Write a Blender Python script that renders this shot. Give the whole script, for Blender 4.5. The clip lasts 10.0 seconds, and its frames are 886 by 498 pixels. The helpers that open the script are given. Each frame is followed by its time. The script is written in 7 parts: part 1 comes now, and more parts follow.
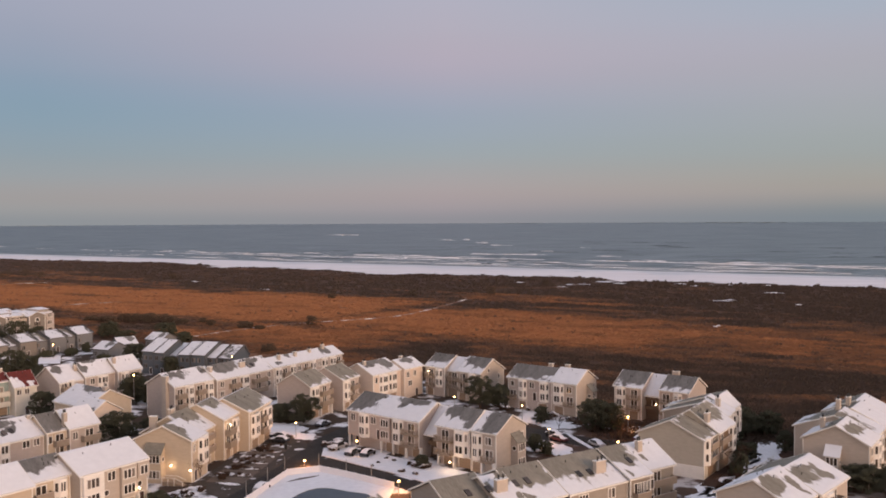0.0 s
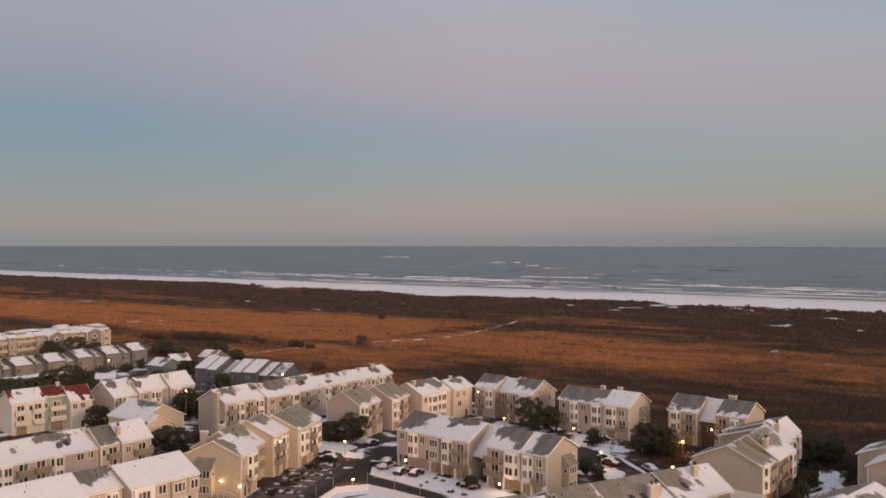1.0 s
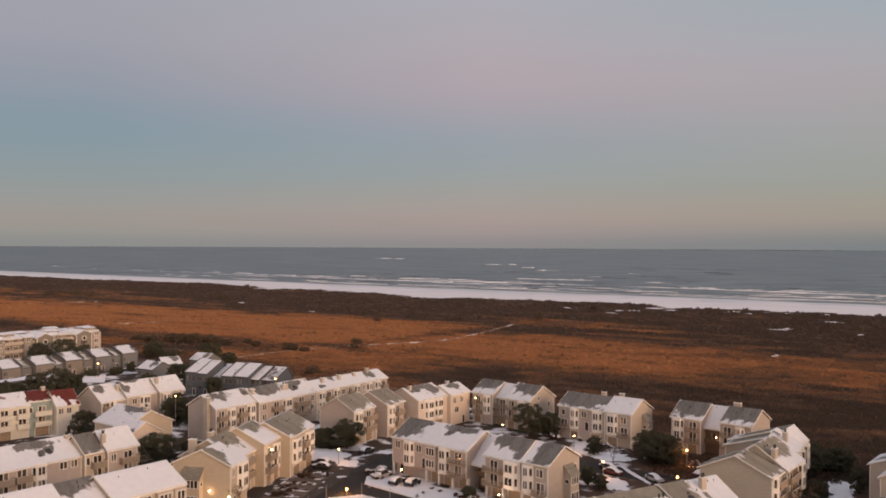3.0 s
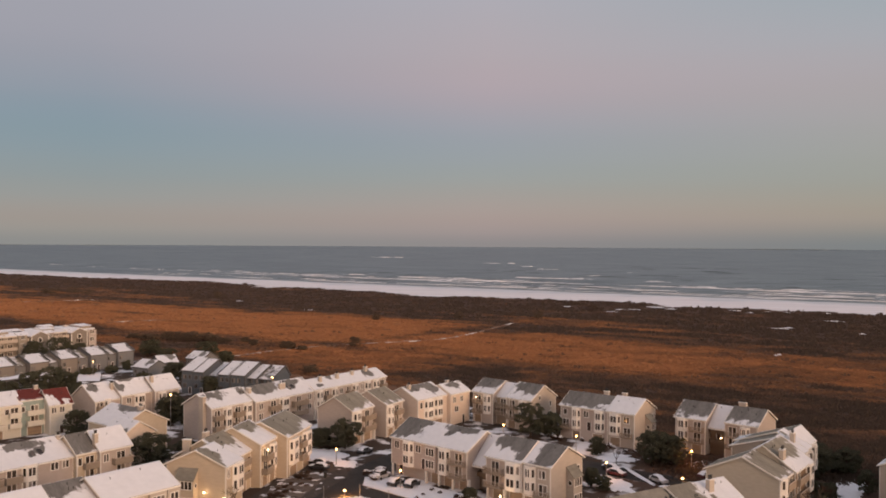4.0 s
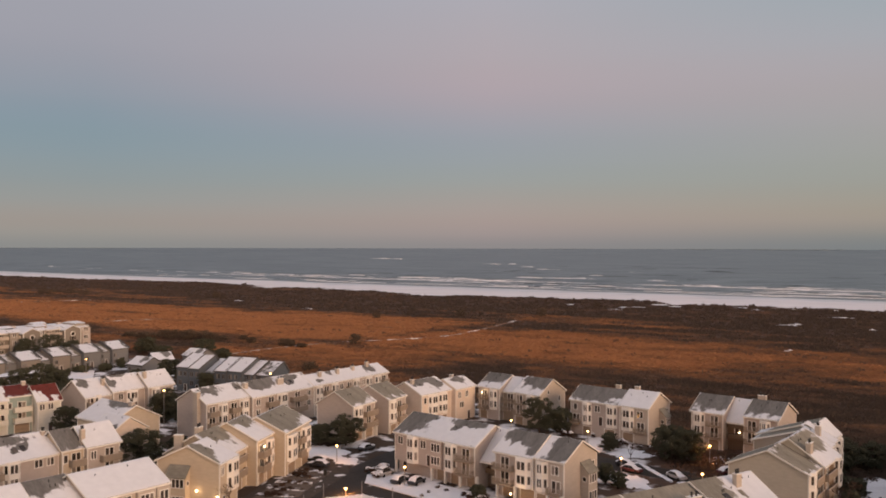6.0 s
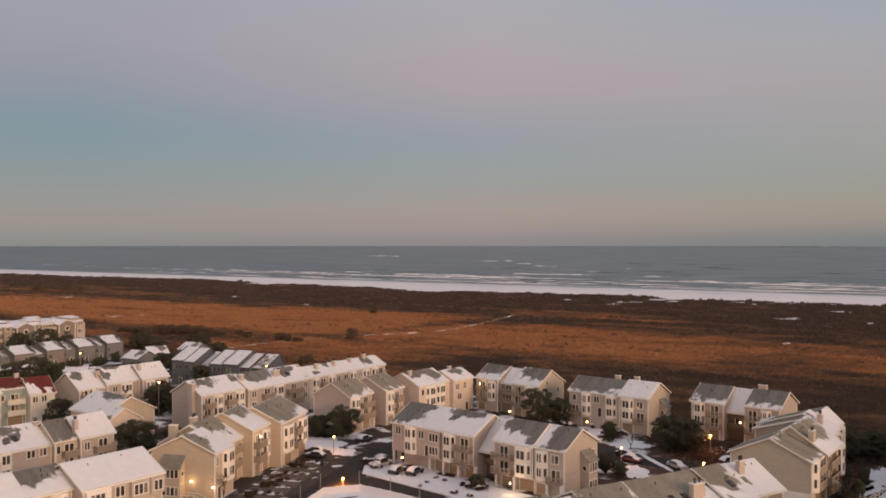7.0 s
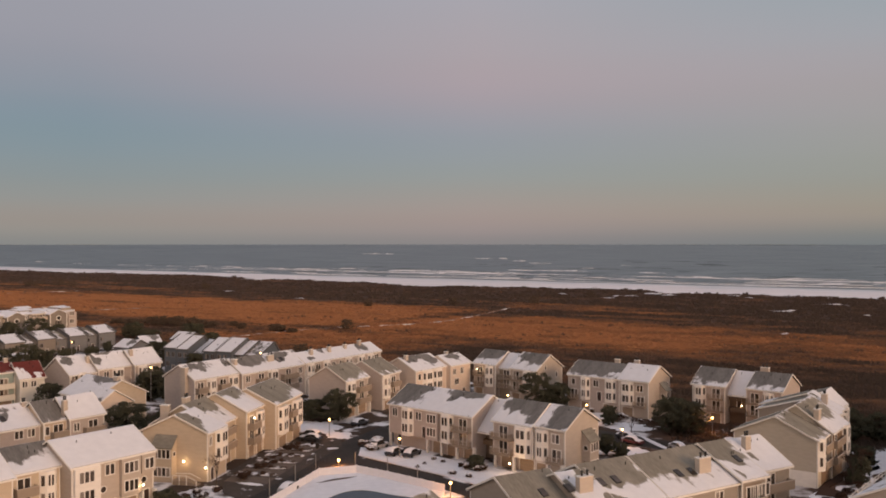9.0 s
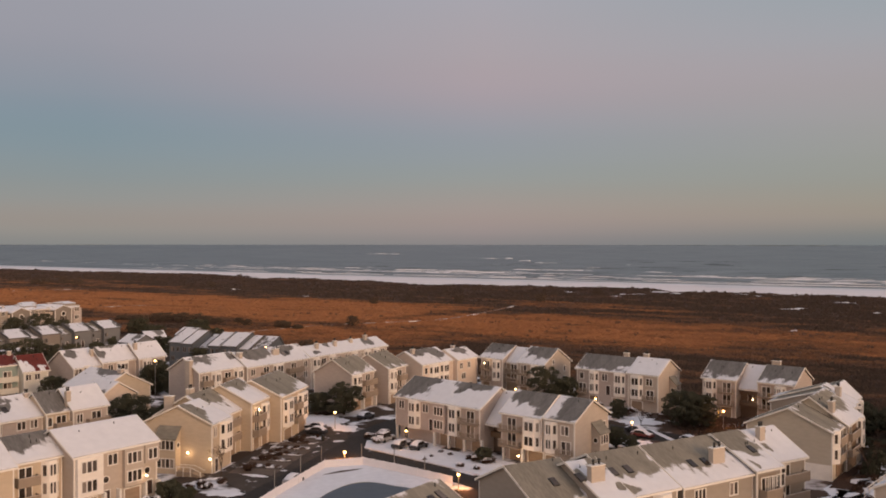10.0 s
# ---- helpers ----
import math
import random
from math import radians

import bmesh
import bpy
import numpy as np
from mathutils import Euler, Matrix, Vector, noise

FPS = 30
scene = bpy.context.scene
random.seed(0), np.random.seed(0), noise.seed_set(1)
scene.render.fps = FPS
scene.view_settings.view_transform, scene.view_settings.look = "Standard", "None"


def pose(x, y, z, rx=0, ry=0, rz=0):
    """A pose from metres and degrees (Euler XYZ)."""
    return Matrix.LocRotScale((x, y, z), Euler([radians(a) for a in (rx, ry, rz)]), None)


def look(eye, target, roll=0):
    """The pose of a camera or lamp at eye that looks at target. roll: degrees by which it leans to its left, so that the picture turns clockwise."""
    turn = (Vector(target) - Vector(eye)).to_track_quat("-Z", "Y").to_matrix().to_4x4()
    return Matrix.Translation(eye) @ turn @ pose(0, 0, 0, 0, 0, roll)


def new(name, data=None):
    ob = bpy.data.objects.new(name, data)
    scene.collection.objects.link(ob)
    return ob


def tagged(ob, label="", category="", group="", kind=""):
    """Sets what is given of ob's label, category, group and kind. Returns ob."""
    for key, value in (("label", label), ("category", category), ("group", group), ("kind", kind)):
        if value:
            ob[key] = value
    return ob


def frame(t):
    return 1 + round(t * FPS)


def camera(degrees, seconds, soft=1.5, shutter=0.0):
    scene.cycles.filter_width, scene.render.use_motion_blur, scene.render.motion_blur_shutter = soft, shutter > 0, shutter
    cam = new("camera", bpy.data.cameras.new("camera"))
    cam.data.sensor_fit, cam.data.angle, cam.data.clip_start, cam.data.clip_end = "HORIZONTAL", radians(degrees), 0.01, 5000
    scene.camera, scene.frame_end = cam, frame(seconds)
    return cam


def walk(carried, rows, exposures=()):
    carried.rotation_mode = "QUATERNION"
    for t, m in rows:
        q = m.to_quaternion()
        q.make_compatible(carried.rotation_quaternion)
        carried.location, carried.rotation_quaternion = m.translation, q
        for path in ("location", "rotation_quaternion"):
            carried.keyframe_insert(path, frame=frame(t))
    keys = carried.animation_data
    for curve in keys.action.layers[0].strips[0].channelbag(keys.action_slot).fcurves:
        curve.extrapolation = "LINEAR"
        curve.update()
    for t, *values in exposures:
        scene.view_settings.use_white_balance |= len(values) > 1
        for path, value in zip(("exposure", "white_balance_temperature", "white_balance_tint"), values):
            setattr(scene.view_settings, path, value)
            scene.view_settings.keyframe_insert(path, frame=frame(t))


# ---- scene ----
cam = camera(54.03, 10.0, soft=1.8)
PATH = [
    (0.0, pose(0.000, 0.000, 51.187, 88.042, 0.273, -0.004)),
    (0.5, pose(0.027, 0.372, 50.546, 89.224, 0.051, 1.133)),
    (1.0, pose(-0.139, 1.135, 50.163, 89.557, -0.087, 3.319)),
    (1.5, pose(-0.317, 2.409, 50.170, 89.682, -0.158, 3.606)),
    (2.0, pose(-0.583, 3.898, 50.186, 89.702, -0.214, 3.390)),
    (2.5, pose(-0.796, 5.539, 50.214, 89.699, -0.218, 3.124)),
    (4.0, pose(-1.534, 11.073, 49.600, 89.597, -0.369, 2.928)),
    (4.5, pose(-1.901, 13.452, 48.792, 89.690, -0.368, 3.118)),
    (5.0, pose(-2.294, 16.080, 47.887, 89.771, -0.303, 3.038)),
    (5.5, pose(-2.751, 18.397, 47.000, 89.791, -0.217, 2.991)),
    (7.0, pose(-3.475, 22.088, 44.085, 89.614, -0.018, 2.667)),
    (7.5, pose(-3.731, 23.000, 43.001, 89.606, -0.005, 2.476)),
    (8.0, pose(-3.929, 23.719, 41.983, 89.562, -0.006, 2.317)),
    (8.5, pose(-4.075, 24.419, 41.002, 89.567, -0.000, 2.311)),
    (9.0, pose(-4.274, 25.309, 39.945, 89.562, -0.002, 2.293)),
    (9.5, pose(-4.485, 26.282, 39.006, 89.595, -0.010, 2.728)),
    (10.0, pose(-4.760, 27.446, 37.946, 89.607, -0.048, 2.642)),
]
EXPOSURES = [(0.0, 0.26, 5950, 10), (0.3, 0.18, 6100, 10), (0.5, 0.13, 6290, 10), (1.5, 0.13, 6320, 10), (2.5, 0.14, 6440, 10), (4.0, 0.14, 6550, 10),
             (5.5, 0.13, 6550, 10), (7.0, 0.10, 6550, 10), (8.5, 0.04, 6550, 10), (10.0, 0.02, 6550, 10)]
walk(cam, PATH, EXPOSURES)

# ---- world: dusk sky, afterglow behind the camera ----
SUN_AZ, SUN_EL = radians(130), radians(8)      # clockwise from +y; low and behind the camera, to its right
world = bpy.data.worlds.new("dusk_sky")
scene.world = world
world.use_nodes = True


def sky_nodes(nt):
    N, Lk = nt.nodes, nt.links
    N.clear()
    out = N.new("ShaderNodeOutputWorld")
    bg = N.new("ShaderNodeBackground")
    co = N.new("ShaderNodeTexCoord")
    sep = N.new("ShaderNodeSeparateXYZ")
    Lk.new(co.outputs["Generated"], sep.inputs[0])

    def ramp(stops, value):
        r = N.new("ShaderNodeValToRGB")
        r.color_ramp.interpolation = "CARDINAL"
        el = r.color_ramp.elements
        while len(el) > 1:
            el.remove(el[-1])
        el[0].position, el[0].color = stops[0][0], (*stops[0][1], 1)
        for p, c in stops[1:]:
            e = el.new(p)
            e.color = (*c, 1)
        Lk.new(value, r.inputs[0])
        return r.outputs[0]

    def math(op, a, b=None):
        m = N.new("ShaderNodeMath")
        m.operation = op
        for i, v in enumerate((a, b)):
            if v is None:
                continue
            if isinstance(v, (int, float)):
                m.inputs[i].default_value = v
            else:
                Lk.new(v, m.inputs[i])
        return m.outputs[0]

    def mix(fac, a, b):
        m = N.new("ShaderNodeMix")
        m.data_type = "RGBA"
        Lk.new(fac, m.inputs[0])
        Lk.new(a, m.inputs[6])
        Lk.new(b, m.inputs[7])
        return m.outputs[2]

    h = sep.outputs[2]
    # east sky: earth shadow at the sea, dull peach, grey blue, then the pink belt
    left, middle, right, west = (ramp(stops, h) for stops in (SKY_LEFT, SKY_MIDDLE, SKY_RIGHT, SKY_WEST))

    def clamp(v):
        return math("MINIMUM", math("MAXIMUM", v, 0.0), 1.0)

    east = mix(clamp(math("MULTIPLY", sep.outputs[0], 2.4)), mix(clamp(math("MULTIPLY", sep.outputs[0], -2.4)), middle, left), right)
    back = math("MULTIPLY_ADD", sep.outputs[1], -0.9)
    N[-1].inputs[2].default_value = 0.45
    col = mix(math("MINIMUM", math("MAXIMUM", back, 0.0), 1.0), east, west)
    Lk.new(col, bg.inputs[0])
    bg.inputs[1].default_value = 1.0
    Lk.new(bg.outputs[0], out.inputs[0])


def srgb(r, g, b):
    return tuple((c / 255 / 12.92) if c < 10 else ((c / 255 + 0.055) / 1.055) ** 2.4 for c in (r, g, b))


ZENITH = [(0.6, (0.39, 0.40, 0.47)), (1.0, (0.43, 0.43, 0.49))]
SKY_LEFT = [(0.0, srgb(135, 135, 133)), (0.012, srgb(146, 142, 137)), (0.027, srgb(151, 144, 138)), (0.045, srgb(147, 147, 144)), (0.066, srgb(140, 147, 148)), (0.092, srgb(134, 147, 153)),
            (0.127, srgb(130, 146, 156)), (0.157, srgb(138, 147, 158)), (0.21, srgb(151, 152, 162)), (0.28, srgb(156, 158, 168))] + ZENITH
SKY_MIDDLE = [(0.0, srgb(137, 132, 132)), (0.012, srgb(151, 140, 138)), (0.033, srgb(160, 147, 142)), (0.066, srgb(152, 152, 149)), (0.092, srgb(147, 153, 156)),
              (0.127, srgb(150, 153, 161)), (0.17, srgb(166, 156, 163)), (0.21, srgb(169, 160, 166)), (0.28, srgb(166, 165, 174))] + ZENITH
SKY_RIGHT = [(0.0, srgb(120, 124, 125)), (0.012, srgb(133, 132, 128)), (0.025, srgb(150, 142, 133)), (0.04, srgb(154, 147, 136)), (0.066, srgb(151, 151, 144)), (0.092, srgb(153, 154, 150)),
             (0.127, srgb(158, 156, 156)), (0.17, srgb(163, 158, 161)), (0.21, srgb(160, 162, 168)), (0.28, srgb(151, 163, 171))] + ZENITH
SKY_WEST = [(0.0, (1.10, 0.58, 0.35)), (0.12, (1.18, 0.74, 0.52)), (0.35, (0.84, 0.645, 0.58)), (0.7, (0.51, 0.49, 0.53)), (1.0, (0.43, 0.43, 0.49))]
sky_nodes(world.node_tree)

sun = new("sun", bpy.data.lights.new("sun", "SUN"))
sun.data.energy, sun.data.angle, sun.data.color = 2.6, radians(36), (1.0, 0.640, 0.405)
sun.matrix_world = look((0, 0, 60), Vector((0, 0, 60)) - Vector((math.sin(SUN_AZ), math.cos(SUN_AZ), math.tan(SUN_EL))))

# ---- materials ----


def material(name, color, rough=0.8, vary=0.15, scale=3.0, bump=0.0, bump_scale=20.0, metal=0.0, spec=0.3, second=None, stretch=(1, 1, 1), per_object=0.0, stain=0.0):
    m = bpy.data.materials.new(name)
    m.use_nodes = True
    nt = m.node_tree
    N, Lk = nt.nodes, nt.links
    b = N["Principled BSDF"]
    co = N.new("ShaderNodeTexCoord")
    mp = N.new("ShaderNodeMapping")
    mp.inputs["Scale"].default_value = stretch
    Lk.new(co.outputs["Object"], mp.inputs[0])
    n1 = N.new("ShaderNodeTexNoise")
    n1.inputs["Scale"].default_value, n1.inputs["Detail"].default_value = scale, 6
    Lk.new(mp.outputs[0], n1.inputs["Vector"])
    n2 = N.new("ShaderNodeTexNoise")
    n2.inputs["Scale"].default_value, n2.inputs["Detail"].default_value = scale * 0.11, 3
    Lk.new(mp.outputs[0], n2.inputs["Vector"])
    add = N.new("ShaderNodeMath")
    add.operation = "ADD"
    Lk.new(n1.outputs[0], add.inputs[0])
    Lk.new(n2.outputs[0], add.inputs[1])
    rng = N.new("ShaderNodeMapRange")
    rng.inputs["From Min"].default_value, rng.inputs["From Max"].default_value = 0.6, 1.4
    Lk.new(add.outputs[0], rng.inputs[0])
    lo = second or tuple(c * (1 - vary) for c in color)
    hi = color if second else tuple(min(c * (1 + vary), 0.95) for c in color)
    mx = N.new("ShaderNodeMix")
    mx.data_type = "RGBA"
    mx.inputs[6].default_value, mx.inputs[7].default_value = (*lo, 1), (*hi, 1)
    Lk.new(rng.outputs[0], mx.inputs[0])
    col = mx.outputs[2]
    if per_object:
        info = N.new("ShaderNodeObjectInfo")
        r2 = N.new("ShaderNodeMapRange")
        r2.inputs["To Min"].default_value, r2.inputs["To Max"].default_value = 1 - per_object, 1 + per_object
        Lk.new(info.outputs["Random"], r2.inputs[0])
        hs = N.new("ShaderNodeHueSaturation")
        Lk.new(col, hs.inputs["Color"])
        Lk.new(r2.outputs[0], hs.inputs["Value"])
        col = hs.outputs[0]
    Lk.new(col, b.inputs["Base Color"])
    b.inputs["Roughness"].default_value, b.inputs["Metallic"].default_value = rough, metal
    b.inputs["Specular IOR Level"].default_value = spec
    if bump:
        n3 = N.new("ShaderNodeTexNoise")
        n3.inputs["Scale"].default_value, n3.inputs["Detail"].default_value = bump_scale, 5
        Lk.new(mp.outputs[0], n3.inputs["Vector"])
        bp = N.new("ShaderNodeBump")
        bp.inputs["Strength"].default_value, bp.inputs["Distance"].default_value = bump, 0.05
        Lk.new(n3.outputs[0], bp.inputs["Height"])
        Lk.new(bp.outputs[0], b.inputs["Normal"])
    return m


def siding(name, color, pitch=0.18, vary=0.10):
    """Painted clapboard: horizontal laps as relief, faint weathering."""
    m = material(name, color, rough=0.75, vary=vary, scale=0.9, stretch=(1, 1, 2.5))
    nt = m.node_tree
    N, Lk = nt.nodes, nt.links
    co = N.new("ShaderNodeTexCoord")
    sep = N.new("ShaderNodeSeparateXYZ")
    Lk.new(co.outputs["Object"], sep.inputs[0])
    d = N.new("ShaderNodeMath")
    d.operation = "DIVIDE"
    d.inputs[1].default_value = pitch
    Lk.new(sep.outputs[2], d.inputs[0])
    fr = N.new("ShaderNodeMath")
    fr.operation = "FRACT"
    Lk.new(d.outputs[0], fr.inputs[0])
    bp = N.new("ShaderNodeBump")
    bp.inputs["Strength"].default_value, bp.inputs["Distance"].default_value = 0.5, 0.03
    bp.invert = True
    Lk.new(fr.outputs[0], bp.inputs["Height"])
    Lk.new(bp.outputs[0], N["Principled BSDF"].inputs["Normal"])
    return m


def glowing(name, color, strength):
    m = bpy.data.materials.new(name)
    m.use_nodes = True
    b = m.node_tree.nodes["Principled BSDF"]
    b.inputs["Base Color"].default_value = (*color, 1)
    b.inputs["Emission Color"].default_value = (*color, 1)
    b.inputs["Emission Strength"].default_value = strength
    return m


M_TAN = siding("tan_siding", (0.525, 0.430, 0.322))
M_PEACH = siding("pale_peach_siding", (0.65, 0.535, 0.44))
# beige darkened: the terraces' weaker light on sun-averted walls is in this colour
M_DIM_BEIGE = siding("dimmed_beige_siding", (0.330, 0.287, 0.240))
# brown with the shade of the recessed links put into its colour
M_SHADED_BROWN = siding("shaded_brown_siding", (0.14, 0.098, 0.070))
M_BEIGE = siding("beige_siding", (0.475, 0.405, 0.338))
M_GREY = siding("grey_beige_siding", (0.465, 0.393, 0.345))
M_CREAM = siding("cream_siding", (0.80, 0.745, 0.68))
M_BLUEG = siding("blue_grey_siding", (0.108, 0.122, 0.138))
M_SLATE = siding("weathered_grey_siding", (0.190, 0.190, 0.192))
M_SAND = siding("sand_siding", (0.480, 0.420, 0.335))
M_STONE = siding("grey_brown_siding", (0.235, 0.203, 0.172))
M_MINT = siding("pale_green_siding", (0.30, 0.365, 0.335))
M_WHITEW = siding("off_white_siding", (0.66, 0.62, 0.535))
M_TRIM = material("white_trim_paint", (0.76, 0.72, 0.66), rough=0.6, vary=0.08, scale=2)
SLOPE = (1.7, 0.45, 0.45)
M_SHINGLE = material("grey_shingle", (0.162, 0.153, 0.144), rough=0.95, vary=0.34, scale=2.2, bump=0.3, bump_scale=9, spec=0.1, stretch=SLOPE)
M_SHINGLE_BROWN = material("brown_shingle", (0.222, 0.203, 0.168), rough=0.95, vary=0.30, scale=2.2, bump=0.3, bump_scale=9, spec=0.1, stretch=SLOPE)
M_SHINGLE_RED = material("red_shingle", (0.13, 0.035, 0.03), rough=0.95, vary=0.25, scale=5, bump=0.5, bump_scale=9, spec=0.1)
M_PARTY = siding("dark_party_wall", (0.105, 0.10, 0.10))
M_SNOW = material("snow", (0.76, 0.745, 0.76), rough=0.85, vary=0.05, scale=1.2, bump=0.35, bump_scale=2.5, spec=0.2)
M_SNOWG = material("trodden_snow", (0.77, 0.755, 0.775), rough=0.9, vary=0.10, scale=0.8, bump=0.4, bump_scale=1.5, spec=0.15)
M_PANE = material("dark_window_glass", (0.070, 0.056, 0.048), rough=0.12, vary=0.3, scale=0.7, spec=0.35, per_object=0.6)


def curtains(m):
    """Pale blinds behind some of the panes, chosen pane by pane."""
    nt = m.node_tree
    N, Lk = nt.nodes, nt.links
    b = N["Principled BSDF"]
    src = b.inputs["Base Color"].links[0].from_socket
    info = N.new("ShaderNodeObjectInfo")
    r = N.new("ShaderNodeMapRange")
    r.inputs[1].default_value, r.inputs[2].default_value, r.inputs[4].default_value = 0.72, 1.0, 0.8
    Lk.new(info.outputs["Random"], r.inputs[0])
    mx = N.new("ShaderNodeMix")
    mx.data_type = "RGBA"
    mx.inputs[7].default_value = (0.34, 0.29, 0.25, 1)
    Lk.new(r.outputs[0], mx.inputs[0])
    Lk.new(src, mx.inputs[6])
    Lk.new(mx.outputs[2], b.inputs["Base Color"])


curtains(M_PANE)
M_GARAGE = material("garage_door_paint", (0.32, 0.235, 0.165), rough=0.65, vary=0.10, scale=1.5, per_object=0.12)
# true brown on the bending terrace; recess shade on the central link's parapets
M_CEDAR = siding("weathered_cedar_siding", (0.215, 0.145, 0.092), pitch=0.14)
M_RAIL = siding("balcony_clapboard", (0.30, 0.238, 0.182), pitch=0.14)
M_DARK = material("dark_metal", (0.03, 0.028, 0.026), rough=0.5, vary=0.2, scale=6)
M_DOOR = material("dark_door_paint", (0.05, 0.03, 0.025), rough=0.5, vary=0.2, scale=3)
M_ASPHALT = material("wet_asphalt", (0.034, 0.028, 0.024), rough=0.7, vary=0.45, scale=0.35, bump=0.3, bump_scale=30, spec=0.16)
M_LAMP = glowing("lamp_glass", (1.0, 0.58, 0.22), 9.0)
M_LAMP_WHITE = glowing("entrance_lamp_glass", (1.0, 0.76, 0.44), 9.0)
M_POLE = material("pole_metal", (0.30, 0.28, 0.26), rough=0.5, vary=0.15, scale=4, metal=0.4)
M_FENCE = material("white_vinyl", (0.82, 0.77, 0.76), rough=0.5, vary=0.06, scale=2)
M_COVER = material("pool_cover", (0.075, 0.095, 0.115), rough=0.5, vary=0.18, scale=0.5, bump=0.2, bump_scale=3)
M_PARKING = material("worn_brown_asphalt", (0.064, 0.050, 0.041), rough=0.85, vary=0.35, scale=0.5, bump=0.3, bump_scale=20, spec=0.2)


def patchy_snow(m, lo, hi, scale=0.35):
    """Leaves thin patches of snow on a material."""
    nt = m.node_tree
    N, Lk = nt.nodes, nt.links
    b = N["Principled BSDF"]
    src = b.inputs["Base Color"].links[0].from_socket
    co = N.new("ShaderNodeTexCoord")
    n = N.new("ShaderNodeTexNoise")
    n.inputs["Scale"].default_value, n.inputs["Detail"].default_value = scale, 7
    Lk.new(co.outputs["Object"], n.inputs["Vector"])
    r = N.new("ShaderNodeMapRange")
    r.inputs[1].default_value, r.inputs[2].default_value = lo, hi
    Lk.new(n.outputs[0], r.inputs[0])
    mx = N.new("ShaderNodeMix")
    mx.data_type = "RGBA"
    mx.inputs[7].default_value = (0.74, 0.72, 0.73, 1)
    Lk.new(r.outputs[0], mx.inputs[0])
    Lk.new(src, mx.inputs[6])
    Lk.new(mx.outputs[2], b.inputs["Base Color"])


patchy_snow(M_PARKING, 0.60, 0.66)


def melting_snow(base):
    """Snow that thins out over a roofing: whole where the sheet's cover is high, shingles showing through at its margin."""
    m = base.copy()
    m.name = "snow_over_" + base.name
    nt = m.node_tree
    N, Lk = nt.nodes, nt.links
    b = N["Principled BSDF"]
    src = b.inputs["Base Color"].links[0].from_socket
    at = N.new("ShaderNodeAttribute")
    at.attribute_name = "cover"
    co = N.new("ShaderNodeTexCoord")
    acc = at.outputs["Fac"]
    for scale, gain, stretch in ((1.5, 0.46, (1.7, 0.7, 0.7)), (7.0, 0.40, (1.3, 0.9, 0.9)), (0.9, 0.75, (2.6, 0.35, 0.35))):
        mp = N.new("ShaderNodeMapping")
        mp.inputs["Scale"].default_value = stretch
        Lk.new(co.outputs["Object"], mp.inputs[0])
        n = N.new("ShaderNodeTexNoise")
        n.inputs["Scale"].default_value, n.inputs["Detail"].default_value = scale, 5
        Lk.new(mp.outputs[0], n.inputs["Vector"])
        k = N.new("ShaderNodeMath")
        k.operation = "MULTIPLY_ADD"
        k.inputs[1].default_value = gain
        Lk.new(n.outputs[0], k.inputs[0])
        Lk.new(acc, k.inputs[2])
        acc = k.outputs[0]
    r = N.new("ShaderNodeMapRange")
    r.interpolation_type = "SMOOTHSTEP"
    r.inputs[1].default_value, r.inputs[2].default_value = 0.58, 0.98
    Lk.new(acc, r.inputs[0])
    sn = N.new("ShaderNodeTexNoise")
    sn.inputs["Scale"].default_value, sn.inputs["Detail"].default_value = 0.9, 6
    Lk.new(co.outputs["Object"], sn.inputs["Vector"])
    white = N.new("ShaderNodeMix")
    white.data_type = "RGBA"
    white.inputs[6].default_value, white.inputs[7].default_value = (0.63, 0.622, 0.640, 1), (0.755, 0.744, 0.762, 1)
    Lk.new(sn.outputs[0], white.inputs[0])
    mx = N.new("ShaderNodeMix")
    mx.data_type = "RGBA"
    Lk.new(r.outputs[0], mx.inputs[0])
    Lk.new(src, mx.inputs[6])
    Lk.new(white.outputs[2], mx.inputs[7])
    Lk.new(mx.outputs[2], b.inputs["Base Color"])
    return m


MELTING = {m.name: melting_snow(m) for m in (M_SHINGLE, M_SHINGLE_BROWN, M_SHINGLE_RED)}
M_BED = material("bark_mulch", (0.085, 0.058, 0.042), rough=0.95, vary=0.35, scale=2.0, bump=0.6, bump_scale=6, spec=0.05)
patchy_snow(M_BED, 0.46, 0.60, 0.7)
M_MULCH = material("wet_bark_mulch", (0.060, 0.036, 0.026), rough=0.95, vary=0.35, scale=2.0, bump=0.6, bump_scale=6, spec=0.05)
M_DRIVE = material("stained_concrete_drive", (0.135, 0.103, 0.083), rough=0.9, vary=0.25, scale=0.7, spec=0.15)
M_MARSH_TREE = material("marsh_tree_twigs", (0.085, 0.067, 0.050), rough=0.95, vary=0.3, scale=0.8, second=(0.135, 0.096, 0.068), spec=0.05)
M_BARK = material("bark", (0.07, 0.05, 0.04), rough=0.95, vary=0.3, scale=8, bump=0.5)
M_NEEDLE = material("dark_evergreen", (0.052, 0.058, 0.040), rough=0.9, vary=0.4, scale=1.5, second=(0.098, 0.093, 0.062), spec=0.1)
M_TWIG = material("bare_twigs", (0.075, 0.048, 0.035), rough=0.95, vary=0.35, scale=1.0, spec=0.05)
M_CARS = [material("car_paint_" + n, c, rough=0.35, vary=0.08, scale=1, spec=0.5) for n, c in
          (("dark", (0.03, 0.03, 0.035)), ("silver", (0.35, 0.34, 0.34)), ("maroon", (0.10, 0.02, 0.02)), ("blue", (0.05, 0.07, 0.12)))]
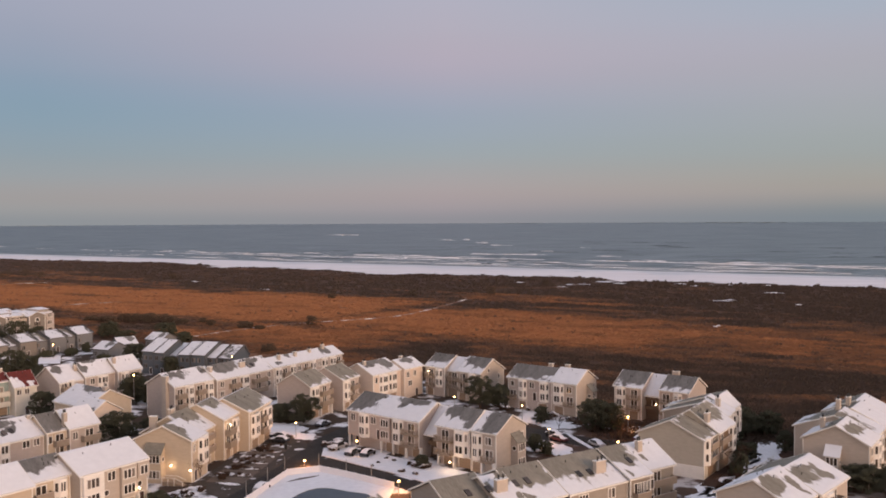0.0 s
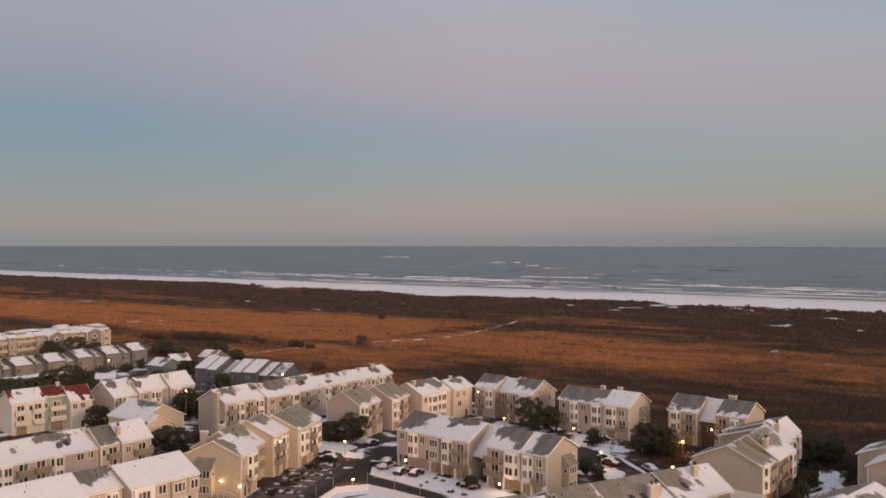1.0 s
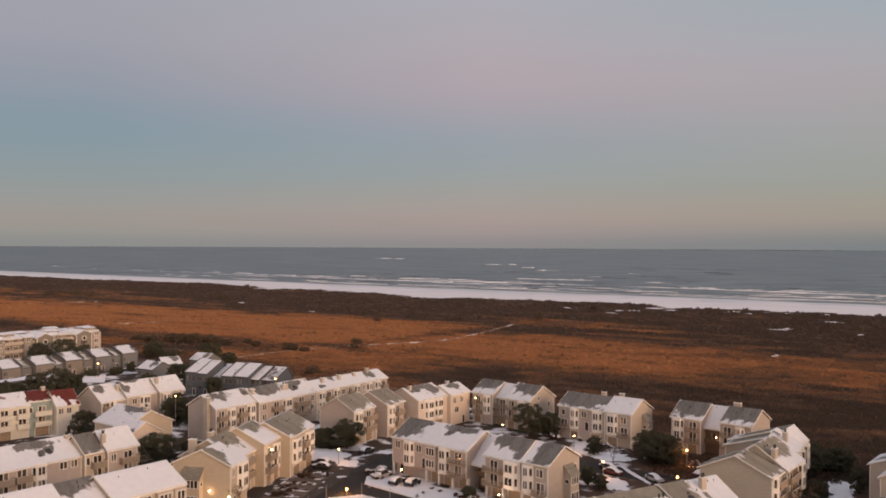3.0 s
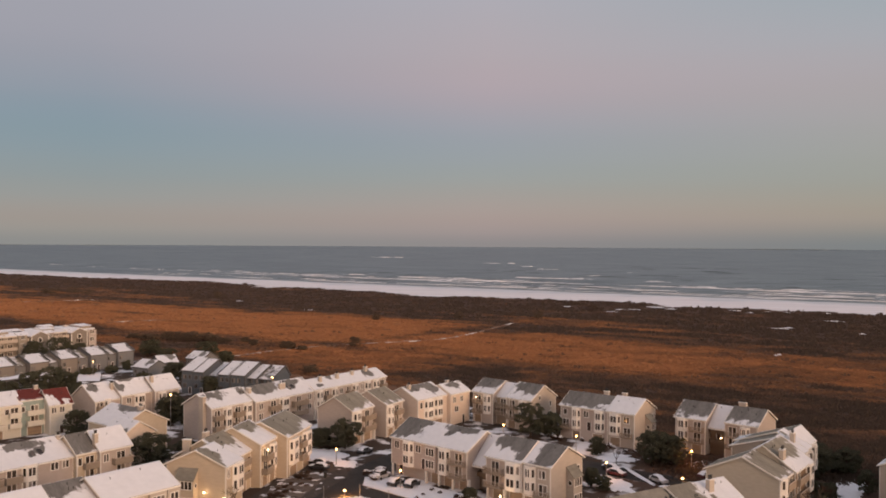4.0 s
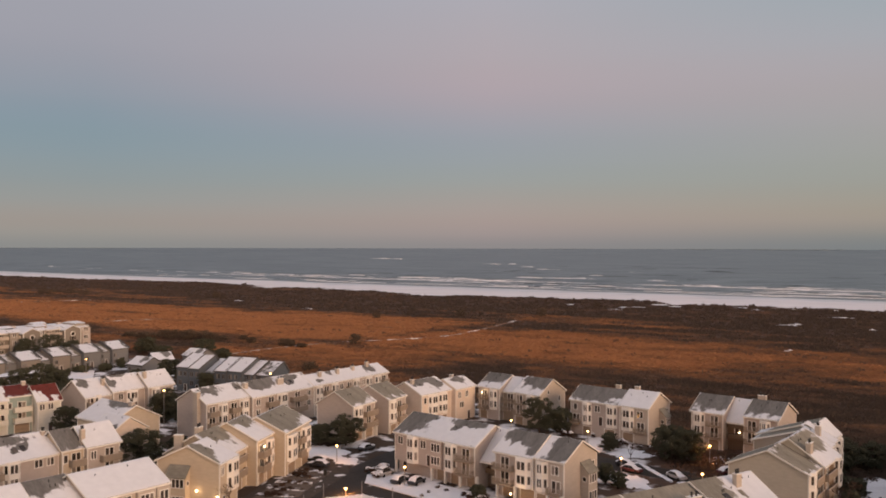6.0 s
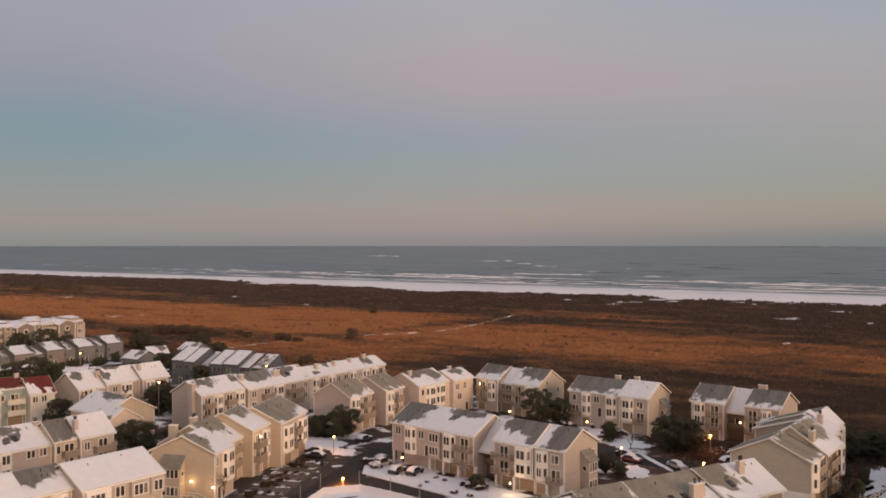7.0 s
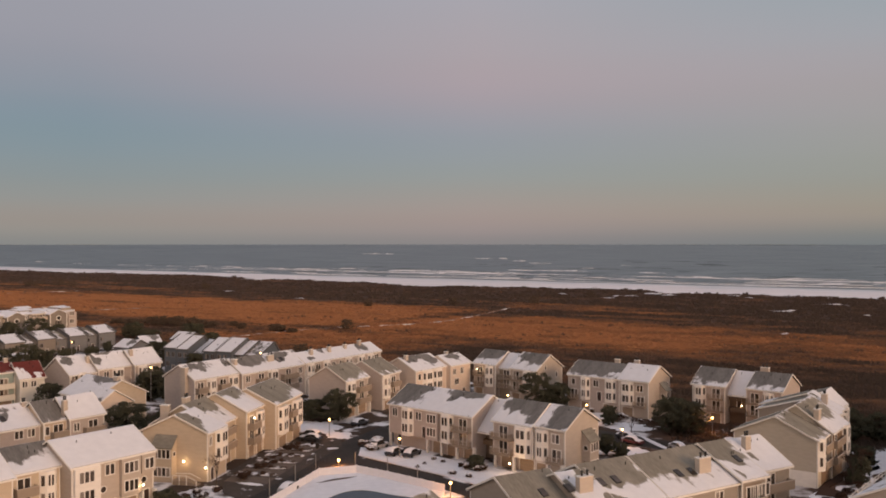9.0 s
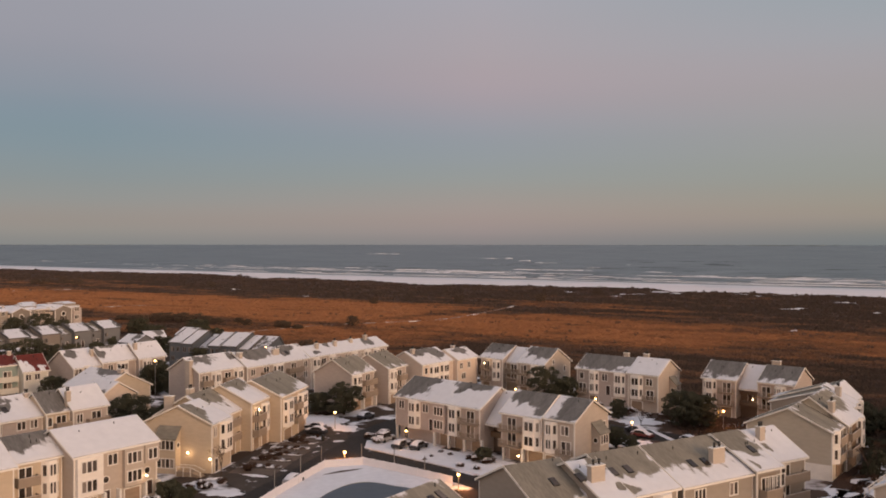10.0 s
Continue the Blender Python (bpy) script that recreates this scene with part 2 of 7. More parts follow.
M_CARGLASS = material("car_glass", (0.03, 0.03, 0.03), rough=0.12, vary=0.2, scale=1, spec=0.5)
M_RUBBER = material("tyre_rubber", (0.02, 0.02, 0.02), rough=0.9)

# ---- mesh helpers ----


def part(name, bm, mat, parent=None, label=""):
    me = bpy.data.meshes.new(name)
    bm.to_mesh(me)
    bm.free()
    me.materials.append(mat)
    ob = new(name, me)
    ob.parent = parent
    if label:
        ob["label"] = label
    return ob


def data_part(name, verts, faces, mat, parent=None, label="", smooth=False):
    me = bpy.data.meshes.new(name)
    me.from_pydata(verts, [], faces)
    me.materials.append(mat)
    if smooth:
        me.polygons.foreach_set("use_smooth", [True] * len(me.polygons))
    me.update()
    ob = new(name, me)
    ob.parent = parent
    if label:
        ob["label"] = label
    return ob


def share(name, me, parent, m=None):
    ob = new(name, me)
    ob.parent = parent
    if m is not None:
        ob.matrix_basis = m
    return ob


def box(bm, x0, x1, y0, y1, z0, z1):
    vs = [bm.verts.new(p) for p in ((x0, y0, z0), (x1, y0, z0), (x1, y1, z0), (x0, y1, z0), (x0, y0, z1), (x1, y0, z1), (x1, y1, z1), (x0, y1, z1))]
    for f in ((0, 3, 2, 1), (4, 5, 6, 7), (0, 1, 5, 4), (1, 2, 6, 5), (2, 3, 7, 6), (3, 0, 4, 7)):
        bm.faces.new([vs[i] for i in f])


def boxes(*bs):
    bm = bmesh.new()
    for b in bs:
        box(bm, *b)
    return bm


def prism(bm, poly, z0, z1):
    """An upright prism over a counter-clockwise outline."""
    lo = [bm.verts.new((x, y, z0)) for x, y in poly]
    hi = [bm.verts.new((x, y, z1)) for x, y in poly]
    n = len(poly)
    bm.faces.new(lo[::-1])
    bm.faces.new(hi)
    for i in range(n):
        bm.faces.new((lo[i], lo[(i + 1) % n], hi[(i + 1) % n], hi[i]))


def hull_yz(bm, prof, x0, x1):
    """A prism along x over an outline in (y, z)."""
    a = [bm.verts.new((x0, y, z)) for y, z in prof]
    b = [bm.verts.new((x1, y, z)) for y, z in prof]
    n = len(prof)
    bm.faces.new(a[::-1])
    bm.faces.new(b)
    for i in range(n):
        bm.faces.new((a[i], a[(i + 1) % n], b[(i + 1) % n], b[i]))
    bmesh.ops.recalc_face_normals(bm, faces=bm.faces)


def fbm(x, y, z=0.0, o=3):
    return noise.fractal(Vector((x, y, z)), 1.0, 2.0, o)


# ---- windows, doors, bays ----
WIN = {}


def lattice(xs, zs, y):
    """A flat frame with oblong holes in its odd cells, standing out from the wall to y, in one connected mesh."""
    bm = bmesh.new()
    nx, nz = len(xs), len(zs)
    V = [[[bm.verts.new((x, yy, z)) for z in zs] for x in xs] for yy in (y, 0.0)]

    def solid(i, k):
        return 0 <= i < nx - 1 and 0 <= k < nz - 1 and not (i % 2 == 1 and k % 2 == 1)

    for i in range(nx - 1):
        for k in range(nz - 1):
            if not solid(i, k):
                continue
            bm.faces.new((V[0][i][k], V[0][i + 1][k], V[0][i + 1][k + 1], V[0][i][k + 1]))
            for di, dk, a, b in ((-1, 0, (i, k), (i, k + 1)), (1, 0, (i + 1, k + 1), (i + 1, k)), (0, -1, (i + 1, k), (i, k)), (0, 1, (i, k + 1), (i + 1, k + 1))):
                if not solid(i + di, k + dk):
                    bm.faces.new((V[0][a[0]][a[1]], V[0][b[0]][b[1]], V[1][b[0]][b[1]], V[1][a[0]][a[1]]))
    return bm



def window(parent, x, z, w, h, n, face="front", y=0.0, trim=0.14, paint=None):
    """A trimmed window of n sashes, its lower left corner at (x, z) on a wall; face turns it to the wall's side."""
    paint = paint or M_TRIM
    key = (round(w, 2), round(h, 2), n, paint.name)
    if key not in WIN:
        g = 0.16
        pw = (w - g * (n - 1)) / n
        cuts = [-trim, 0.0]
        for i in range(n):
            cuts += [i * (pw + g) + pw, (i + 1) * (pw + g)]
        cuts[-1] = w + trim
        bm = lattice(cuts, [-trim, 0.0, h, h + trim], -0.07)
        me = bpy.data.meshes.new("window")
        bm.to_mesh(me)
        me.materials.append(paint)
        bm = boxes((0, pw, -0.02, 0.0, 0, h))
        pm = bpy.data.meshes.new("pane")
        bm.to_mesh(pm)
        pm.materials.append(M_PANE)
        WIN[key] = (me, pm, pw + g)
    me, pm, step = WIN[key]
    turn = {"front": 0, "right": 90, "left": -90, "back": 180}.get(face, face)
    ob = share("window", me, parent, pose(x, y, z, 0, 0, turn))
    for i in range(n):
        share("pane", pm, ob, pose(i * step, 0, 0))
    return ob


def bay(parent, x, w, z0=2.7, z1=8.0, out=0.85, mat=None, floors=(3.5, 6.0), n=2, roof=True):
    """A three-sided bay over two floors, with paired windows in front and one in each cheek."""
    bm = bmesh.new()
    c = out * 0.85
    prism(bm, [(x, 0.0), (x + c, -out), (x + w - c, -out), (x + w, 0.0)], z0, z1)
    ob = part("bay", bm, mat or M_CREAM, parent, "pale clapboard bay")
    inner = w - 2 * c
    ww = min(inner - 0.35, 0.75 * n + 0.2)
    for z in floors:
        window(ob, x + w / 2 - ww / 2, z, ww, 1.45, n, y=-out)
        side = math.hypot(c, out)
        ang = math.degrees(math.atan2(out, c))
        window(ob, x + c * 0.28, z, side * 0.45, 1.45, 1, face=-ang, y=-out * 0.28)
        window(ob, x + w - c * 0.72, z, side * 0.45, 1.45, 1, face=ang, y=-out * 0.72)
    return ob


def balcony(parent, x, w, z, out=1.3, door=True, rail=1.05, mat=None, open_rail=False):
    """A deck with a clapboard parapet, or an open balustrade of slats, and a glazed door behind it."""
    t = 0.09
    mat = mat or M_RAIL
    ob = part("balcony", boxes((x, x + w, -out, 0.0, z - 0.22, z)), mat, parent, "tan clapboard balcony" if mat is M_RAIL else "pale clapboard balcony")
    if open_rail:
        slats = []
        n = max(4, round(w / 0.3))
        for i in range(n):
            xs = x + (w - 0.14) * i / (n - 1)
            slats.append((xs, xs + 0.14, -out, -out + 0.05, z + 0.05, z + rail))
        m = max(3, round(out / 0.3))
        for i in range(1, m):
            ys = -out + out * i / m
            slats += [(x, x + 0.05, ys, ys + 0.14, z + 0.05, z + rail), (x + w - 0.05, x + w, ys, ys + 0.14, z + 0.05, z + rail)]
        part("balustrade", boxes(*slats, (x, x + w, -out, -out + 0.06, z, z + 0.05)), mat, ob, "open timber balustrade of upright slats")
    else:
        part("parapet", boxes((x, x + w, -out, -out + t, z, z + rail), (x, x + t, -out + t, 0, z, z + rail), (x + w - t, x + w, -out + t, 0, z, z + rail)), mat, ob)
    part("handrail", boxes((x - 0.03, x + w + 0.03, -out - 0.03, -out + t + 0.03, z + rail, z + rail + 0.08)), M_BEIGE, ob)
    if door:
        window(parent, x + w / 2 - 0.85, z + 0.05, 1.7, 2.05, 2)
    return ob


def garage(parent, x, w=2.6, h=2.15, y=0.0):
    ob = part("garage_door", boxes((x, x + w, y - 0.05, y, 0.03, h)), M_GARAGE, parent, "tan panelled garage door")
    for i in range(4):
        part("panel", boxes((x + 0.08, x + w - 0.08, y - 0.075, y - 0.045, 0.08 + i * h / 4, (i + 1) * h / 4 - 0.02)), M_GARAGE, ob)
    part("door_frame", boxes((x - 0.16, x, y - 0.1, y, 0, h + 0.16), (x + w, x + w + 0.16, y - 0.1, y, 0, h + 0.16), (x, x + w, y - 0.1, y, h, h + 0.16)), M_TRIM, ob)


def front_door(parent, x, z=0.1, w=0.95, h=2.05, y=0.0):
    ob = part("front_door", boxes((x, x + w, y - 0.06, y, z, z + h)), M_DOOR, parent, "dark front door")
    part("door_frame", boxes((x - 0.12, x, y - 0.09, y, z, z + h + 0.12), (x + w, x + w + 0.12, y - 0.09, y, z, z + h + 0.12), (x, x + w, y - 0.09, y, z + h, z + h + 0.12)), M_TRIM, ob)


def oculus(parent, x, z, r=0.45, face="front", y=0.0):
    """A round window with a ring of trim."""
    turn = {"front": 0, "right": 90, "left": -90}.get(face, face)
    n = 16
    vs, fs = [], []
    for k, (rr, yy) in enumerate(((r + 0.12, 0.0), (r + 0.12, -0.07), (r, -0.07), (r, 0.0))):
        for i in range(n):
            a = 2 * math.pi * i / n
            vs.append((rr * math.cos(a), yy, rr * math.sin(a)))
    for k in range(3):
        for i in range(n):
            fs.append((k * n + i, k * n + (i + 1) % n, (k + 1) * n + (i + 1) % n, (k + 1) * n + i))
    ob = data_part("round_window", vs, fs, M_TRIM, parent)
    ob.matrix_basis = pose(x, y, z, 0, 0, turn)
    data_part("pane", [(r * math.cos(2 * math.pi * i / n), -0.03, r * math.sin(2 * math.pi * i / n)) for i in range(n)], [tuple(range(n))], M_PANE, ob)


def snow_slope(parent, at, L, run, bare, seed, amount, base, thick=0.12):
    """A ragged sheet of snow over one roof slope. at(u, v) gives the roof's surface, u along the eave in metres, v from eave to ridge."""
    nu, nv = max(6, int(L / 0.24)), max(6, int(run / 0.24))
    vs, cover = [], []
    up = Vector((0, 0, 1))
    for j in range(nv + 1):
        for i in range(nu + 1):
            u, v = i / nu, j / nv
            f = amount + 0.60 * fbm(u * L * 0.22 + seed * 7.3, v * run * 0.35, seed) + 0.50 * fbm(u * L * 0.95 + seed, v * run * 0.52, seed + 5.0, 4)
            wu, wv = 0.9 * fbm(u * L * 0.4, v * run * 0.4, seed + 9.0) / L, 0.8 * fbm(u * L * 0.5, v * run * 0.4, seed + 19.0, 4) / run
            for (bu, bv, ru, rv) in bare:
                d = ((u - bu + wu) / ru) ** 2 + ((v - bv + wv) / rv) ** 2
                f -= 2.1 * math.exp(-d * 1.15)
            edge = min(u * L, (1 - u) * L, v * run + 0.1, (1 - v) * run) / 0.25
            hgt = max(0.0, min(thick, f * 0.16))
            vs.append(tuple(at(u, v) + up * (0.012 + min(hgt, max(0.0, edge) * thick * 0.7))))
            cover.append(max(-1.0, min(1.0, f * 0.9)))
    fs = []
    w = nu + 1
    for j in range(nv):
        for i in range(nu):
            q = (j * w + i, j * w + i + 1, (j + 1) * w + i + 1, (j + 1) * w + i)
            if max(cover[k] for k in q) > -0.42:
                fs.append(q)
    if fs:
        ob = data_part("roof_snow", vs, fs, MELTING[base.name], parent, "ragged melting snow", smooth=True)
        ob.data.attributes.new("cover", "FLOAT", "POINT").data.foreach_set("value", cover)
        return tagged(ob, kind="stuff")


def chimney(parent, x, y, z0, z1, w=1.5, d=0.8, mat=None, pots=2):
    ob = part("chimney", boxes((x, x + w, y, y + d, z0, z1)), mat or M_BEIGE, parent, "clapboard chimney box")
    part("cap", boxes((x - 0.08, x + w + 0.08, y - 0.08, y + d + 0.08, z1, z1 + 0.1)), M_TRIM, ob)
    for i in range(pots):
        cx = x + w * (i + 0.7) / (pots + 0.4)
        bm = bmesh.new()
        bmesh.ops.create_cone(bm, cap_ends=True, segments=10, radius1=0.15, radius2=0.13, depth=0.55, matrix=Matrix.Translation((cx, y + d / 2, z1 + 0.37)))
        bmesh.ops.create_cone(bm, cap_ends=True, segments=10, radius1=0.24, radius2=0.1, depth=0.14, matrix=Matrix.Translation((cx, y + d / 2, z1 + 0.70)))
        part("flue", bm, M_DARK, ob)


HOUSE_NO = [0]
FOOTPRINTS = []


def house(x, y, a, L, D=10.0, eave=8.2, ridge=11.25, rf=0.5, z=0.0, wall=None, roof=None, front=(), right=(), left=(), bare=(), bare_back=(), snow=0.55, snow_back=0.5,
          chimneys=(), skylights=(), vents=(), over=0.35, label="", group="", ends="lr", trim=None, name="townhouse", category="townhouse", plate=True, recess=0.0, stacks=(), rake=0.06, rise=0.035, paint=None, rail=None, open_rail=False):
    """One section of a terrace: origin at the ground at the left end of its front, x along the front, y towards the back."""
    HOUSE_NO[0] += 1
    seed = HOUSE_NO[0] * 1.37
    FOOTPRINTS.append((x, y, radians(a), L, D))
    wall, roof, trim = wall or M_BEIGE, roof or M_SHINGLE, trim or M_TRIM
    root = new(name)
    root.matrix_basis = pose(x, y, z, 0, 0, a)
    tagged(root, label or "beige clapboard townhouse with a partly snow-covered shingle roof", category, group)
    yr = D * rf
    ef = eb = eave
    bm = bmesh.new()
    if recess:
        hull_yz(bm, [(recess, 0), (D, 0), (D, eb), (yr, ridge), (0, ef), (0, 2.6), (recess, 2.6)], 0, L)
    else:
        hull_yz(bm, [(0, 0), (D, 0), (D, eb), (yr, ridge), (0, ef)], 0, L)
    part("wall", bm, wall, root)
    # roof: two slabs that meet at the ridge
    sf, sb = (ridge - ef) / yr, (ridge - eb) / (D - yr)
    t = 0.22
    ol = over if "l" in ends else 0.0
    orr = over if "r" in ends else 0.0
    x0, x1 = -ol, L + orr
    yf, yb = -over, D + over
    zf, zb = ef - over * sf + 0.04, eb - over * sb + 0.04
    rz = ridge + 0.04
    bm = bmesh.new()
    hull_yz(bm, [(yf, zf), (yr, rz), (yb, zb), (yb, zb + t), (yr, rz + t), (yf, zf + t)], x0, x1)
    rf_ob = part("roof", bm, roof, root)
    part("fascia", boxes((x0, x1, yf - 0.05, yf, zf - 0.06, zf + t + 0.01)), trim, rf_ob)
    part("fascia", boxes((x0, x1, yb, yb + 0.05, zb - 0.06, zb + t + 0.01)), trim, rf_ob)
    for flag, xa, xb in (("l", x0 - rake, x0), ("r", x1, x1 + rake)):
        bm = bmesh.new()
        e = t + rise
        hull_yz(bm, [(yf - 0.05, zf - 0.02), (yr, rz - 0.02), (yb + 0.05, zb - 0.02), (yb + 0.05, zb + e), (yr, rz + e), (yf - 0.05, zf + e)], xa, xb)
        part("rake_board", bm, trim, rf_ob)
    run_f, run_b = math.hypot(yr + over, rz - zf), math.hypot(D - yr + over, rz - zb)
    bare = tuple(bare) + tuple(((sx - x0) / (x1 - x0), (sy - yf) / (yr - yf), 0.85 / (x1 - x0), 1.15 / run_f) for sx, sy in skylights if sy < yr)
    snow_slope(rf_ob, lambda u, v: Vector((x0 + u * (x1 - x0), yf + v * (yr - yf), zf + t + v * (rz - zf))), x1 - x0, run_f, bare, seed, snow, roof)
    snow_slope(rf_ob, lambda u, v: Vector((x0 + u * (x1 - x0), yb + v * (yr - yb), zb + t + v * (rz - zb))), x1 - x0, run_b, bare_back, seed + 50, snow_back, roof)
    # corner boards
    if plate:
        cb, low = 0.16, 2.6 if recess else 0.0
        part("corner_board", boxes((-0.03, cb, -0.03, 0.0, low, ef - 0.15)), trim, root)
        part("corner_board", boxes((L - cb, L + 0.03, -0.03, 0.0, low, ef - 0.15)), trim, root)
        if "r" in ends:
            part("corner_board", boxes((L, L + 0.03, 0.0, cb, low, ef - 0.15)), trim, root)
            part("corner_board", boxes((L, L + 0.03, D - cb, D, 0, eb - 0.15)), trim, root)
        if "l" in ends:
            part("corner_board", boxes((-0.03, 0, 0.0, cb, low, ef - 0.15)), trim, root)
            part("corner_board", boxes((-0.03, 0, D - cb, D, 0, eb - 0.15)), trim, root)

    def roof_z(yy):
        return zf + t + (yy - yf) * sf if yy <= yr else zb + t + (yb - yy) * sb

    for c in chimneys:
        cx, cy, ch = c[:3]
        w = c[3] if len(c) > 3 else 1.5
        chimney(root, cx, cy, roof_z(cy) - 0.9, roof_z(cy) + ch, w=w, mat=M_BEIGE)
    for cx, cy, w, d, top in stacks:
        ob = part("chimney", boxes((cx, cx + w, cy, cy + d, 0, top)), M_BEIGE, root, "clapboard chimney stack on the gable wall")
        part("cap", boxes((cx - 0.08, cx + w + 0.08, cy - 0.08, cy + d + 0.08, top, top + 0.12)), M_TRIM, ob)
    for sx, sy in skylights:
        zc = roof_z(sy)
        s = sf if sy <= yr else -sb
        k = math.atan(s)
        ob = part("skylight", boxes((-0.45, 0.45, -0.7, 0.7, -0.1, 0.12)), M_DARK, root, "dark framed skylight")
        ob.matrix_basis = pose(sx, sy, zc, math.degrees(k), 0, 0)
        part("pane", boxes((-0.37, 0.37, -0.62, 0.62, 0.12, 0.135)), M_PANE, ob)
    rv = random.Random(HOUSE_NO[0])
    for vx, vy in tuple(vents) or tuple((rv.uniform(0.15, 0.9) * L, rv.choice((0.3, 0.4, 0.62)) * D) for _ in range(4 if L > 9 else 3 if L > 6 else 2)):
        bm = bmesh.new()
        bmesh.ops.create_cone(bm, cap_ends=True, segments=8, radius1=0.07, radius2=0.06, depth=0.6, matrix=Matrix.Translation((vx, vy, roof_z(vy) + 0.12)))
        part("vent_pipe", bm, M_DARK, root)
    for f in front:
        k, px = f[0], f[1]
        if k == "bay":
            bay(root, px, f[2], *(f[3:5] if len(f) > 4 else ()))
        elif k == "bayg":
            bay(root, px, f[2], mat=wall)
        elif k == "balc":
            for zz in f[3]:
                balcony(root, px, f[2], zz, *f[4:5], mat=rail, open_rail=open_rail)
        elif k == "win":
            window(root, px, f[2], f[3], f[4], f[5], paint=paint)
        elif k == "garage":
            garage(root, px, *f[2:], y=recess)
        elif k == "door":
            front_door(root, px, *f[2:], y=recess if len(f) < 3 else 0.0)
        elif k == "oculus":
            oculus(root, px, f[2])
        elif k == "pier":
            part("pier", boxes((px, px + f[2], -0.02 if recess else -0.9, 0.4 if recess else 0.0, 0, 2.62)), M_TRIM, root)
        elif k == "jut":
            # a plain projecting upper storey
            part("overhang", boxes((px, px + f[2], -f[3], 0.0, f[4], f[5])), f[6] if len(f) > 6 else wall, root)
            for wx, wz, ww, wh, wn in (f[7] if len(f) > 7 else ()):
                window(root, px + wx, wz, ww, wh, wn, y=-f[3])
    for f in right:
        if f[0] == "win":
            window(root, L, f[2], f[3], f[4], f[5], face="right", y=f[1])
        elif f[0] == "oculus":
            oculus(root, L, f[2], face="right", y=f[1])
        elif f[0] == "nook":
            nook(root, L, f[1], f[2], "right", wall)
    for f in left:
        if f[0] == "win":
            window(root, 0.0, f[2], f[3], f[4], f[5], face="left", y=f[1] + f[3])
        elif f[0] == "oculus":
            oculus(root, 0.0, f[2], face="left", y=f[1])
        elif f[0] == "nook":
            nook(root, 0.0, f[1], f[2], "left", wall, *f[3:4])
        elif f[0] == "base":
            part("base_storey", boxes((-0.08, 0.0, f[1], f[2], 0.0, f[3])), M_CREAM, root, "pale plastered base storey")
    return root


def nook(parent, x, y, w, side, wall, snowy=False, out=1.6, top=5.8):
    """A lean-to stair bay on a gable end, with a shed roof and narrow windows."""
    s = 1 if side == "right" else -1
    bm = bmesh.new()
    prof = [(0, 0), (s * out, 0), (s * out, top), (0, top + 1.6)]
    a = [bm.verts.new((x + px, y, pz)) for px, pz in prof]
    b = [bm.verts.new((x + px, y + w, pz)) for px, pz in prof]
    bm.faces.new(a)
    bm.faces.new(b[::-1])
    for i in range(4):
        bm.faces.new((a[i], b[i], b[(i + 1) % 4], a[(i + 1) % 4]))
    bmesh.ops.recalc_face_normals(bm, faces=bm.faces)
    ob = part("stair_bay", bm, wall, parent)
    bm = bmesh.new()
    k = 1.6 / out
    prof = [(0.0, top + 1.62), (s * (out + 0.25), top - 0.25 * k + 0.02), (s * (out + 0.25), top - 0.25 * k + 0.17), (0.0, top + 1.8)]
    a = [bm.verts.new((x + px, y - 0.2, pz)) for px, pz in prof]
    b = [bm.verts.new((x + px, y + w + 0.2, pz)) for px, pz in prof]
    bm.faces.new(a)
    bm.faces.new(b[::-1])
    for i in range(4):
        bm.faces.new((a[i], b[i], b[(i + 1) % 4], a[(i + 1) % 4]))
    bmesh.ops.recalc_face_normals(bm, faces=bm.faces)
    part("lean_to_roof", bm, M_SNOW if snowy else M_SHINGLE_BROWN, ob)
    n = max(2, int(w / 0.85))
    ww = w - 0.7
    for zz in (1.0, 4.0):
        if side == "right":
            window(ob, x + out, zz, ww, 1.4, n, face="right", y=y + 0.35)
        else:
            window(ob, x - out, zz, ww, 1.4, n, face="left", y=y + w - 0.35)
    oculus(ob, x + s * out * 0.5, 4.6, 0.4, "front", y)
    return ob


def terrace(x, y, a, sections, group, **kw):
    """Sections side by side along one front. Each: length, set-back, and house() arguments."""
    ca, sa = math.cos(radians(a)), math.sin(radians(a))
    s = 0.0
    for L, back, args in sections:
        if args is not None:
            k = dict(kw)
            k.update(args)
            house(x + s * ca - back * sa, y + s * sa + back * ca, a, L, group=group, **k)
        s += L

# ---- ground, marsh, beach, sea ----
CO = radians(-30)                                # the coast runs at this angle
CV, CS = Vector((math.cos(CO), math.sin(CO))), Vector((-math.sin(CO), math.cos(CO)))


def coast(v, s):
    return CV.x * v + CS.x * s, CV.y * v + CS.y * s


def to_coast(x, y):
    return CV.x * x + CV.y * y, CS.x * x + CS.y * y


def sstep(a, b, x):
    t = max(0.0, min(1.0, (x - a) / (b - a)))
    return t * t * (3 - 2 * t)


def dune_line(v):
    bays = 26 * math.exp(-((v + 462) / 38) ** 2) + 30 * math.exp(-((v + 668) / 26) ** 2) + 22 * math.exp(-((v + 226) / 18) ** 2)
    return 686 + 36 * math.exp(-((v + 800) / 130) ** 2) + 10 * fbm(v * 0.006, 3.1) + 11 * fbm(v * 0.03, 9.0) + 7 * fbm(v * 0.1, 5.0) + 0.00004 * (v + 300) ** 2 - bays


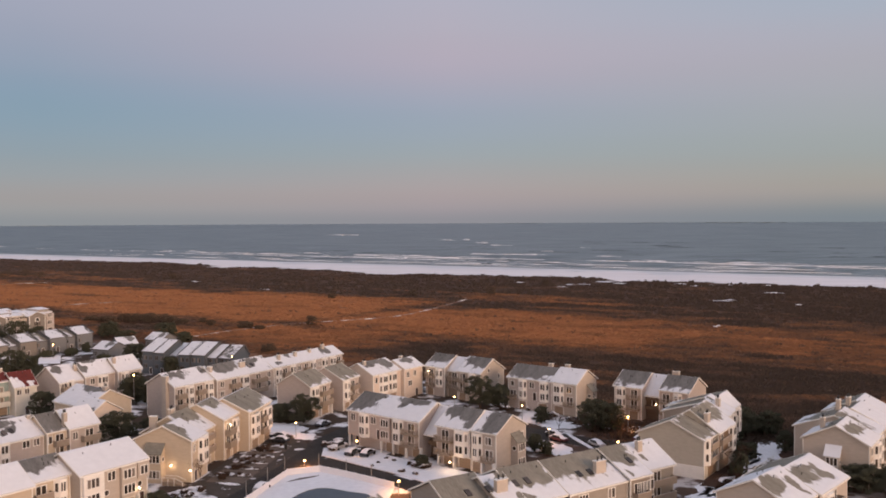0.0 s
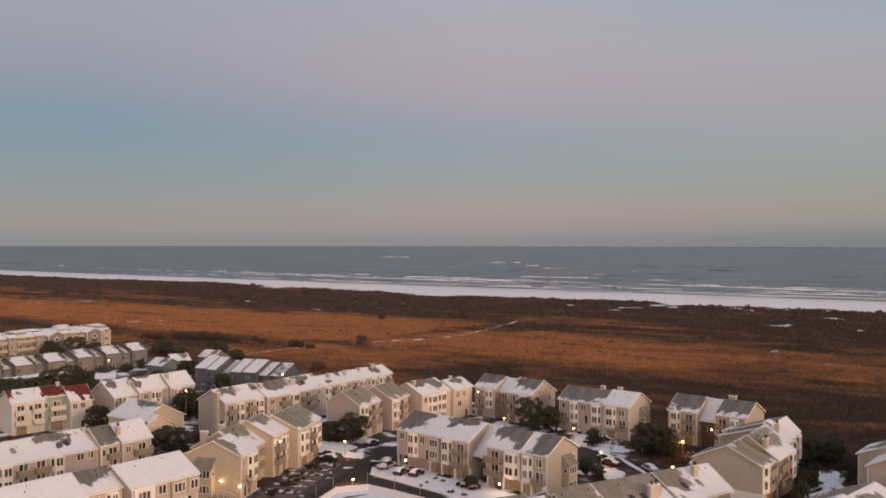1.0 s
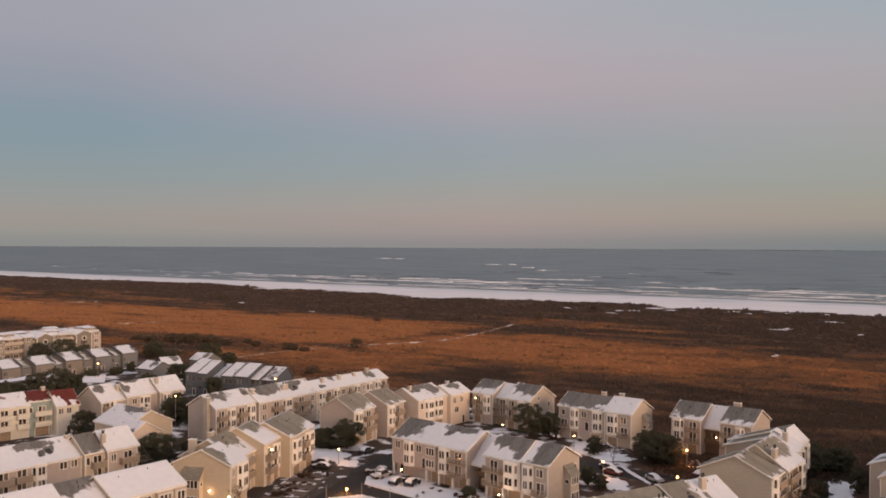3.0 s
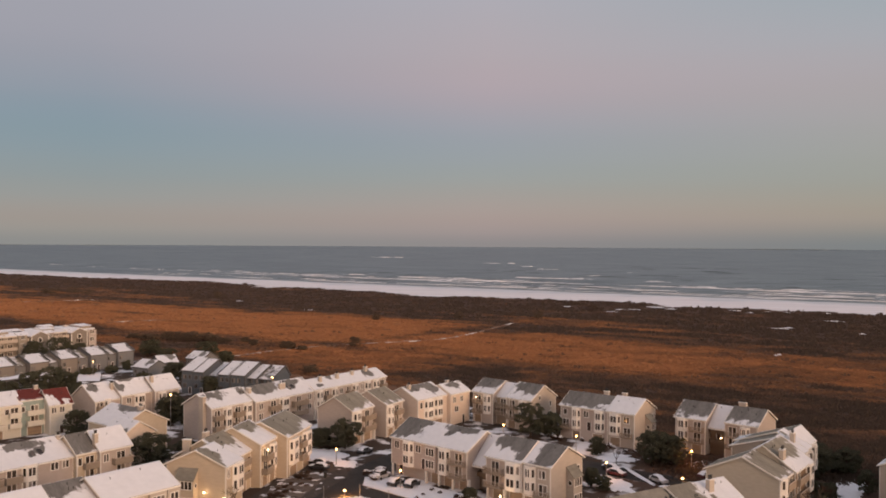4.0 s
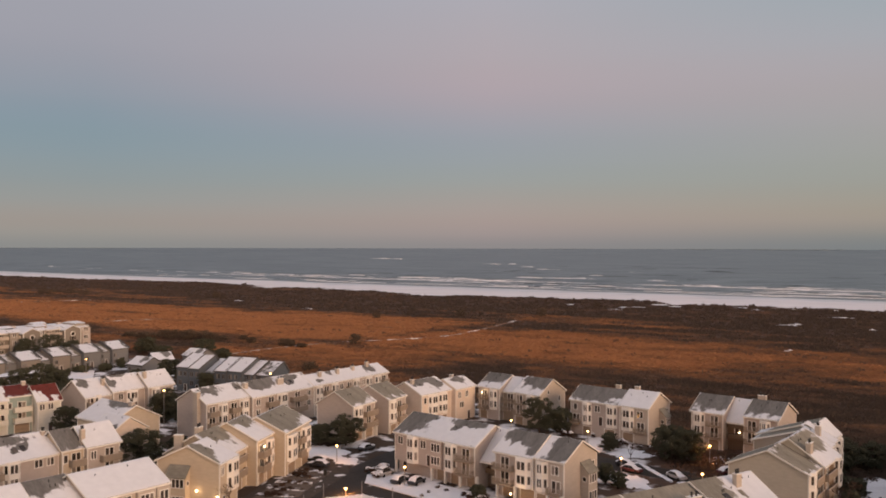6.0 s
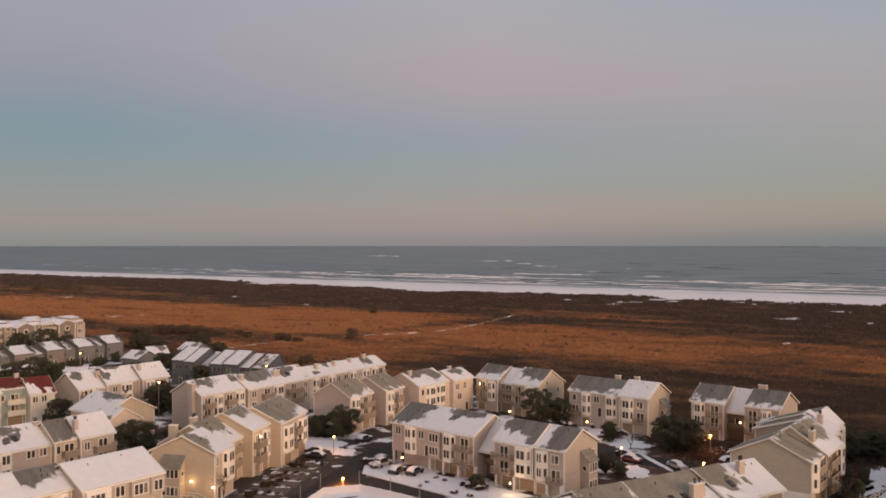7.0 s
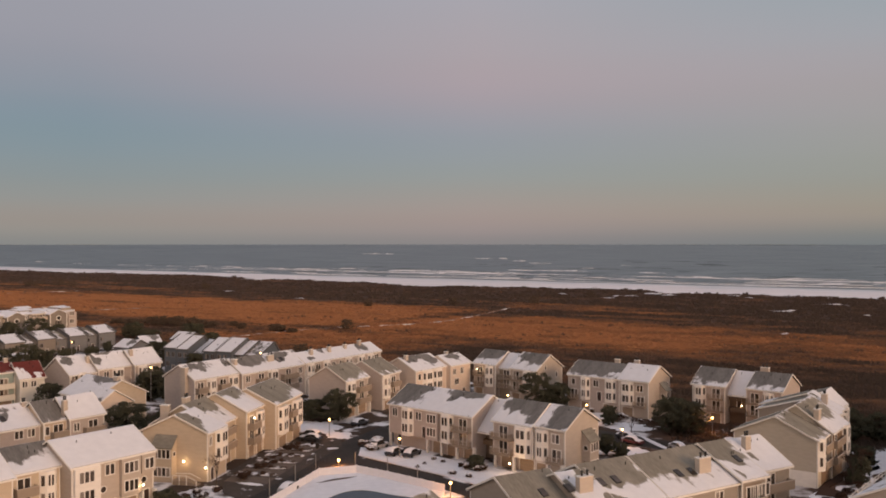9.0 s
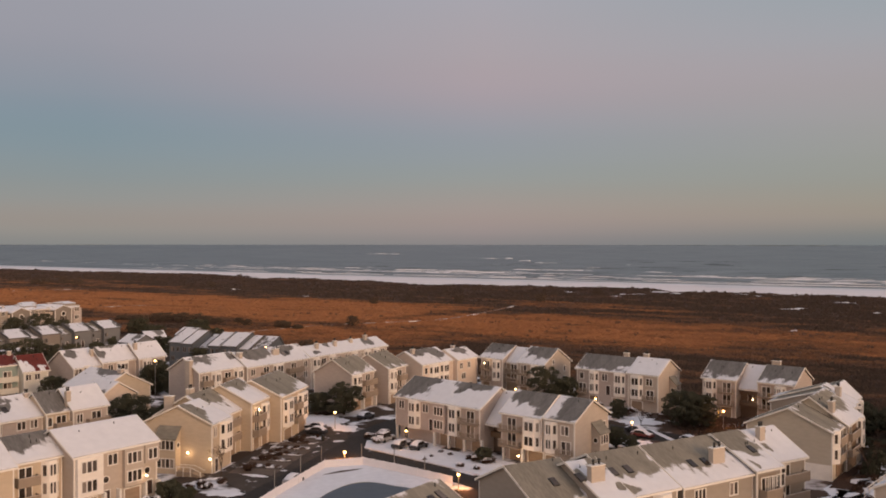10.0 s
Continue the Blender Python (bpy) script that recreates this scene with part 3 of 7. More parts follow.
def relief(v, s):
    d = s - dune_line(v)
    z = 2.2 * math.exp(-((d + 25) / 40) ** 2) * (0.7 + 0.6 * fbm(v * 0.02, s * 0.02))
    z += 0.35 * fbm(v * 0.02, s * 0.02, 4.0) * sstep(215, 260, s)
    z -= 3.2 * sstep(dune_line(v) + 60, 930, s)
    return z


def reed_mask(v, s):
    """Where pale reeds stand in the scrub: long drifts along the coast."""
    w = 22 * fbm(v * 0.008, s * 0.012, 1.0) + 9 * fbm(v * 0.03, s * 0.05, 6.0)
    q = s + w
    a = sstep(300, 352, q) * (1 - sstep(425, 478, q - 0.03 * (v + 450))) * (1 - sstep(-285, -258, v + 0.6 * w)) * (0.72 + 0.28 * sstep(-820, -620, v))
    b = sstep(300, 350, q) * (1 - sstep(392, 440, q - 0.10 * (v + 230))) * sstep(-275, -255, v + 0.4 * w) * (1 - 0.34 * sstep(-150, -50, v))
    c = 0.62 * sstep(478, 488, q) * (1 - sstep(500, 514, q)) * sstep(-300, -270, v) * (1 - sstep(-160, -110, v))
    d = 0.75 * sstep(250, 274, q) * (1 - sstep(282, 306, q)) * sstep(-330, -300, v) * (1 - sstep(-235, -205, v))
    e = 0.55 * sstep(490, 500, q) * (1 - sstep(520, 535, q)) * (1 - sstep(-640, -560, v))
    f = 0.45 * sstep(0.2, 0.6, fbm(v * 0.006 + 4, s * 0.03, 2.0)) * sstep(300, 340, s) * (1 - sstep(560, 610, s))
    k = 0.72 * sstep(258, 284, q) * (1 - sstep(352, 392, q)) * sstep(-305, -280, v) * (1 - sstep(-225, -185, v))
    g = 0.42 * sstep(246, 264, q) * (1 - sstep(296, 330, q)) * sstep(-0.15, 0.4, fbm(v * 0.02, s * 0.05, 13.0))
    return max(0.0, min(1.0, max(a, b, c, d, e, f, g, k)))


def marsh_tone(v, s):
    """0 brown scrub, 1 rust-coloured reeds, with soft drifts in between."""
    t = 0.90 * reed_mask(v, s) + 0.24 * fbm(v * 0.009, s * 0.045, 3.0) + 0.40 * fbm(v * 0.03, s * 0.09, 7.0, 4) + 0.22 * fbm(v * 0.09, s * 0.16, 17.0, 3) + 0.17 - 0.15 * sstep(-200, -50, v) - 0.22 * sstep(455, 520, s) - 0.30 * sstep(0.12, 0.5, fbm(v * 0.016, s * 0.034, 21.0, 4))
    return max(0.0, min(1.0, t))


def town_edge(v):
    return 238 - 46 * sstep(-110, -60, v)


def grid_axis(stops):
    out = [stops[0][0]]
    for (a, _), (b, step) in zip(stops, stops[1:]):
        n = max(1, round((b - a) / step))
        out += [a + (b - a) * (i + 1) / n for i in range(n)]
    return out


def build_ground():
    sx = grid_axis([(-600, 0), (200, 60), (280, 6), (700, 9), (960, 12), (1400, 110)])
    vx = grid_axis([(-4600, 0), (-1300, 300), (-700, 12), (200, 9), (900, 40), (4600, 300)])
    vs, fs, reed, snow = [], [], [], []
    for s in sx:
        for v in vx:
            x, y = coast(v, s)
            z = relief(v, s) if s > 200 else 0.0
            vs.append((x, y, z - 0.02))
            reed.append(marsh_tone(v, s))
            d = s - dune_line(v)
            snow.append(sstep(-4, 3, d))
    w = len(vx)
    for j in range(len(sx) - 1):
        for i in range(w - 1):
            fs.append((j * w + i, j * w + i + 1, (j + 1) * w + i + 1, (j + 1) * w + i))
    m = material("marsh_ground", (0.085, 0.055, 0.042), rough=0.95, vary=0.3, scale=0.25, spec=0.05)
    nt = m.node_tree
    N, Lk = nt.nodes, nt.links
    b = N["Principled BSDF"]
    co = N.new("ShaderNodeTexCoord")

    def attr(name):
        n = N.new("ShaderNodeAttribute")
        n.attribute_name = name
        return n.outputs["Fac"]

    def noise_node(scale, detail, stretch=(1, 1, 1), turn=0.0):
        mp = N.new("ShaderNodeMapping")
        mp.inputs["Rotation"].default_value = (0, 0, turn)
        mp.inputs["Scale"].default_value = stretch
        Lk.new(co.outputs["Object"], mp.inputs[0])
        n = N.new("ShaderNodeTexNoise")
        n.inputs["Scale"].default_value, n.inputs["Detail"].default_value = scale, detail
        Lk.new(mp.outputs[0], n.inputs["Vector"])
        return n.outputs[0]

    def remap(v, a, b_, lo=0.0, hi=1.0):
        r = N.new("ShaderNodeMapRange")
        r.inputs[1].default_value, r.inputs[2].default_value, r.inputs[3].default_value, r.inputs[4].default_value = a, b_, lo, hi
        Lk.new(v, r.inputs[0])
        return r.outputs[0]

    def mixc(fac, a, b_):
        mx = N.new("ShaderNodeMix")
        mx.data_type = "RGBA"
        Lk.new(fac, mx.inputs[0])
        for k, c in ((6, a), (7, b_)):
            if isinstance(c, tuple):
                mx.inputs[k].default_value = (*c, 1)
            else:
                Lk.new(c, mx.inputs[k])
        return mx.outputs[2]

    def madd(a, b_, op="ADD"):
        k = N.new("ShaderNodeMath")
        k.operation = op
        for i, q in enumerate((a, b_)):
            if isinstance(q, (int, float)):
                k.inputs[i].default_value = q
            else:
                Lk.new(q, k.inputs[i])
        return k.outputs[0]

    streak = noise_node(0.035, 6, (0.35, 1.6, 1), -CO)
    fine = noise_node(0.5, 5)
    scrub = mixc(remap(streak, 0.35, 0.65), (0.083, 0.051, 0.039), (0.130, 0.079, 0.055))
    scrub = mixc(remap(fine, 0.4, 0.7), scrub, (0.082, 0.055, 0.045))
    reeds = mixc(remap(streak, 0.35, 0.7), (0.262, 0.128, 0.064), (0.380, 0.192, 0.096))
    reeds = mixc(remap(fine, 0.35, 0.8), reeds, (0.24, 0.118, 0.068))
    rm = remap(madd(attr("reed"), madd(remap(streak, 0.3, 0.7, -0.12, 0.12), remap(fine, 0.3, 0.7, -0.06, 0.06))), 0.15, 0.85)
    col = mixc(rm, scrub, reeds)
    sand = mixc(remap(streak, 0.3, 0.7), (0.80, 0.765, 0.775), (0.70, 0.655, 0.655))
    col = mixc(attr("snow"), col, sand)
    # the town's ground: snow with bare soil and dead grass
    town = mixc(remap(noise_node(0.16, 7), 0.50, 0.58), (0.075, 0.055, 0.043), (0.76, 0.74, 0.75))
    col = mixc(attr("town"), col, town)
    Lk.new(col, b.inputs["Base Color"])
    ob = data_part("ground", vs, fs, m)
    me = ob.data
    town_v = []
    for x, y, z in vs:
        v, s = to_coast(x, y)
        edge = 238 - 46 * sstep(-110, -60, v) + 10 * fbm(v * 0.05, s * 0.05, 8.0)
        town_v.append(1 - sstep(edge - 4, edge + 5, s))
    for name, vals in (("reed", reed), ("snow", snow), ("town", town_v)):
        at = me.attributes.new(name, "FLOAT", "POINT")
        at.data.foreach_set("value", vals)
    tagged(ob, "brown winter marsh with snowy beach and snow-dusted town ground", "ground", kind="structure")
    return ob


build_ground()


SEA_RISE = 29.2


def build_sea():
    """Grey sea: swell near the beach, and far out a rise that stands for the true horizon."""
    R0, R1 = 846.0, 4750.0
    m = material("sea_water", (0.060, 0.072, 0.082), rough=0.42, vary=0.2, scale=0.02, bump=0.0, spec=0.28, stretch=(0.5, 1.6, 1))
    nt = m.node_tree
    N, Lk = nt.nodes, nt.links
    co = N.new("ShaderNodeTexCoord")
    mp = N.new("ShaderNodeMapping")
    mp.inputs["Rotation"].default_value = (0, 0, -CO)
    mp.inputs["Scale"].default_value = (0.35, 1.5, 1)
    Lk.new(co.outputs["Object"], mp.inputs[0])
    n = N.new("ShaderNodeTexNoise")
    n.inputs["Scale"].default_value, n.inputs["Detail"].default_value = 0.05, 8
    Lk.new(mp.outputs[0], n.inputs["Vector"])
    bp = N.new("ShaderNodeBump")
    bp.inputs["Strength"].default_value, bp.inputs["Distance"].default_value = 0.9, 4.0
    Lk.new(n.outputs[0], bp.inputs["Height"])
    Lk.new(bp.outputs[0], N["Principled BSDF"].inputs["Normal"])
    mp2 = N.new("ShaderNodeMapping")
    mp2.inputs["Rotation"].default_value = (0, 0, -CO)
    mp2.inputs["Scale"].default_value = (0.25, 2.2, 1)
    Lk.new(co.outputs["Object"], mp2.inputs[0])
    n2 = N.new("ShaderNodeTexNoise")
    n2.inputs["Scale"].default_value, n2.inputs["Detail"].default_value = 0.022, 7
    Lk.new(mp2.outputs[0], n2.inputs["Vector"])
    rg = N.new("ShaderNodeMapRange")
    rg.inputs[1].default_value, rg.inputs[2].default_value = 0.36, 0.62
    Lk.new(n2.outputs[0], rg.inputs[0])
    mx = N.new("ShaderNodeMix")
    mx.data_type = "RGBA"
    mx.inputs[6].default_value, mx.inputs[7].default_value = (0.069, 0.091, 0.098, 1), (0.166, 0.194, 0.202, 1)
    Lk.new(rg.outputs[0], mx.inputs[0])
    # the wash over the sand: streaks of thin foam
    at = N.new("ShaderNodeAttribute")
    at.attribute_name = "wash"
    mp3 = N.new("ShaderNodeMapping")
    mp3.inputs["Rotation"].default_value = (0, 0, -CO)
    mp3.inputs["Scale"].default_value = (0.12, 1.3, 1)
    Lk.new(co.outputs["Object"], mp3.inputs[0])
    n3 = N.new("ShaderNodeTexNoise")
    n3.inputs["Scale"].default_value, n3.inputs["Detail"].default_value = 0.09, 6
    Lk.new(mp3.outputs[0], n3.inputs["Vector"])
    ad = N.new("ShaderNodeMath")
    Lk.new(at.outputs["Fac"], ad.inputs[0])
    Lk.new(n3.outputs[0], ad.inputs[1])
    r3 = N.new("ShaderNodeMapRange")
    r3.inputs[1].default_value, r3.inputs[2].default_value = 0.80, 1.22
    Lk.new(ad.outputs[0], r3.inputs[0])
    fm = N.new("ShaderNodeMix")
    fm.data_type = "RGBA"
    fm.inputs[7].default_value = (0.66, 0.645, 0.66, 1)
    Lk.new(r3.outputs[0], fm.inputs[0])
    Lk.new(mx.outputs[2], fm.inputs[6])
    Lk.new(fm.outputs[2], N["Principled BSDF"].inputs["Base Color"])
    ss = grid_axis([(790, 0), (1300, 7), (2200, 40), (3200, 120), (5600, 300)])
    vx = grid_axis([(-5200, 0), (-2200, 250), (-1000, 60), (1000, 22), (2200, 90), (5200, 250)])
    vs, fs, wash = [], [], []
    for s in ss:
        for v in vx:
            x, y = coast(v, s)
            wash.append(0.70 * (1 - sstep(836, 858, s + 7 * fbm(v * 0.02, 2.0))) + 0.30 * math.exp(-((s - 905 - 9 * fbm(v * 0.008, 7.0)) / 20) ** 2))
            r = math.hypot(x, y)
            k = min(1.0, R1 / r)
            x, y = x * k, y * k
            v2, s2 = to_coast(x, y)
            q = max(0.0, (math.hypot(x, y) - 900) / (R1 - 900))
            amp = 0.55 * math.exp(-max(0, s2 - 1000) / 500) * sstep(835, 900, s2)
            swell = amp * math.sin((s2 + 16 * fbm(v2 * 0.006, s2 * 0.006)) * 2 * math.pi / 47 + 2 * fbm(v2 * 0.004, 1.0))
            vs.append((x, y, -0.9 + SEA_RISE * q * q + swell))
    w = len(vx)
    for j in range(len(ss) - 1):
        for i in range(w - 1):
            q = (j * w + i, j * w + i + 1, (j + 1) * w + i + 1, (j + 1) * w + i)
            fs.append(q)
    ob = data_part("water", vs, fs, m, smooth=True)
    ob.data.attributes.new("wash", "FLOAT", "POINT").data.foreach_set("value", wash)
    tagged(ob, "grey-blue winter sea with low swell", "sea", kind="structure")


build_sea()

FAR_FOAM = [(-305, 2615, 150), (9, 2061, 60), (55, 2065, 30), (112, 1673, 60), (5, 1143, 50), (225, 1178, 50), (-53, 1159, 16), (297, 1019, 45), (320, 961, 60), (393, 980, 55),
            (-862, 1704, 70), (164, 1369, 30), (248, 1049, 55), (252, 1531, 30), (84, 1850, 40)]


def build_surf():
    """Lines of breaking foam: low lumpy ridges, ragged along their length."""
    m = material("foam", (0.80, 0.78, 0.79), rough=0.9, vary=0.15, scale=0.15, bump=0.4, bump_scale=0.8)
    rnd = random.Random(5)
    vs, fs = [], []

    def crest(v0, v1, s, width, height, z=0.0, full=0.38):
        n = max(6, int((v1 - v0) / 4))
        base = len(vs)
        ph = rnd.random() * 100
        for i in range(n + 1):
            f = i / n
            v = v0 + (v1 - v0) * f
            taper = math.sin(math.pi * f) ** 0.5 if 0 < f < 1 else 0.02
            k = min(1.0, taper * 1.3) * max(0.03, min(1.1, full + 0.9 * fbm(v * 0.03 + ph, 0.0) + 0.6 * fbm(v * 0.16 + ph, 4.0)))
            sc = s + 7 * fbm(v * 0.012 + ph, 2.0) + 1.5 * fbm(v * 0.08, ph)
            x0, y0 = coast(v, sc - 0.75 * width * k)
            x1, y1 = coast(v, sc - width * 0.2 * k)
            x2, y2 = coast(v, sc + width * 0.5 * k)
            vs.extend(((x0, y0, z - 1.1), (x0 * 0.5 + x1 * 0.5, y0 * 0.5 + y1 * 0.5, z - 0.75 + 0.4 * height * k), (x1, y1, z - 0.7 + height * k), (x2, y2, z - 1.3)))
        for i in range(n):
            for j in range(3):
                a = base + i * 4 + j
                fs.append((a, a + 1, a + 5, a + 4))

    for s0, cover, width, height in ((862, 0.95, 2.2, 0.25), (884, 0.6, 2.2, 0.4), (906, 0.85, 2.6, 0.7), (930, 0.55, 2.6, 0.8), (952, 0.7, 3.0, 1.0), (985, 0.5, 3.0, 1.0), (1012, 0.6, 3.0, 1.1), (1044, 0.55, 3.0, 1.3), (1095, 0.12, 3.2, 1.3), (1150, 0.07, 3.5, 1.4)):
        v = -1800.0
        while v < 700:
            L = rnd.uniform(35, 170)
            c = cover * (1.35 if v < -400 and 1000 < s0 < 1060 else 1.0) * (0.4 if v > -400 and s0 > 1030 else 1.0)
            if rnd.random() < c:
                crest(v, v + L, s0 + rnd.uniform(-7, 7), width * rnd.uniform(0.5, 1.2), height * rnd.uniform(0.4, 1.0) * (1 + 0.6 * (1 - sstep(-1000, -350, v))), full=0.8 if (v < -400 and 1000 < s0 < 1060) or s0 < 870 else 0.55)
            v += L * rnd.uniform(0.75, 1.1)
    for x, y, L in FAR_FOAM:
        v, s = to_coast(x, y)
        q = max(0.0, (math.hypot(x, y) - 900) / 3850)
        crest(v - L * 0.4, v + L * 0.4, s, 4.0 + y * 0.0010, 0.6 + y * 0.0008, SEA_RISE * q * q)
    tagged(data_part("surf_foam", vs, fs, m, smooth=True), "white broken lines of surf foam", "surf", kind="stuff")
    # dark faces of unbroken waves
    vs, fs = [], []
    mw = material("dark_wave_face", (0.066, 0.082, 0.088), rough=0.45, vary=0.25, scale=0.05, spec=0.3)
    for _ in range(130):
        v, s = rnd.uniform(-900, 620), 890 + 900 * rnd.random() ** 2.2
        L = rnd.uniform(18, 70)
        x, y = coast(v, s)
        q = max(0.0, (math.hypot(x, y) - 900) / 3850)
        crest(v, v + L, s, 3.2, rnd.uniform(0.5, 1.0) * (1 + (s - 890) * 0.0006), SEA_RISE * q * q - 0.1)
    tagged(data_part("waves", vs, fs, mw, smooth=True), "dark low waves running towards the beach", "waves", kind="stuff")


build_surf()


def marsh_cover(name):
    """Twigs and dead reeds: the tone runs from brown scrub to rust-coloured reed, and light passes through the thin stems."""
    m = material(name, (1.0, 1.0, 1.0), rough=0.95, vary=0.10, scale=0.05, spec=0.05)
    nt = m.node_tree
    N, Lk = nt.nodes, nt.links
    b = N["Principled BSDF"]
    at = N.new("ShaderNodeAttribute")
    at.attribute_name = "tone"
    r = N.new("ShaderNodeValToRGB")
    el = r.color_ramp.elements
    el[0].position, el[0].color = 0.0, (0.102, 0.076, 0.060, 1)
    el[1].position, el[1].color = 1.0, (0.465, 0.228, 0.112, 1)
    for pos, c in ((0.28, (0.180, 0.115, 0.083, 1)), (0.5, (0.255, 0.138, 0.082, 1)), (0.75, (0.375, 0.184, 0.094, 1))):
        e = el.new(pos)
        e.color = c
    Lk.new(at.outputs["Fac"], r.inputs[0])
    Lk.new(r.outputs[0], b.inputs["Base Color"])
    tr = N.new("ShaderNodeBsdfTranslucent")
    Lk.new(r.outputs[0], tr.inputs[0])
    mx = N.new("ShaderNodeMixShader")
    mx.inputs[0].default_value = 0.5
    Lk.new(b.outputs[0], mx.inputs[1])
    Lk.new(tr.outputs[0], mx.inputs[2])
    Lk.new(mx.outputs[0], N["Material Output"].inputs[0])
    return m


def build_scrub():
    """The marsh's cover: low bare twigs, and drifts of upright reeds."""
    rnd = random.Random(11)
    bush_v, bush_f, bush_t, reed_v, reed_f, reed_t = [], [], [], [], [], []

    def bush(x, y, z, r, h, tone, size=1.0):
        for _ in range(6):
            b = len(bush_v)
            a, t = rnd.random() * math.pi, rnd.random() * 6.3
            k = r * math.sqrt(rnd.random())
            cx, cy = x + k * math.cos(t), y + k * math.sin(t)
            w = rnd.uniform(0.25, 0.6) * (0.6 + 0.4 * r) * size
            dx, dy = w * math.cos(a), w * math.sin(a)
            hh = h * rnd.uniform(0.6, 1.15)
            lx, ly = rnd.uniform(-0.35, 0.35), rnd.uniform(-0.35, 0.35)
            bush_v.extend(((cx - dx, cy - dy, z), (cx + dx, cy + dy, z), (cx + dx * 0.5 + lx, cy + dy * 0.5 + ly, z + hh), (cx - dx * 0.7 + lx, cy - dy * 0.7 + ly, z + hh * rnd.uniform(0.7, 1.0))))
            bush_f.append((b, b + 1, b + 2, b + 3))
            bush_t.extend([tone + rnd.uniform(-0.05, 0.05)] * 4)

    def reeds(x, y, z, r, h, tone):
        for _ in range(5):
            b = len(reed_v)
            a = rnd.random() * math.pi
            cx, cy = x + rnd.uniform(-r, r), y + rnd.uniform(-r, r)
            w = rnd.uniform(0.5, 1.3)
            dx, dy = w * math.cos(a), w * math.sin(a)
            lean = rnd.uniform(-0.5, 0.5)
            hh = h * rnd.uniform(0.7, 1.2)
            reed_v.extend(((cx - dx, cy - dy, z), (cx + dx, cy + dy, z), (cx + dx * 1.3 + lean, cy + dy * 1.3, z + hh * 0.85), (cx + lean, cy, z + hh), (cx - dx * 1.2 + lean, cy - dy * 1.2, z + hh * 0.8)))
            reed_f.append((b, b + 1, b + 2, b + 3, b + 4))
            reed_t.extend([tone + rnd.uniform(-0.06, 0.05)] * 5)

    near = [h for h in FOOTPRINTS if to_coast(h[0], h[1])[1] > 165]
    for _ in range(105000):
        y = 195 * (1250 / 195) ** (rnd.random() ** 1.1)
        x = rnd.uniform(-0.60, 0.56) * y
        v, s = to_coast(x, y)
        if s < town_edge(v) + rnd.uniform(-4, 4) or s > dune_line(v) - 2 or path_gap(x, y):
            continue
        if s < 252 and x < -30:
            continue
        if any(0 - 2 < (x - hx) * math.cos(ha) + (y - hy) * math.sin(ha) < hl + 2 and -4 < (y - hy) * math.cos(ha) - (x - hx) * math.sin(ha) < hd + 2 for hx, hy, ha, hl, hd in near):
            continue
        z = relief(v, s)
        tone = marsh_tone(v, s)
        if tone + rnd.gauss(0, 0.08) > 0.43:
            reeds(x, y, z - 0.1, 2.4, rnd.uniform(0.35, 0.75), tone)
            if rnd.random() < 0.035 * sstep(0.05, 0.45, fbm(v * 0.02, s * 0.05, 12.0)):
                bush(x, y, z - 0.2, rnd.uniform(0.8, 1.6), rnd.uniform(1.0, 1.8), tone * 0.4)
        else:
            edge = dune_line(v) - s
            big = 1.0 if rnd.random() < (0.988 if edge > 45 else 0.955) else (1.7 if edge > 45 else 1.9)
            k = 1.0 + 0.9 * sstep(330, 700, s)
            close = 1 - sstep(270, 360, s)
            for _ in range(1 + int(2 * close)):
                bush(x + rnd.uniform(-1.5, 1.5) * close, y + rnd.uniform(-1.5, 1.5) * close, z - 0.30, big * k * rnd.uniform(0.6, 1.5), big * rnd.uniform(0.6, 1.25) * (1 - 0.25 * close), tone * (0.7 if big > 1 else 1.0), 1 - 0.45 * close)
    for name, v, f, t, label, cat in (("scrub", bush_v, bush_f, bush_t, "low brown leafless scrub of the marsh", "shrubs"), ("reeds", reed_v, reed_f, reed_t, "dry rust-coloured reeds of the marsh", "reeds")):
        ob = tagged(data_part(name, v, f, marsh_cover(name + "_stems")), label, cat, kind="stuff")
        ob.data.attributes.new("tone", "FLOAT", "POINT").data.foreach_set("value", t)


TRACKS = [[(-121, 362), (-111, 380), (-97, 402), (-82, 419), (-66, 430), (-50, 439), (-25, 457), (-8, 490), (4, 522), (15, 552)], [(-232, 527), (-218, 538), (-203, 547)], [(-372, 690), (-352, 708), (-330, 722)]]


def path_gap(x, y):
    for tr in TRACKS:
        for (ax, ay), (bx, by) in zip(tr, tr[1:]):
            t = max(0, min(1, ((x - ax) * (bx - ax) + (y - ay) * (by - ay)) / ((bx - ax) ** 2 + (by - ay) ** 2)))
            if math.hypot(x - ax - t * (bx - ax), y - ay - t * (by - ay)) < (3.4 if y < ay + t * (by - ay) else 1.2):
                return True
    return False


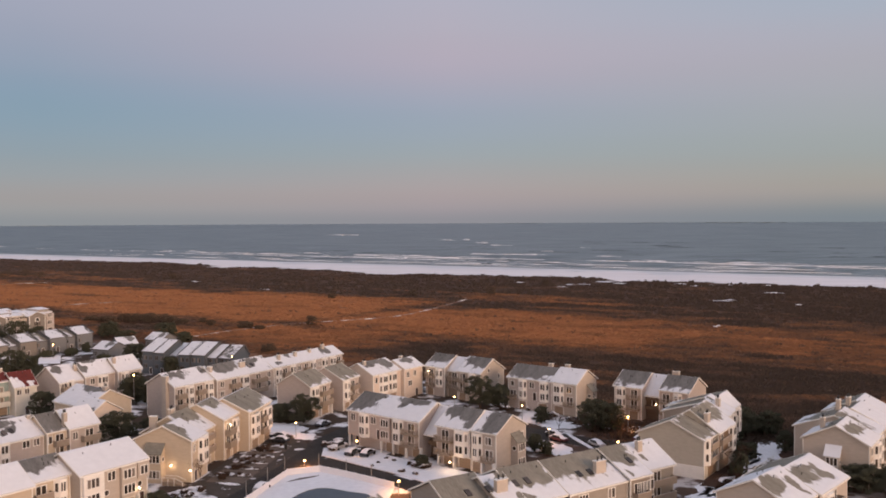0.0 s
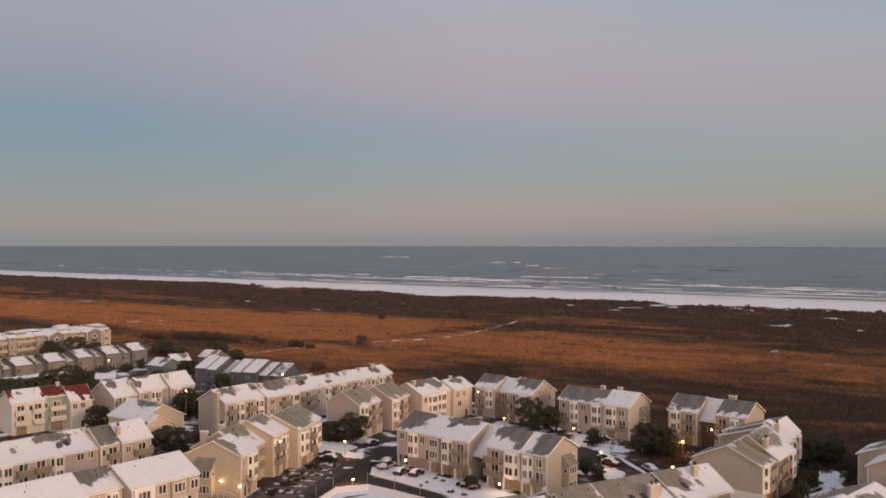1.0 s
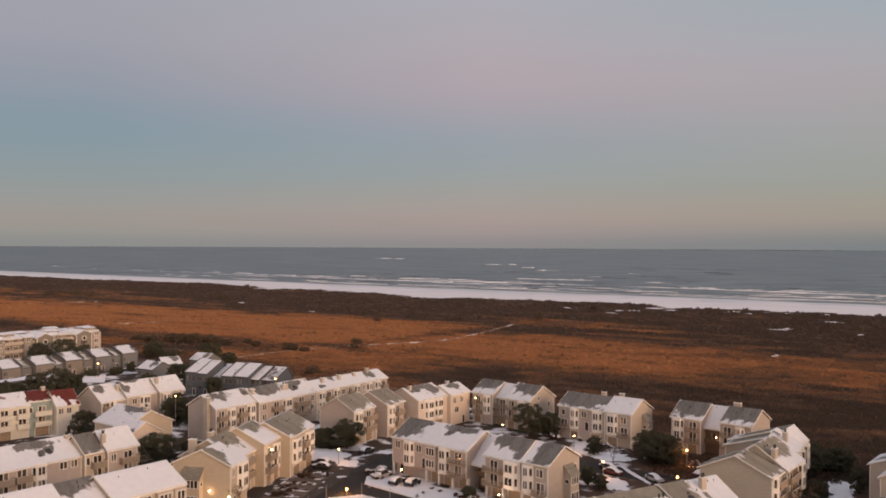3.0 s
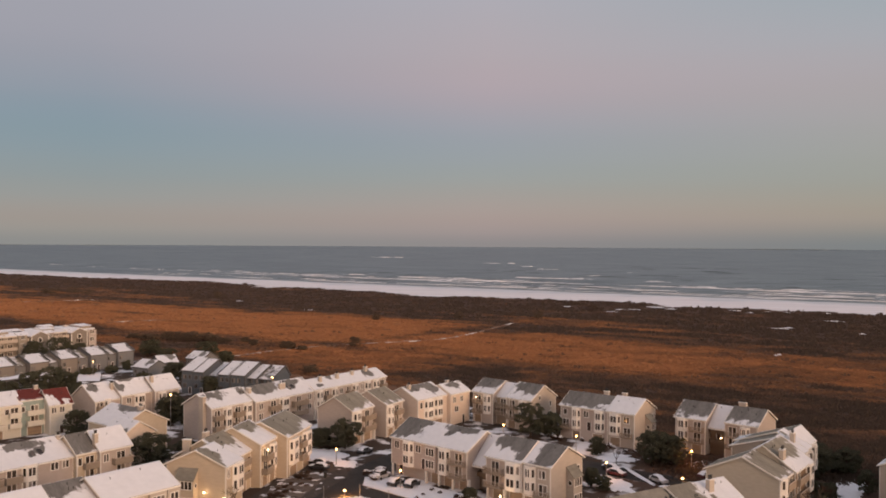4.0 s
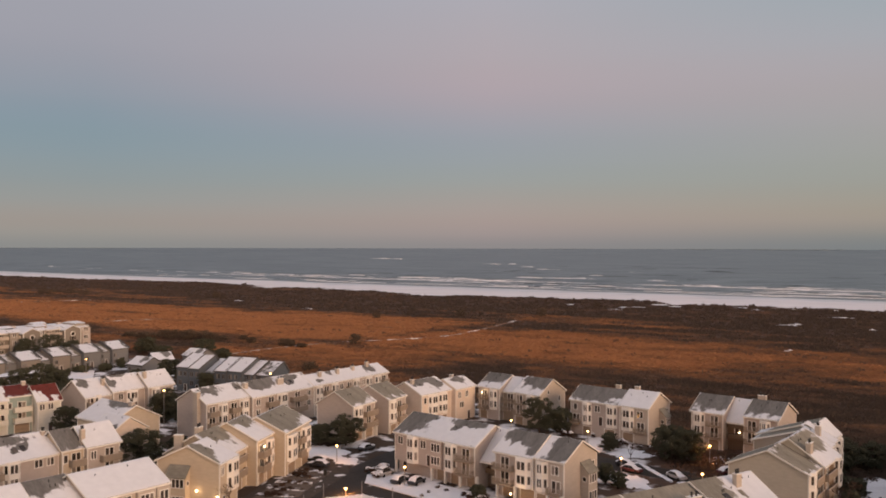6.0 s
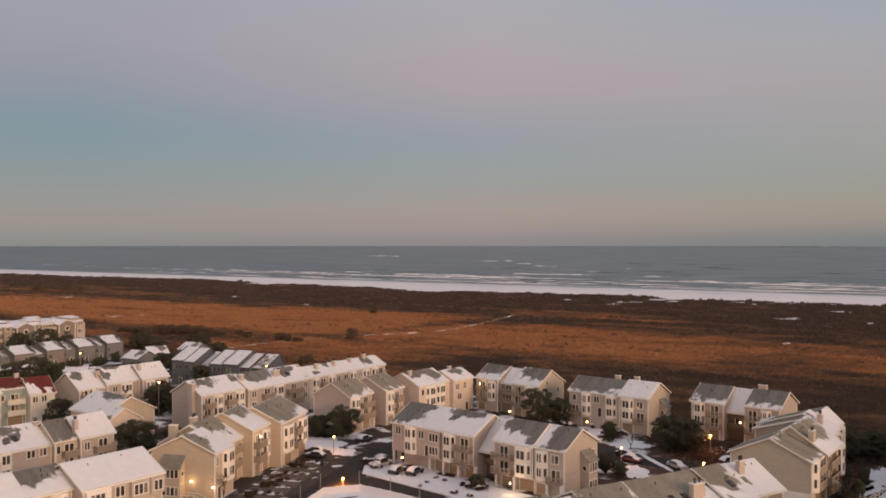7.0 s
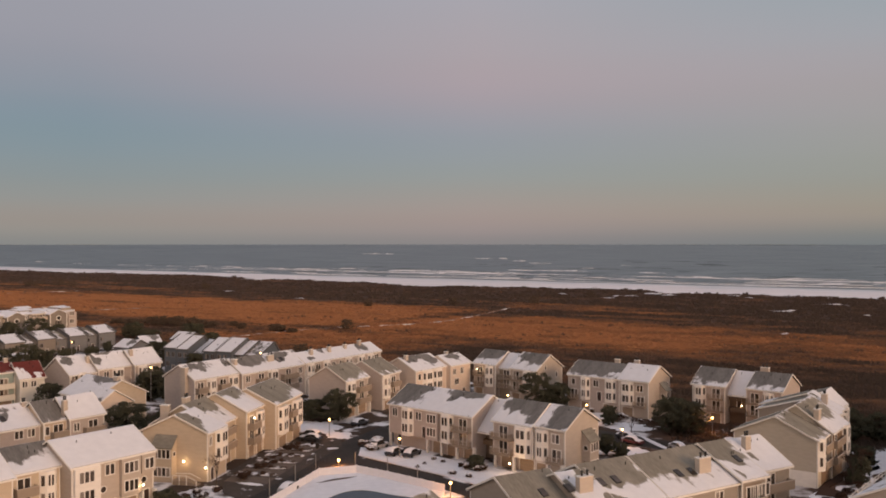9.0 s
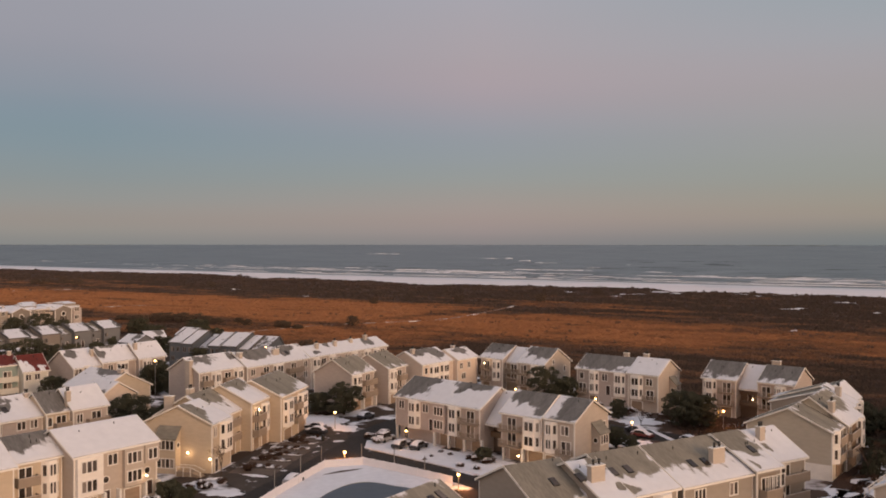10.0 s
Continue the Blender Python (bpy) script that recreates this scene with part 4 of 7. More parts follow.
def strip(name, pts, width, z, mat, label, category, kind="structure", thick=0.0):
    """A ribbon along a line of points, with a mitred outline; thick gives it a kerb's height."""
    n = len(pts)
    P = [Vector(p) for p in pts]
    left, right = [], []
    for i in range(n):
        d = (P[min(i + 1, n - 1)] - P[max(i - 1, 0)]).normalized()
        q = Vector((-d.y, d.x))
        w = width if not isinstance(width, (list, tuple)) else width[i]
        left.append(P[i] + q * w / 2)
        right.append(P[i] - q * w / 2)
    vs = [(p.x, p.y, z) for p in left] + [(p.x, p.y, z) for p in right]
    fs = [(n + i, n + i + 1, i + 1, i) for i in range(n - 1)]
    if thick:
        vs += [(x, y, z - thick) for x, y, _ in vs]
        k = 2 * n
        for i in range(n - 1):
            fs += [(i, i + 1, k + i + 1, k + i), (n + i + 1, n + i, k + n + i, k + n + i + 1)]
        fs += [(0, k, k + n, n), (n - 1, 2 * n - 1, k + 2 * n - 1, k + n - 1)]
    return tagged(data_part(name, vs, fs, mat), label, category, kind=kind)


def curve_pts(pts, n=8):
    """A Catmull-Rom line through the points."""
    P = [Vector(p) for p in pts]
    P = [2 * P[0] - P[1]] + P + [2 * P[-1] - P[-2]]
    out = []
    for i in range(1, len(P) - 2):
        for k in range(n):
            t = k / n
            a, b, c, d = P[i - 1:i + 3]
            out.append(0.5 * ((2 * b) + (c - a) * t + (2 * a - 5 * b + 4 * c - d) * t * t + (3 * b - a - 3 * c + d) * t ** 3))
    out.append(P[-2])
    return [(p.x, p.y) for p in out]



# ---- streets ----
strip("road", curve_pts([(-52, 96), (-43, 135), (-37, 160), (-31, 181), (-26, 200), (-17, 216), (0, 221), (14, 212), (28, 201), (41, 192)]), [8.5] * 33 + [8.0] * 40, 0.02, M_ASPHALT, "dark wet asphalt street between the terraces", "road")
strip("road", curve_pts([(-33, 186), (-24, 180.5), (-8.5, 167.5), (6, 152), (16, 140)]), 5.0, 0.024, M_ASPHALT, "dark wet asphalt lane beside the pool fence", "road")


def slab(name, poly, z, mat, label, category, kind="structure", h=0.14):
    bm = bmesh.new()
    prism(bm, poly, z - h, z)
    bmesh.ops.recalc_face_normals(bm, faces=bm.faces)
    return tagged(part(name, bm, mat), label, category, kind=kind)


# ---- terraces ----


def unit(x, w=7.0, kind=0):
    """Front of one dwelling: bay, balconies, garages."""
    k = w / 7.0
    if kind == 0:
        return [("bay", x + 0.3 * k, 3.1 * k), ("balc", x + 3.7 * k, 3.0 * k, (2.75, 5.4)), ("garage", x + 0.6 * k, 2.4 * k), ("garage", x + 4.0 * k, 2.4 * k)]
    if kind == 1:
        return [("balc", x + 0.2 * k, 3.1 * k, (2.75, 5.4)), ("bay", x + 3.6 * k, 3.1 * k), ("garage", x + 0.5 * k, 2.4 * k), ("garage", x + 4.0 * k, 2.4 * k)]
    if kind == 2:
        return [("win", x + 0.8 * k, 6.0, 1.3, 1.45, 2), ("bay", x + 2.9 * k, 3.1 * k), ("door", x + 0.9 * k), ("garage", x + 3.2 * k, 2.4 * k), ("win", x + 0.8 * k, 3.3, 1.3, 1.45, 2)]
    return [("bay", x + 0.4 * k, 3.0 * k), ("win", x + 4.4 * k, 6.0, 1.3, 1.45, 2), ("balc", x + 3.8 * k, 2.6 * k, (2.75,)), ("garage", x + 0.7 * k, 2.4 * k), ("door", x + 4.6 * k)]



def widen(front, k):
    """The same front stretched along its wall by k."""
    out = []
    for f in front:
        f = list(f)
        f[1] *= k
        if f[0] in ("bay", "balc", "garage", "jut"):
            f[2] *= k
        if f[0] == "jut" and len(f) > 7:
            f[7] = tuple((wx * k, *rest) for wx, *rest in f[7])
        out.append(tuple(f))
    return out


# central terrace
terrace(-21.7, 195.8, -38.1, [
    (20.8, 0, dict(D=11.9, ridge=11.2, eave=8.14, front=[("win", 1.0, 6.0, 1.2, 1.45, 2), ("door", 1.2), ("bay", 3.4, 3.1), ("win", 7.1, 6.0, 1.3, 1.45, 2), ("door", 8.8, 2.8),
                          ("jut", 10.0, 3.0, 0.6, 2.7, 8.0, M_GREY, ((0.45, 6.0, 2.1, 1.45, 3), (0.45, 3.5, 2.1, 1.45, 3))), ("bay", 13.4, 3.1), ("balc", 16.6, 4.2, (2.75, 5.4)),
                          ("garage", 10.4, 2.3), ("garage", 14.0, 2.5), ("pier", 13.2, 0.4), ("pier", 16.9, 0.5), ("pier", 9.7, 0.4), ("pier", 20.9, 0.45), ("pier", 0.05, 0.35), ("garage", 18.0, 2.6)],
                   wall=M_GREY, recess=1.3, bare=((0.05, 0.62, 0.17, 0.62), (0.22, 0.88, 0.11, 0.34), (0.62, 0.72, 0.05, 0.3), (0.76, 0.92, 0.15, 0.20)), ends="lr",
                   label="grey-beige clapboard townhouse with cream bays and three garages")),
    # link wall and parapets coloured dark for the shade under the deep roof
    (4.8, 4.2, dict(D=6, ridge=10.5, eave=7.6, over=2.6, plate=False, wall=M_SHADED_BROWN, front=[("jut", 0.0, 4.7, 0.9, 2.75, 3.7, M_CEDAR), ("jut", 0.0, 4.7, 0.9, 5.1, 6.0, M_CEDAR), ("door", 1.6, 2.8)], snow=0.9, ends="", label="recessed link with shade-darkened balconies under a snowy roof")),
    (8.5, 0.1, dict(D=10.5, ridge=11.35, eave=8.2, front=widen([("balc", 0.1, 3.5, (2.75, 5.4)), ("bay", 3.75, 3.0), ("garage", 0.8, 2.5), ("garage", 4.1, 2.5), ("pier", 0.1, 0.4), ("pier", 3.4, 0.5)], 1.214), wall=M_GREY, recess=1.2,
                  bare=((0.6, 0.92, 0.6, 0.36), (0.92, 0.55, 0.2, 0.45)), ends="l", label="grey-beige townhouse with balconies and a pale bay")),
    (6.2, 0.5, dict(D=10.9, ridge=11.2, eave=8.35, front=widen([("bay", 0.3, 3.0), ("win", 4.1, 6.0, 1.4, 1.45, 2), ("balc", 3.6, 3.1, (2.75,)), ("garage", 0.6, 2.5), ("pier", 3.4, 0.4), ("pier", 6.6, 0.4)], 0.886), wall=M_BEIGE, bare=((0.75, 0.6, 0.42, 0.52),), right=[("nook", 5.4, 3.0), ("win", 9.2, 5.8, 0.7, 1.3, 1), ("win", 8.6, 3.2, 0.7, 1.3, 1)], ends="r",
                     label="end townhouse with lean-to stair bay on its cream gable")),
], "central terrace", open_rail=True)

# terrace on the marsh side
terrace(17.6, 235.3, -36.6, [
    (13.5, 0, dict(D=10.3, ridge=11, eave=8.2, front=widen([("win", 1.0, 6.0, 0.9, 1.3, 1), ("balc", 0.5, 2.6, (2.75,)), ("bay", 3.6, 3.0), ("win", 7.6, 6.0, 1.3, 1.45, 2), ("door", 8.8, 2.8), ("bay", 10.9, 3.4), ("garage", 10.6, 3.0), ("garage", 4.0, 2.4)], 0.888),
                   wall=M_GREY, bare=((0.5, 0.75, 0.8, 0.48), (0.2, 0.6, 0.3, 0.4)), snow=0.4, ends="lr", chimneys=((9.3, 5.6, 1.0, 1.2),), label="grey-beige townhouse, bare grey roof with snow along the eave")),
    (7.3, -0.2, dict(D=11.3, ridge=11.27, eave=8.3, front=[("bay", 0.4, 3.3), ("win", 4.5, 6.0, 1.4, 1.45, 2), ("balc", 4.0, 2.8, (2.75,)), ("garage", 0.9, 2.6)], wall=M_BEIGE, snow=1.2, right=[("nook", 5.8, 2.6), ("win", 9.4, 5.8, 0.7, 1.3, 1)], ends="lr", chimneys=((1.0, 5.6, 0.7, 1.2),), label="cream end townhouse with an evenly snow-covered roof")),
], "marsh-side terrace", open_rail=True)
terrace(44.1, 223.0, -37.9, [
    (7.5, 0, dict(D=10.9, ridge=11.26, eave=8.1, front=widen([("bay", 0.3, 3.4), ("balc", 4.4, 3.8, (2.75, 5.4)), ("garage", 0.8, 2.5), ("garage", 4.9, 2.6)], 0.872), wall=M_GREY, bare=((0.4, 0.7, 0.9, 0.45),), snow=0.5, ends="lr")),
    # wall and parapets darker than the neighbours: recess shade held in the colour
    (4.8, 2.8, dict(D=7, ridge=10.9, eave=7.4, wall=M_SHADED_BROWN, front=widen([("jut", 0.2, 4.2, 1.0, 2.5, 3.6, M_SHADED_BROWN), ("jut", 0.2, 4.2, 1.0, 5.0, 6.0, M_SHADED_BROWN), ("door", 1.6, 2.8)], 1.043), snow=1.0, plate=False, over=1.4, ends="", label="recessed link with shade-darkened, warm-lit balconies under a snowy roof")),
    (7.6, -0.2, dict(D=11.3, ridge=11.35, eave=8.38, front=widen([("balc", 0.6, 3.4, (2.75, 5.4)), ("bay", 4.4, 3.0), ("garage", 5.0, 2.5)], 0.809), wall=M_GREY, bare=((0.5, 0.68, 0.9, 0.45),), snow=0.42, ends="r", chimneys=((1.0, 5.6, 0.8, 1.8),))),
], "marsh-side terrace", open_rail=True)
terrace(-5.2, 253.5, -39.9, [
    (7.1, 0, dict(D=10.1, ridge=11.3, eave=8.3, front=widen([("balc", 0.6, 3.2, (2.75, 5.4)), ("bay", 4.2, 3.0), ("garage", 0.8, 2.5)], 0.887), wall=M_GREY, bare=((0.3, 0.75, 0.55, 0.5), (0.7, 0.95, 0.4, 0.25)), snow=0.6, ends="lr")),
    (5, 1.5, dict(D=8, ridge=10.9, eave=7.6, wall=M_RAIL, front=widen([("balc", 0.2, 3.6, (2.75, 5.0))], 1.250), snow=1.0, ends="")),
    (8.1, -0.3, dict(D=11.3, ridge=11.5, eave=8.1, front=widen([("balc", 0.4, 3.4, (2.75, 5.4)), ("bay", 4.4, 3.0), ("garage", 0.8, 2.5)], 0.920), wall=M_BEIGE, bare=((0.6, 0.75, 0.6, 0.42),), snow=0.6, ends="r", right=[("win", 8.4, 5.8, 0.7, 1.3, 1), ("win", 8.4, 3.2, 0.7, 1.3, 1), ("win", 3.6, 8.0, 0.7, 1.0, 1)])),
], "marsh-side terrace", open_rail=True)
terrace(-19.4, 237.6, 54.8, [
    (12.2, 0, dict(D=11.1, ridge=11, eave=8.25, front=widen([("win", 0.8, 6.0, 0.9, 1.45, 1), ("bay", 2.2, 3.2), ("bay", 5.8, 3.0), ("garage", 2.6, 2.5), ("garage", 6.2, 2.5)], 1.162), wall=M_PEACH, bare=((0.3, 0.85, 0.25, 0.3), (0.75, 0.6, 0.2, 0.45)), snow=0.7, ends="l", chimneys=((1.0, 4.0, 1.2, 0.9),))),
    (8.6, -1.4, dict(D=8.5, ridge=10.5, eave=8.3, front=widen([("win", 1.0, 6.0, 1.1, 1.45, 2), ("win", 3.8, 6.0, 1.1, 1.45, 2), ("win", 1.6, 3.4, 1.6, 1.45, 2), ("door", 4.6)], 1.147), wall=M_PEACH, bare=((0.5, 0.75, 0.3, 0.35),), snow=0.8, ends="r", chimneys=((5.0, 5.2, 0.8, 0.9),))),
], "marsh-side terrace", open_rail=True)

# terrace beside the street, gables to the camera
terrace(-49.2, 168.1, 80.5, [
    (6.8, 0, dict(D=12, ridge=10.8, eave=8.05, roof=M_SHINGLE_BROWN, front=widen([("win", 0.5, 5.9, 0.9, 1.45, 2), ("bay", 2.2, 3.2), ("door", 0.8)], 1.214), wall=M_TAN, bare=((0.12, 0.62, 0.28, 0.5),), snow=0.9, bare_back=((0.5, 0.5, 0.9, 0.9),),
                    left=[("nook", 5.7, 3.6)], ends="l", label="tan clapboard end townhouse with shingled stair bay")),
    (8.9, 2.4, dict(D=11.9, ridge=11.1, eave=7.6, roof=M_SHINGLE_BROWN, front=widen([("balc", 0.5, 3.8, (2.75, 5.4), 0.9), ("garage", 1.0, 2.6)], 1.816), wall=M_TAN, bare=((0.6, 0.85, 0.6, 0.38),), snow=0.8, bare_back=((0.5, 0.5, 0.9, 0.9),),
                    ends="l", stacks=((-0.9, 8.2, 0.9, 1.5, 11.2),), chimneys=((2.6, 6.6, 1.0, 1.6),), label="set-back tan townhouse with brown balconies")),
    (7.5, 0.2, dict(D=12.3, ridge=11.74, eave=8.65, roof=M_SHINGLE_BROWN, front=widen([("bay", 4.8, 3.0), ("balc", 0.4, 4.0, (2.75, 5.4)), ("garage", 0.8, 2.6), ("garage", 4.9, 2.6)], 0.882), wall=M_TAN, bare=((0.45, 0.95, 0.5, 0.35),), snow=0.85, ends="lr")),
    (12.9, -2.4, dict(D=12, ridge=11.5, eave=8.67, roof=M_SHINGLE_BROWN, front=widen([("bay", 0.6, 3.0), ("balc", 3.8, 2.0, (2.75, 5.4)), ("bay", 5.8, 3.0), ("garage", 0.9, 2.5), ("garage", 6.0, 2.5)], 1.433), wall=M_TAN, bare=((0.3, 0.65, 0.5, 0.6), (0.8, 0.9, 0.4, 0.5)), snow=0.55, ends="lr")),
], "street terrace")
terrace(-34.2, 221.7, 64.4, [
    (9.1, 0, dict(D=10.5, ridge=11.2, eave=8.16, front=widen([("bay", 0.3, 2.8), ("balc", 3.4, 4.4, (2.75, 5.4)), ("garage", 0.6, 2.4), ("garage", 4.4, 2.6), ("pier", 3.1, 0.35), ("pier", 7.6, 0.35)], 1.137), wall=M_GREY, roof=M_SHINGLE_BROWN, bare=((0.4, 0.65, 0.9, 0.55),), bare_back=((0.5, 0.5, 0.9, 0.9),), snow=0.5, ends="lr", label="grey-beige townhouse with a bare brown roof and cream corner bay")),
    # only the link's wall carries recess shade in its colour
    (2.1, 1.6, dict(D=7, ridge=10, eave=7.4, wall=M_SHADED_BROWN, plate=False, front=widen([("jut", 0.0, 2.7, 1.0, 2.7, 3.7, M_RAIL), ("jut", 0.0, 2.7, 1.0, 5.1, 6.0, M_RAIL)], 0.778), snow=1.0, ends="", label="recessed link with brown balconies under a snowy roof")),
    (7.8, -2.8, dict(D=11.5, ridge=11.26, eave=8.27, front=widen([("balc", 3.6, 4.0, (2.75, 5.4)), ("bay", 0.4, 3.0), ("garage", 4.4, 2.4), ("garage", 0.8, 2.6)], 0.867), wall=M_GREY, roof=M_SHINGLE_BROWN, bare=((0.4, 0.65, 0.9, 0.55),), bare_back=((0.5, 0.5, 0.9, 0.9),), snow=0.5, ends="lr", label="grey-beige townhouse with a bare brown roof and balconies")),
], "street terrace")

# long terrace behind
terrace(-69.1, 221.8, 58, [
    (13.4, 0, dict(D=10.7, ridge=11.26, eave=8.3, front=widen(unit(0, 7, 1) + unit(7, 7, 1), 0.957), wall=M_GREY, bare=((0.27, 0.74, 0.34, 0.32), (0.9, 0.75, 0.10, 0.3)), snow=0.95, ends="lr", stacks=((-1.0, 2.2, 1.0, 1.6, 11.0), (13.3, 1.4, 0.9, 1.2, 11.4)))),
    (21.7, -1.2, dict(D=10.4, ridge=11.27, eave=8.1, front=widen([("win", 1.0, 6.0, 1.3, 1.45, 2), ("win", 1.0, 3.4, 1.3, 1.45, 2)] + unit(3.5, 7, 1) + [("win", 16.4, 6.0, 1.2, 1.45, 2), ("win", 16.4, 3.4, 1.2, 1.45, 2), ("balc", 11.0, 4.6, (2.75, 5.4))], 1.173), wall=M_GREY, bare=((0.25, 0.8, 0.3, 0.4), (0.75, 0.85, 0.14, 0.25)), snow=0.7, ends="lr", chimneys=((10.6, 2.1, 1.6, 2.0),), skylights=((14.2, 2.4), (15.6, 2.6)))),
    (31.4, -1.5, dict(D=8.6, ridge=10.5, eave=8.25, front=widen([f for i in range(5) for f in unit(i * 7.5 + 0.4, 7.2, (0, 3, 1, 2, 0)[i])], 0.826), wall=M_GREY, bare=((0.82, 0.65, 0.09, 0.45), (0.3, 0.9, 0.03, 0.3), (0.12, 0.3, 0.05, 0.2)), snow=0.9, ends="lr", chimneys=((4.2, 2.2, 1.6, 1.0), (11.4, 2.2, 1.6, 1.0), (18.5, 2.6, 1.3, 0.9), (25.4, 3.2, 1.4, 1.0)))),
], "long terrace")

# terrace at the near left
terrace(-61.1, 144.6, 55.6, [
    (13.2, 0, dict(D=11.6, ridge=11.2, eave=8.25, front=widen([("jut", 0.15, 4.2, 0.7, 2.6, 8.05, M_CREAM, ((0.7, 6.0, 2.2, 1.5, 3), (0.7, 3.3, 2.2, 1.5, 3))), ("win", 5.6, 6.2, 1.4, 1.45, 2), ("oculus", 5.2, 4.2), ("door", 4.8, 0.6), ("pier", 4.4, 0.35), ("pier", 6.9, 0.35),
                              ("jut", 8.0, 3.4, 0.7, 2.6, 8.05, M_BEIGE, ((0.5, 6.0, 2.2, 1.5, 3), (0.5, 3.3, 2.2, 1.5, 3))), ("jut", 11.6, 2.6, 0.7, 5.4, 8.05, M_BEIGE, ((0.6, 6.0, 1.4, 1.45, 2),)), ("oculus", 12.4, 4.2), ("door", 12.3, 0.6), ("pier", 11.5, 0.3), ("pier", 13.85, 0.35), ("garage", 8.4, 2.6), ("garage", 1.0, 2.6)], 0.930),
                     wall=M_BEIGE, snow=1.3, snow_back=1.0, ends="lr", vents=((9.0, 4.6), (3.2, 4.2)), label="cream townhouse with an unbroken snow-covered roof")),
], "garden terrace")
terrace(-67.7, 140.1, 54.9, [
    (7.3, 0, dict(D=10, ridge=10.9, eave=8.25, front=widen([("balc", 0.8, 4.0, (2.75, 5.4)), ("bay", 5.6, 3.4), ("garage", 1.0, 2.6)], 0.760), wall=M_TAN, bare=((0.25, 0.75, 0.45, 0.4), (0.75, 0.95, 0.3, 0.3)), snow=0.8, ends="lr", label="tan townhouse with a snow-patched roof")),
], "garden terrace")
terrace(-73.6, 129.6, 54.9, [(12.0, 0.0, dict(D=10.5, front=unit(0.5, 7, 0), wall=M_TAN, snow=1.0, ends="lr"))], "garden terrace")

# terrace behind it
terrace(-93.0, 157.8, 56.4, [
    (21, 0, dict(D=11.6, ridge=10.9, eave=7.75, front=unit(0.3) + unit(7.2, 7, 1) + [("win", 16.5, 6.0, 1.4, 1.3, 2), ("win", 18.8, 6.0, 1.2, 1.3, 2)], wall=M_GREY, bare=((0.62, 0.85, 0.2, 0.2), (0.75, 0.55, 0.05, 0.12)), snow=0.95, ends="lr", chimneys=((20.2, 4.4, 0.9, 0.8),), skylights=((15.6, 2.5), (14.0, 2.2), (5.0, 3.0)))),
    (4.3, -1.2, dict(D=8.4, ridge=11.3, eave=8.3, front=widen([("win", 0.4, 6.0, 0.7, 1.4, 1), ("balc", 1.6, 3.8, (2.75, 5.4))], 0.768), wall=M_TAN, bare=((0.5, 0.6, 0.8, 0.55),), snow=0.45, ends="lr")),
    (6.7, -2.3, dict(D=8.4, ridge=11.6, eave=8.35, front=widen([("win", 0.8, 6.0, 1.0, 1.4, 2), ("balc", 2.6, 4.2, (2.75, 5.4))], 0.957), wall=M_GREY, snow=1.1, ends="lr", chimneys=((-0.45, 1.3, 1.9, 0.8),), vents=((3.0, 2.6),))),
], "second terrace")

# low hipped house beyond
house(-96.3, 213.5, -35.2, 13.4, D=12.5, eave=6.65, ridge=9.86, wall=M_TAN, front=[("win", 2.0, 3.6, 1.4, 1.4, 2), ("win", 8.0, 3.6, 1.4, 1.4, 2)], snow=0.85, bare=((0.62, 0.97, 0.5, 0.26),), right=[("win", 3.0, 3.4, 0.9, 1.2, 1), ("win", 6.0, 3.4, 0.9, 1.2, 1)], chimneys=((11.6, 5.6, 0.9, 1.4),), label="tan house with a broad snowy roof", group="inland houses")
house(-85.5, 197.4, -35.2, 7.6, D=8.0, eave=7.7, ridge=10.2, wall=M_PEACH, front=[("win", 2.0, 4.6, 1.2, 1.3, 2), ("win", 5.6, 4.6, 1.2, 1.3, 2)], snow=1.0, bare=((0.8, 0.2, 0.25, 0.3),), label="small pale house with a snowy gabled roof", group="inland houses")
terrace(-103.1, 232.0, 59.2, [
    (7.3, 0, dict(D=10.9, ridge=11.4, eave=7.6, front=widen(unit(0.2, 7, 1), 0.664), wall=M_GREY, bare=((0.28, 0.78, 0.34, 0.30),), snow=1.0, ends="lr", chimneys=((6.3, 2.4, 1.8, 0.9),))),
    (9.6, -0.9, dict(D=8.4, ridge=11.6, eave=8.25, front=widen(unit(0.6, 7, 2), 1.129), wall=M_GREY, bare=((0.1, 0.5, 0.12, 0.3), (0.4, 0.98, 0.22, 0.14), (0.03, 0.9, 0.06, 0.3)), snow=0.9, ends="lr")),
    (8, -2.4, dict(D=8, ridge=11.8, eave=8.3, front=widen(unit(0.8, 7, 0), 0.889), wall=M_GREY, snow=1.15, ends="lr", chimneys=((0.0, 2.0, 1.8, 0.9),))),
], "inland terrace")

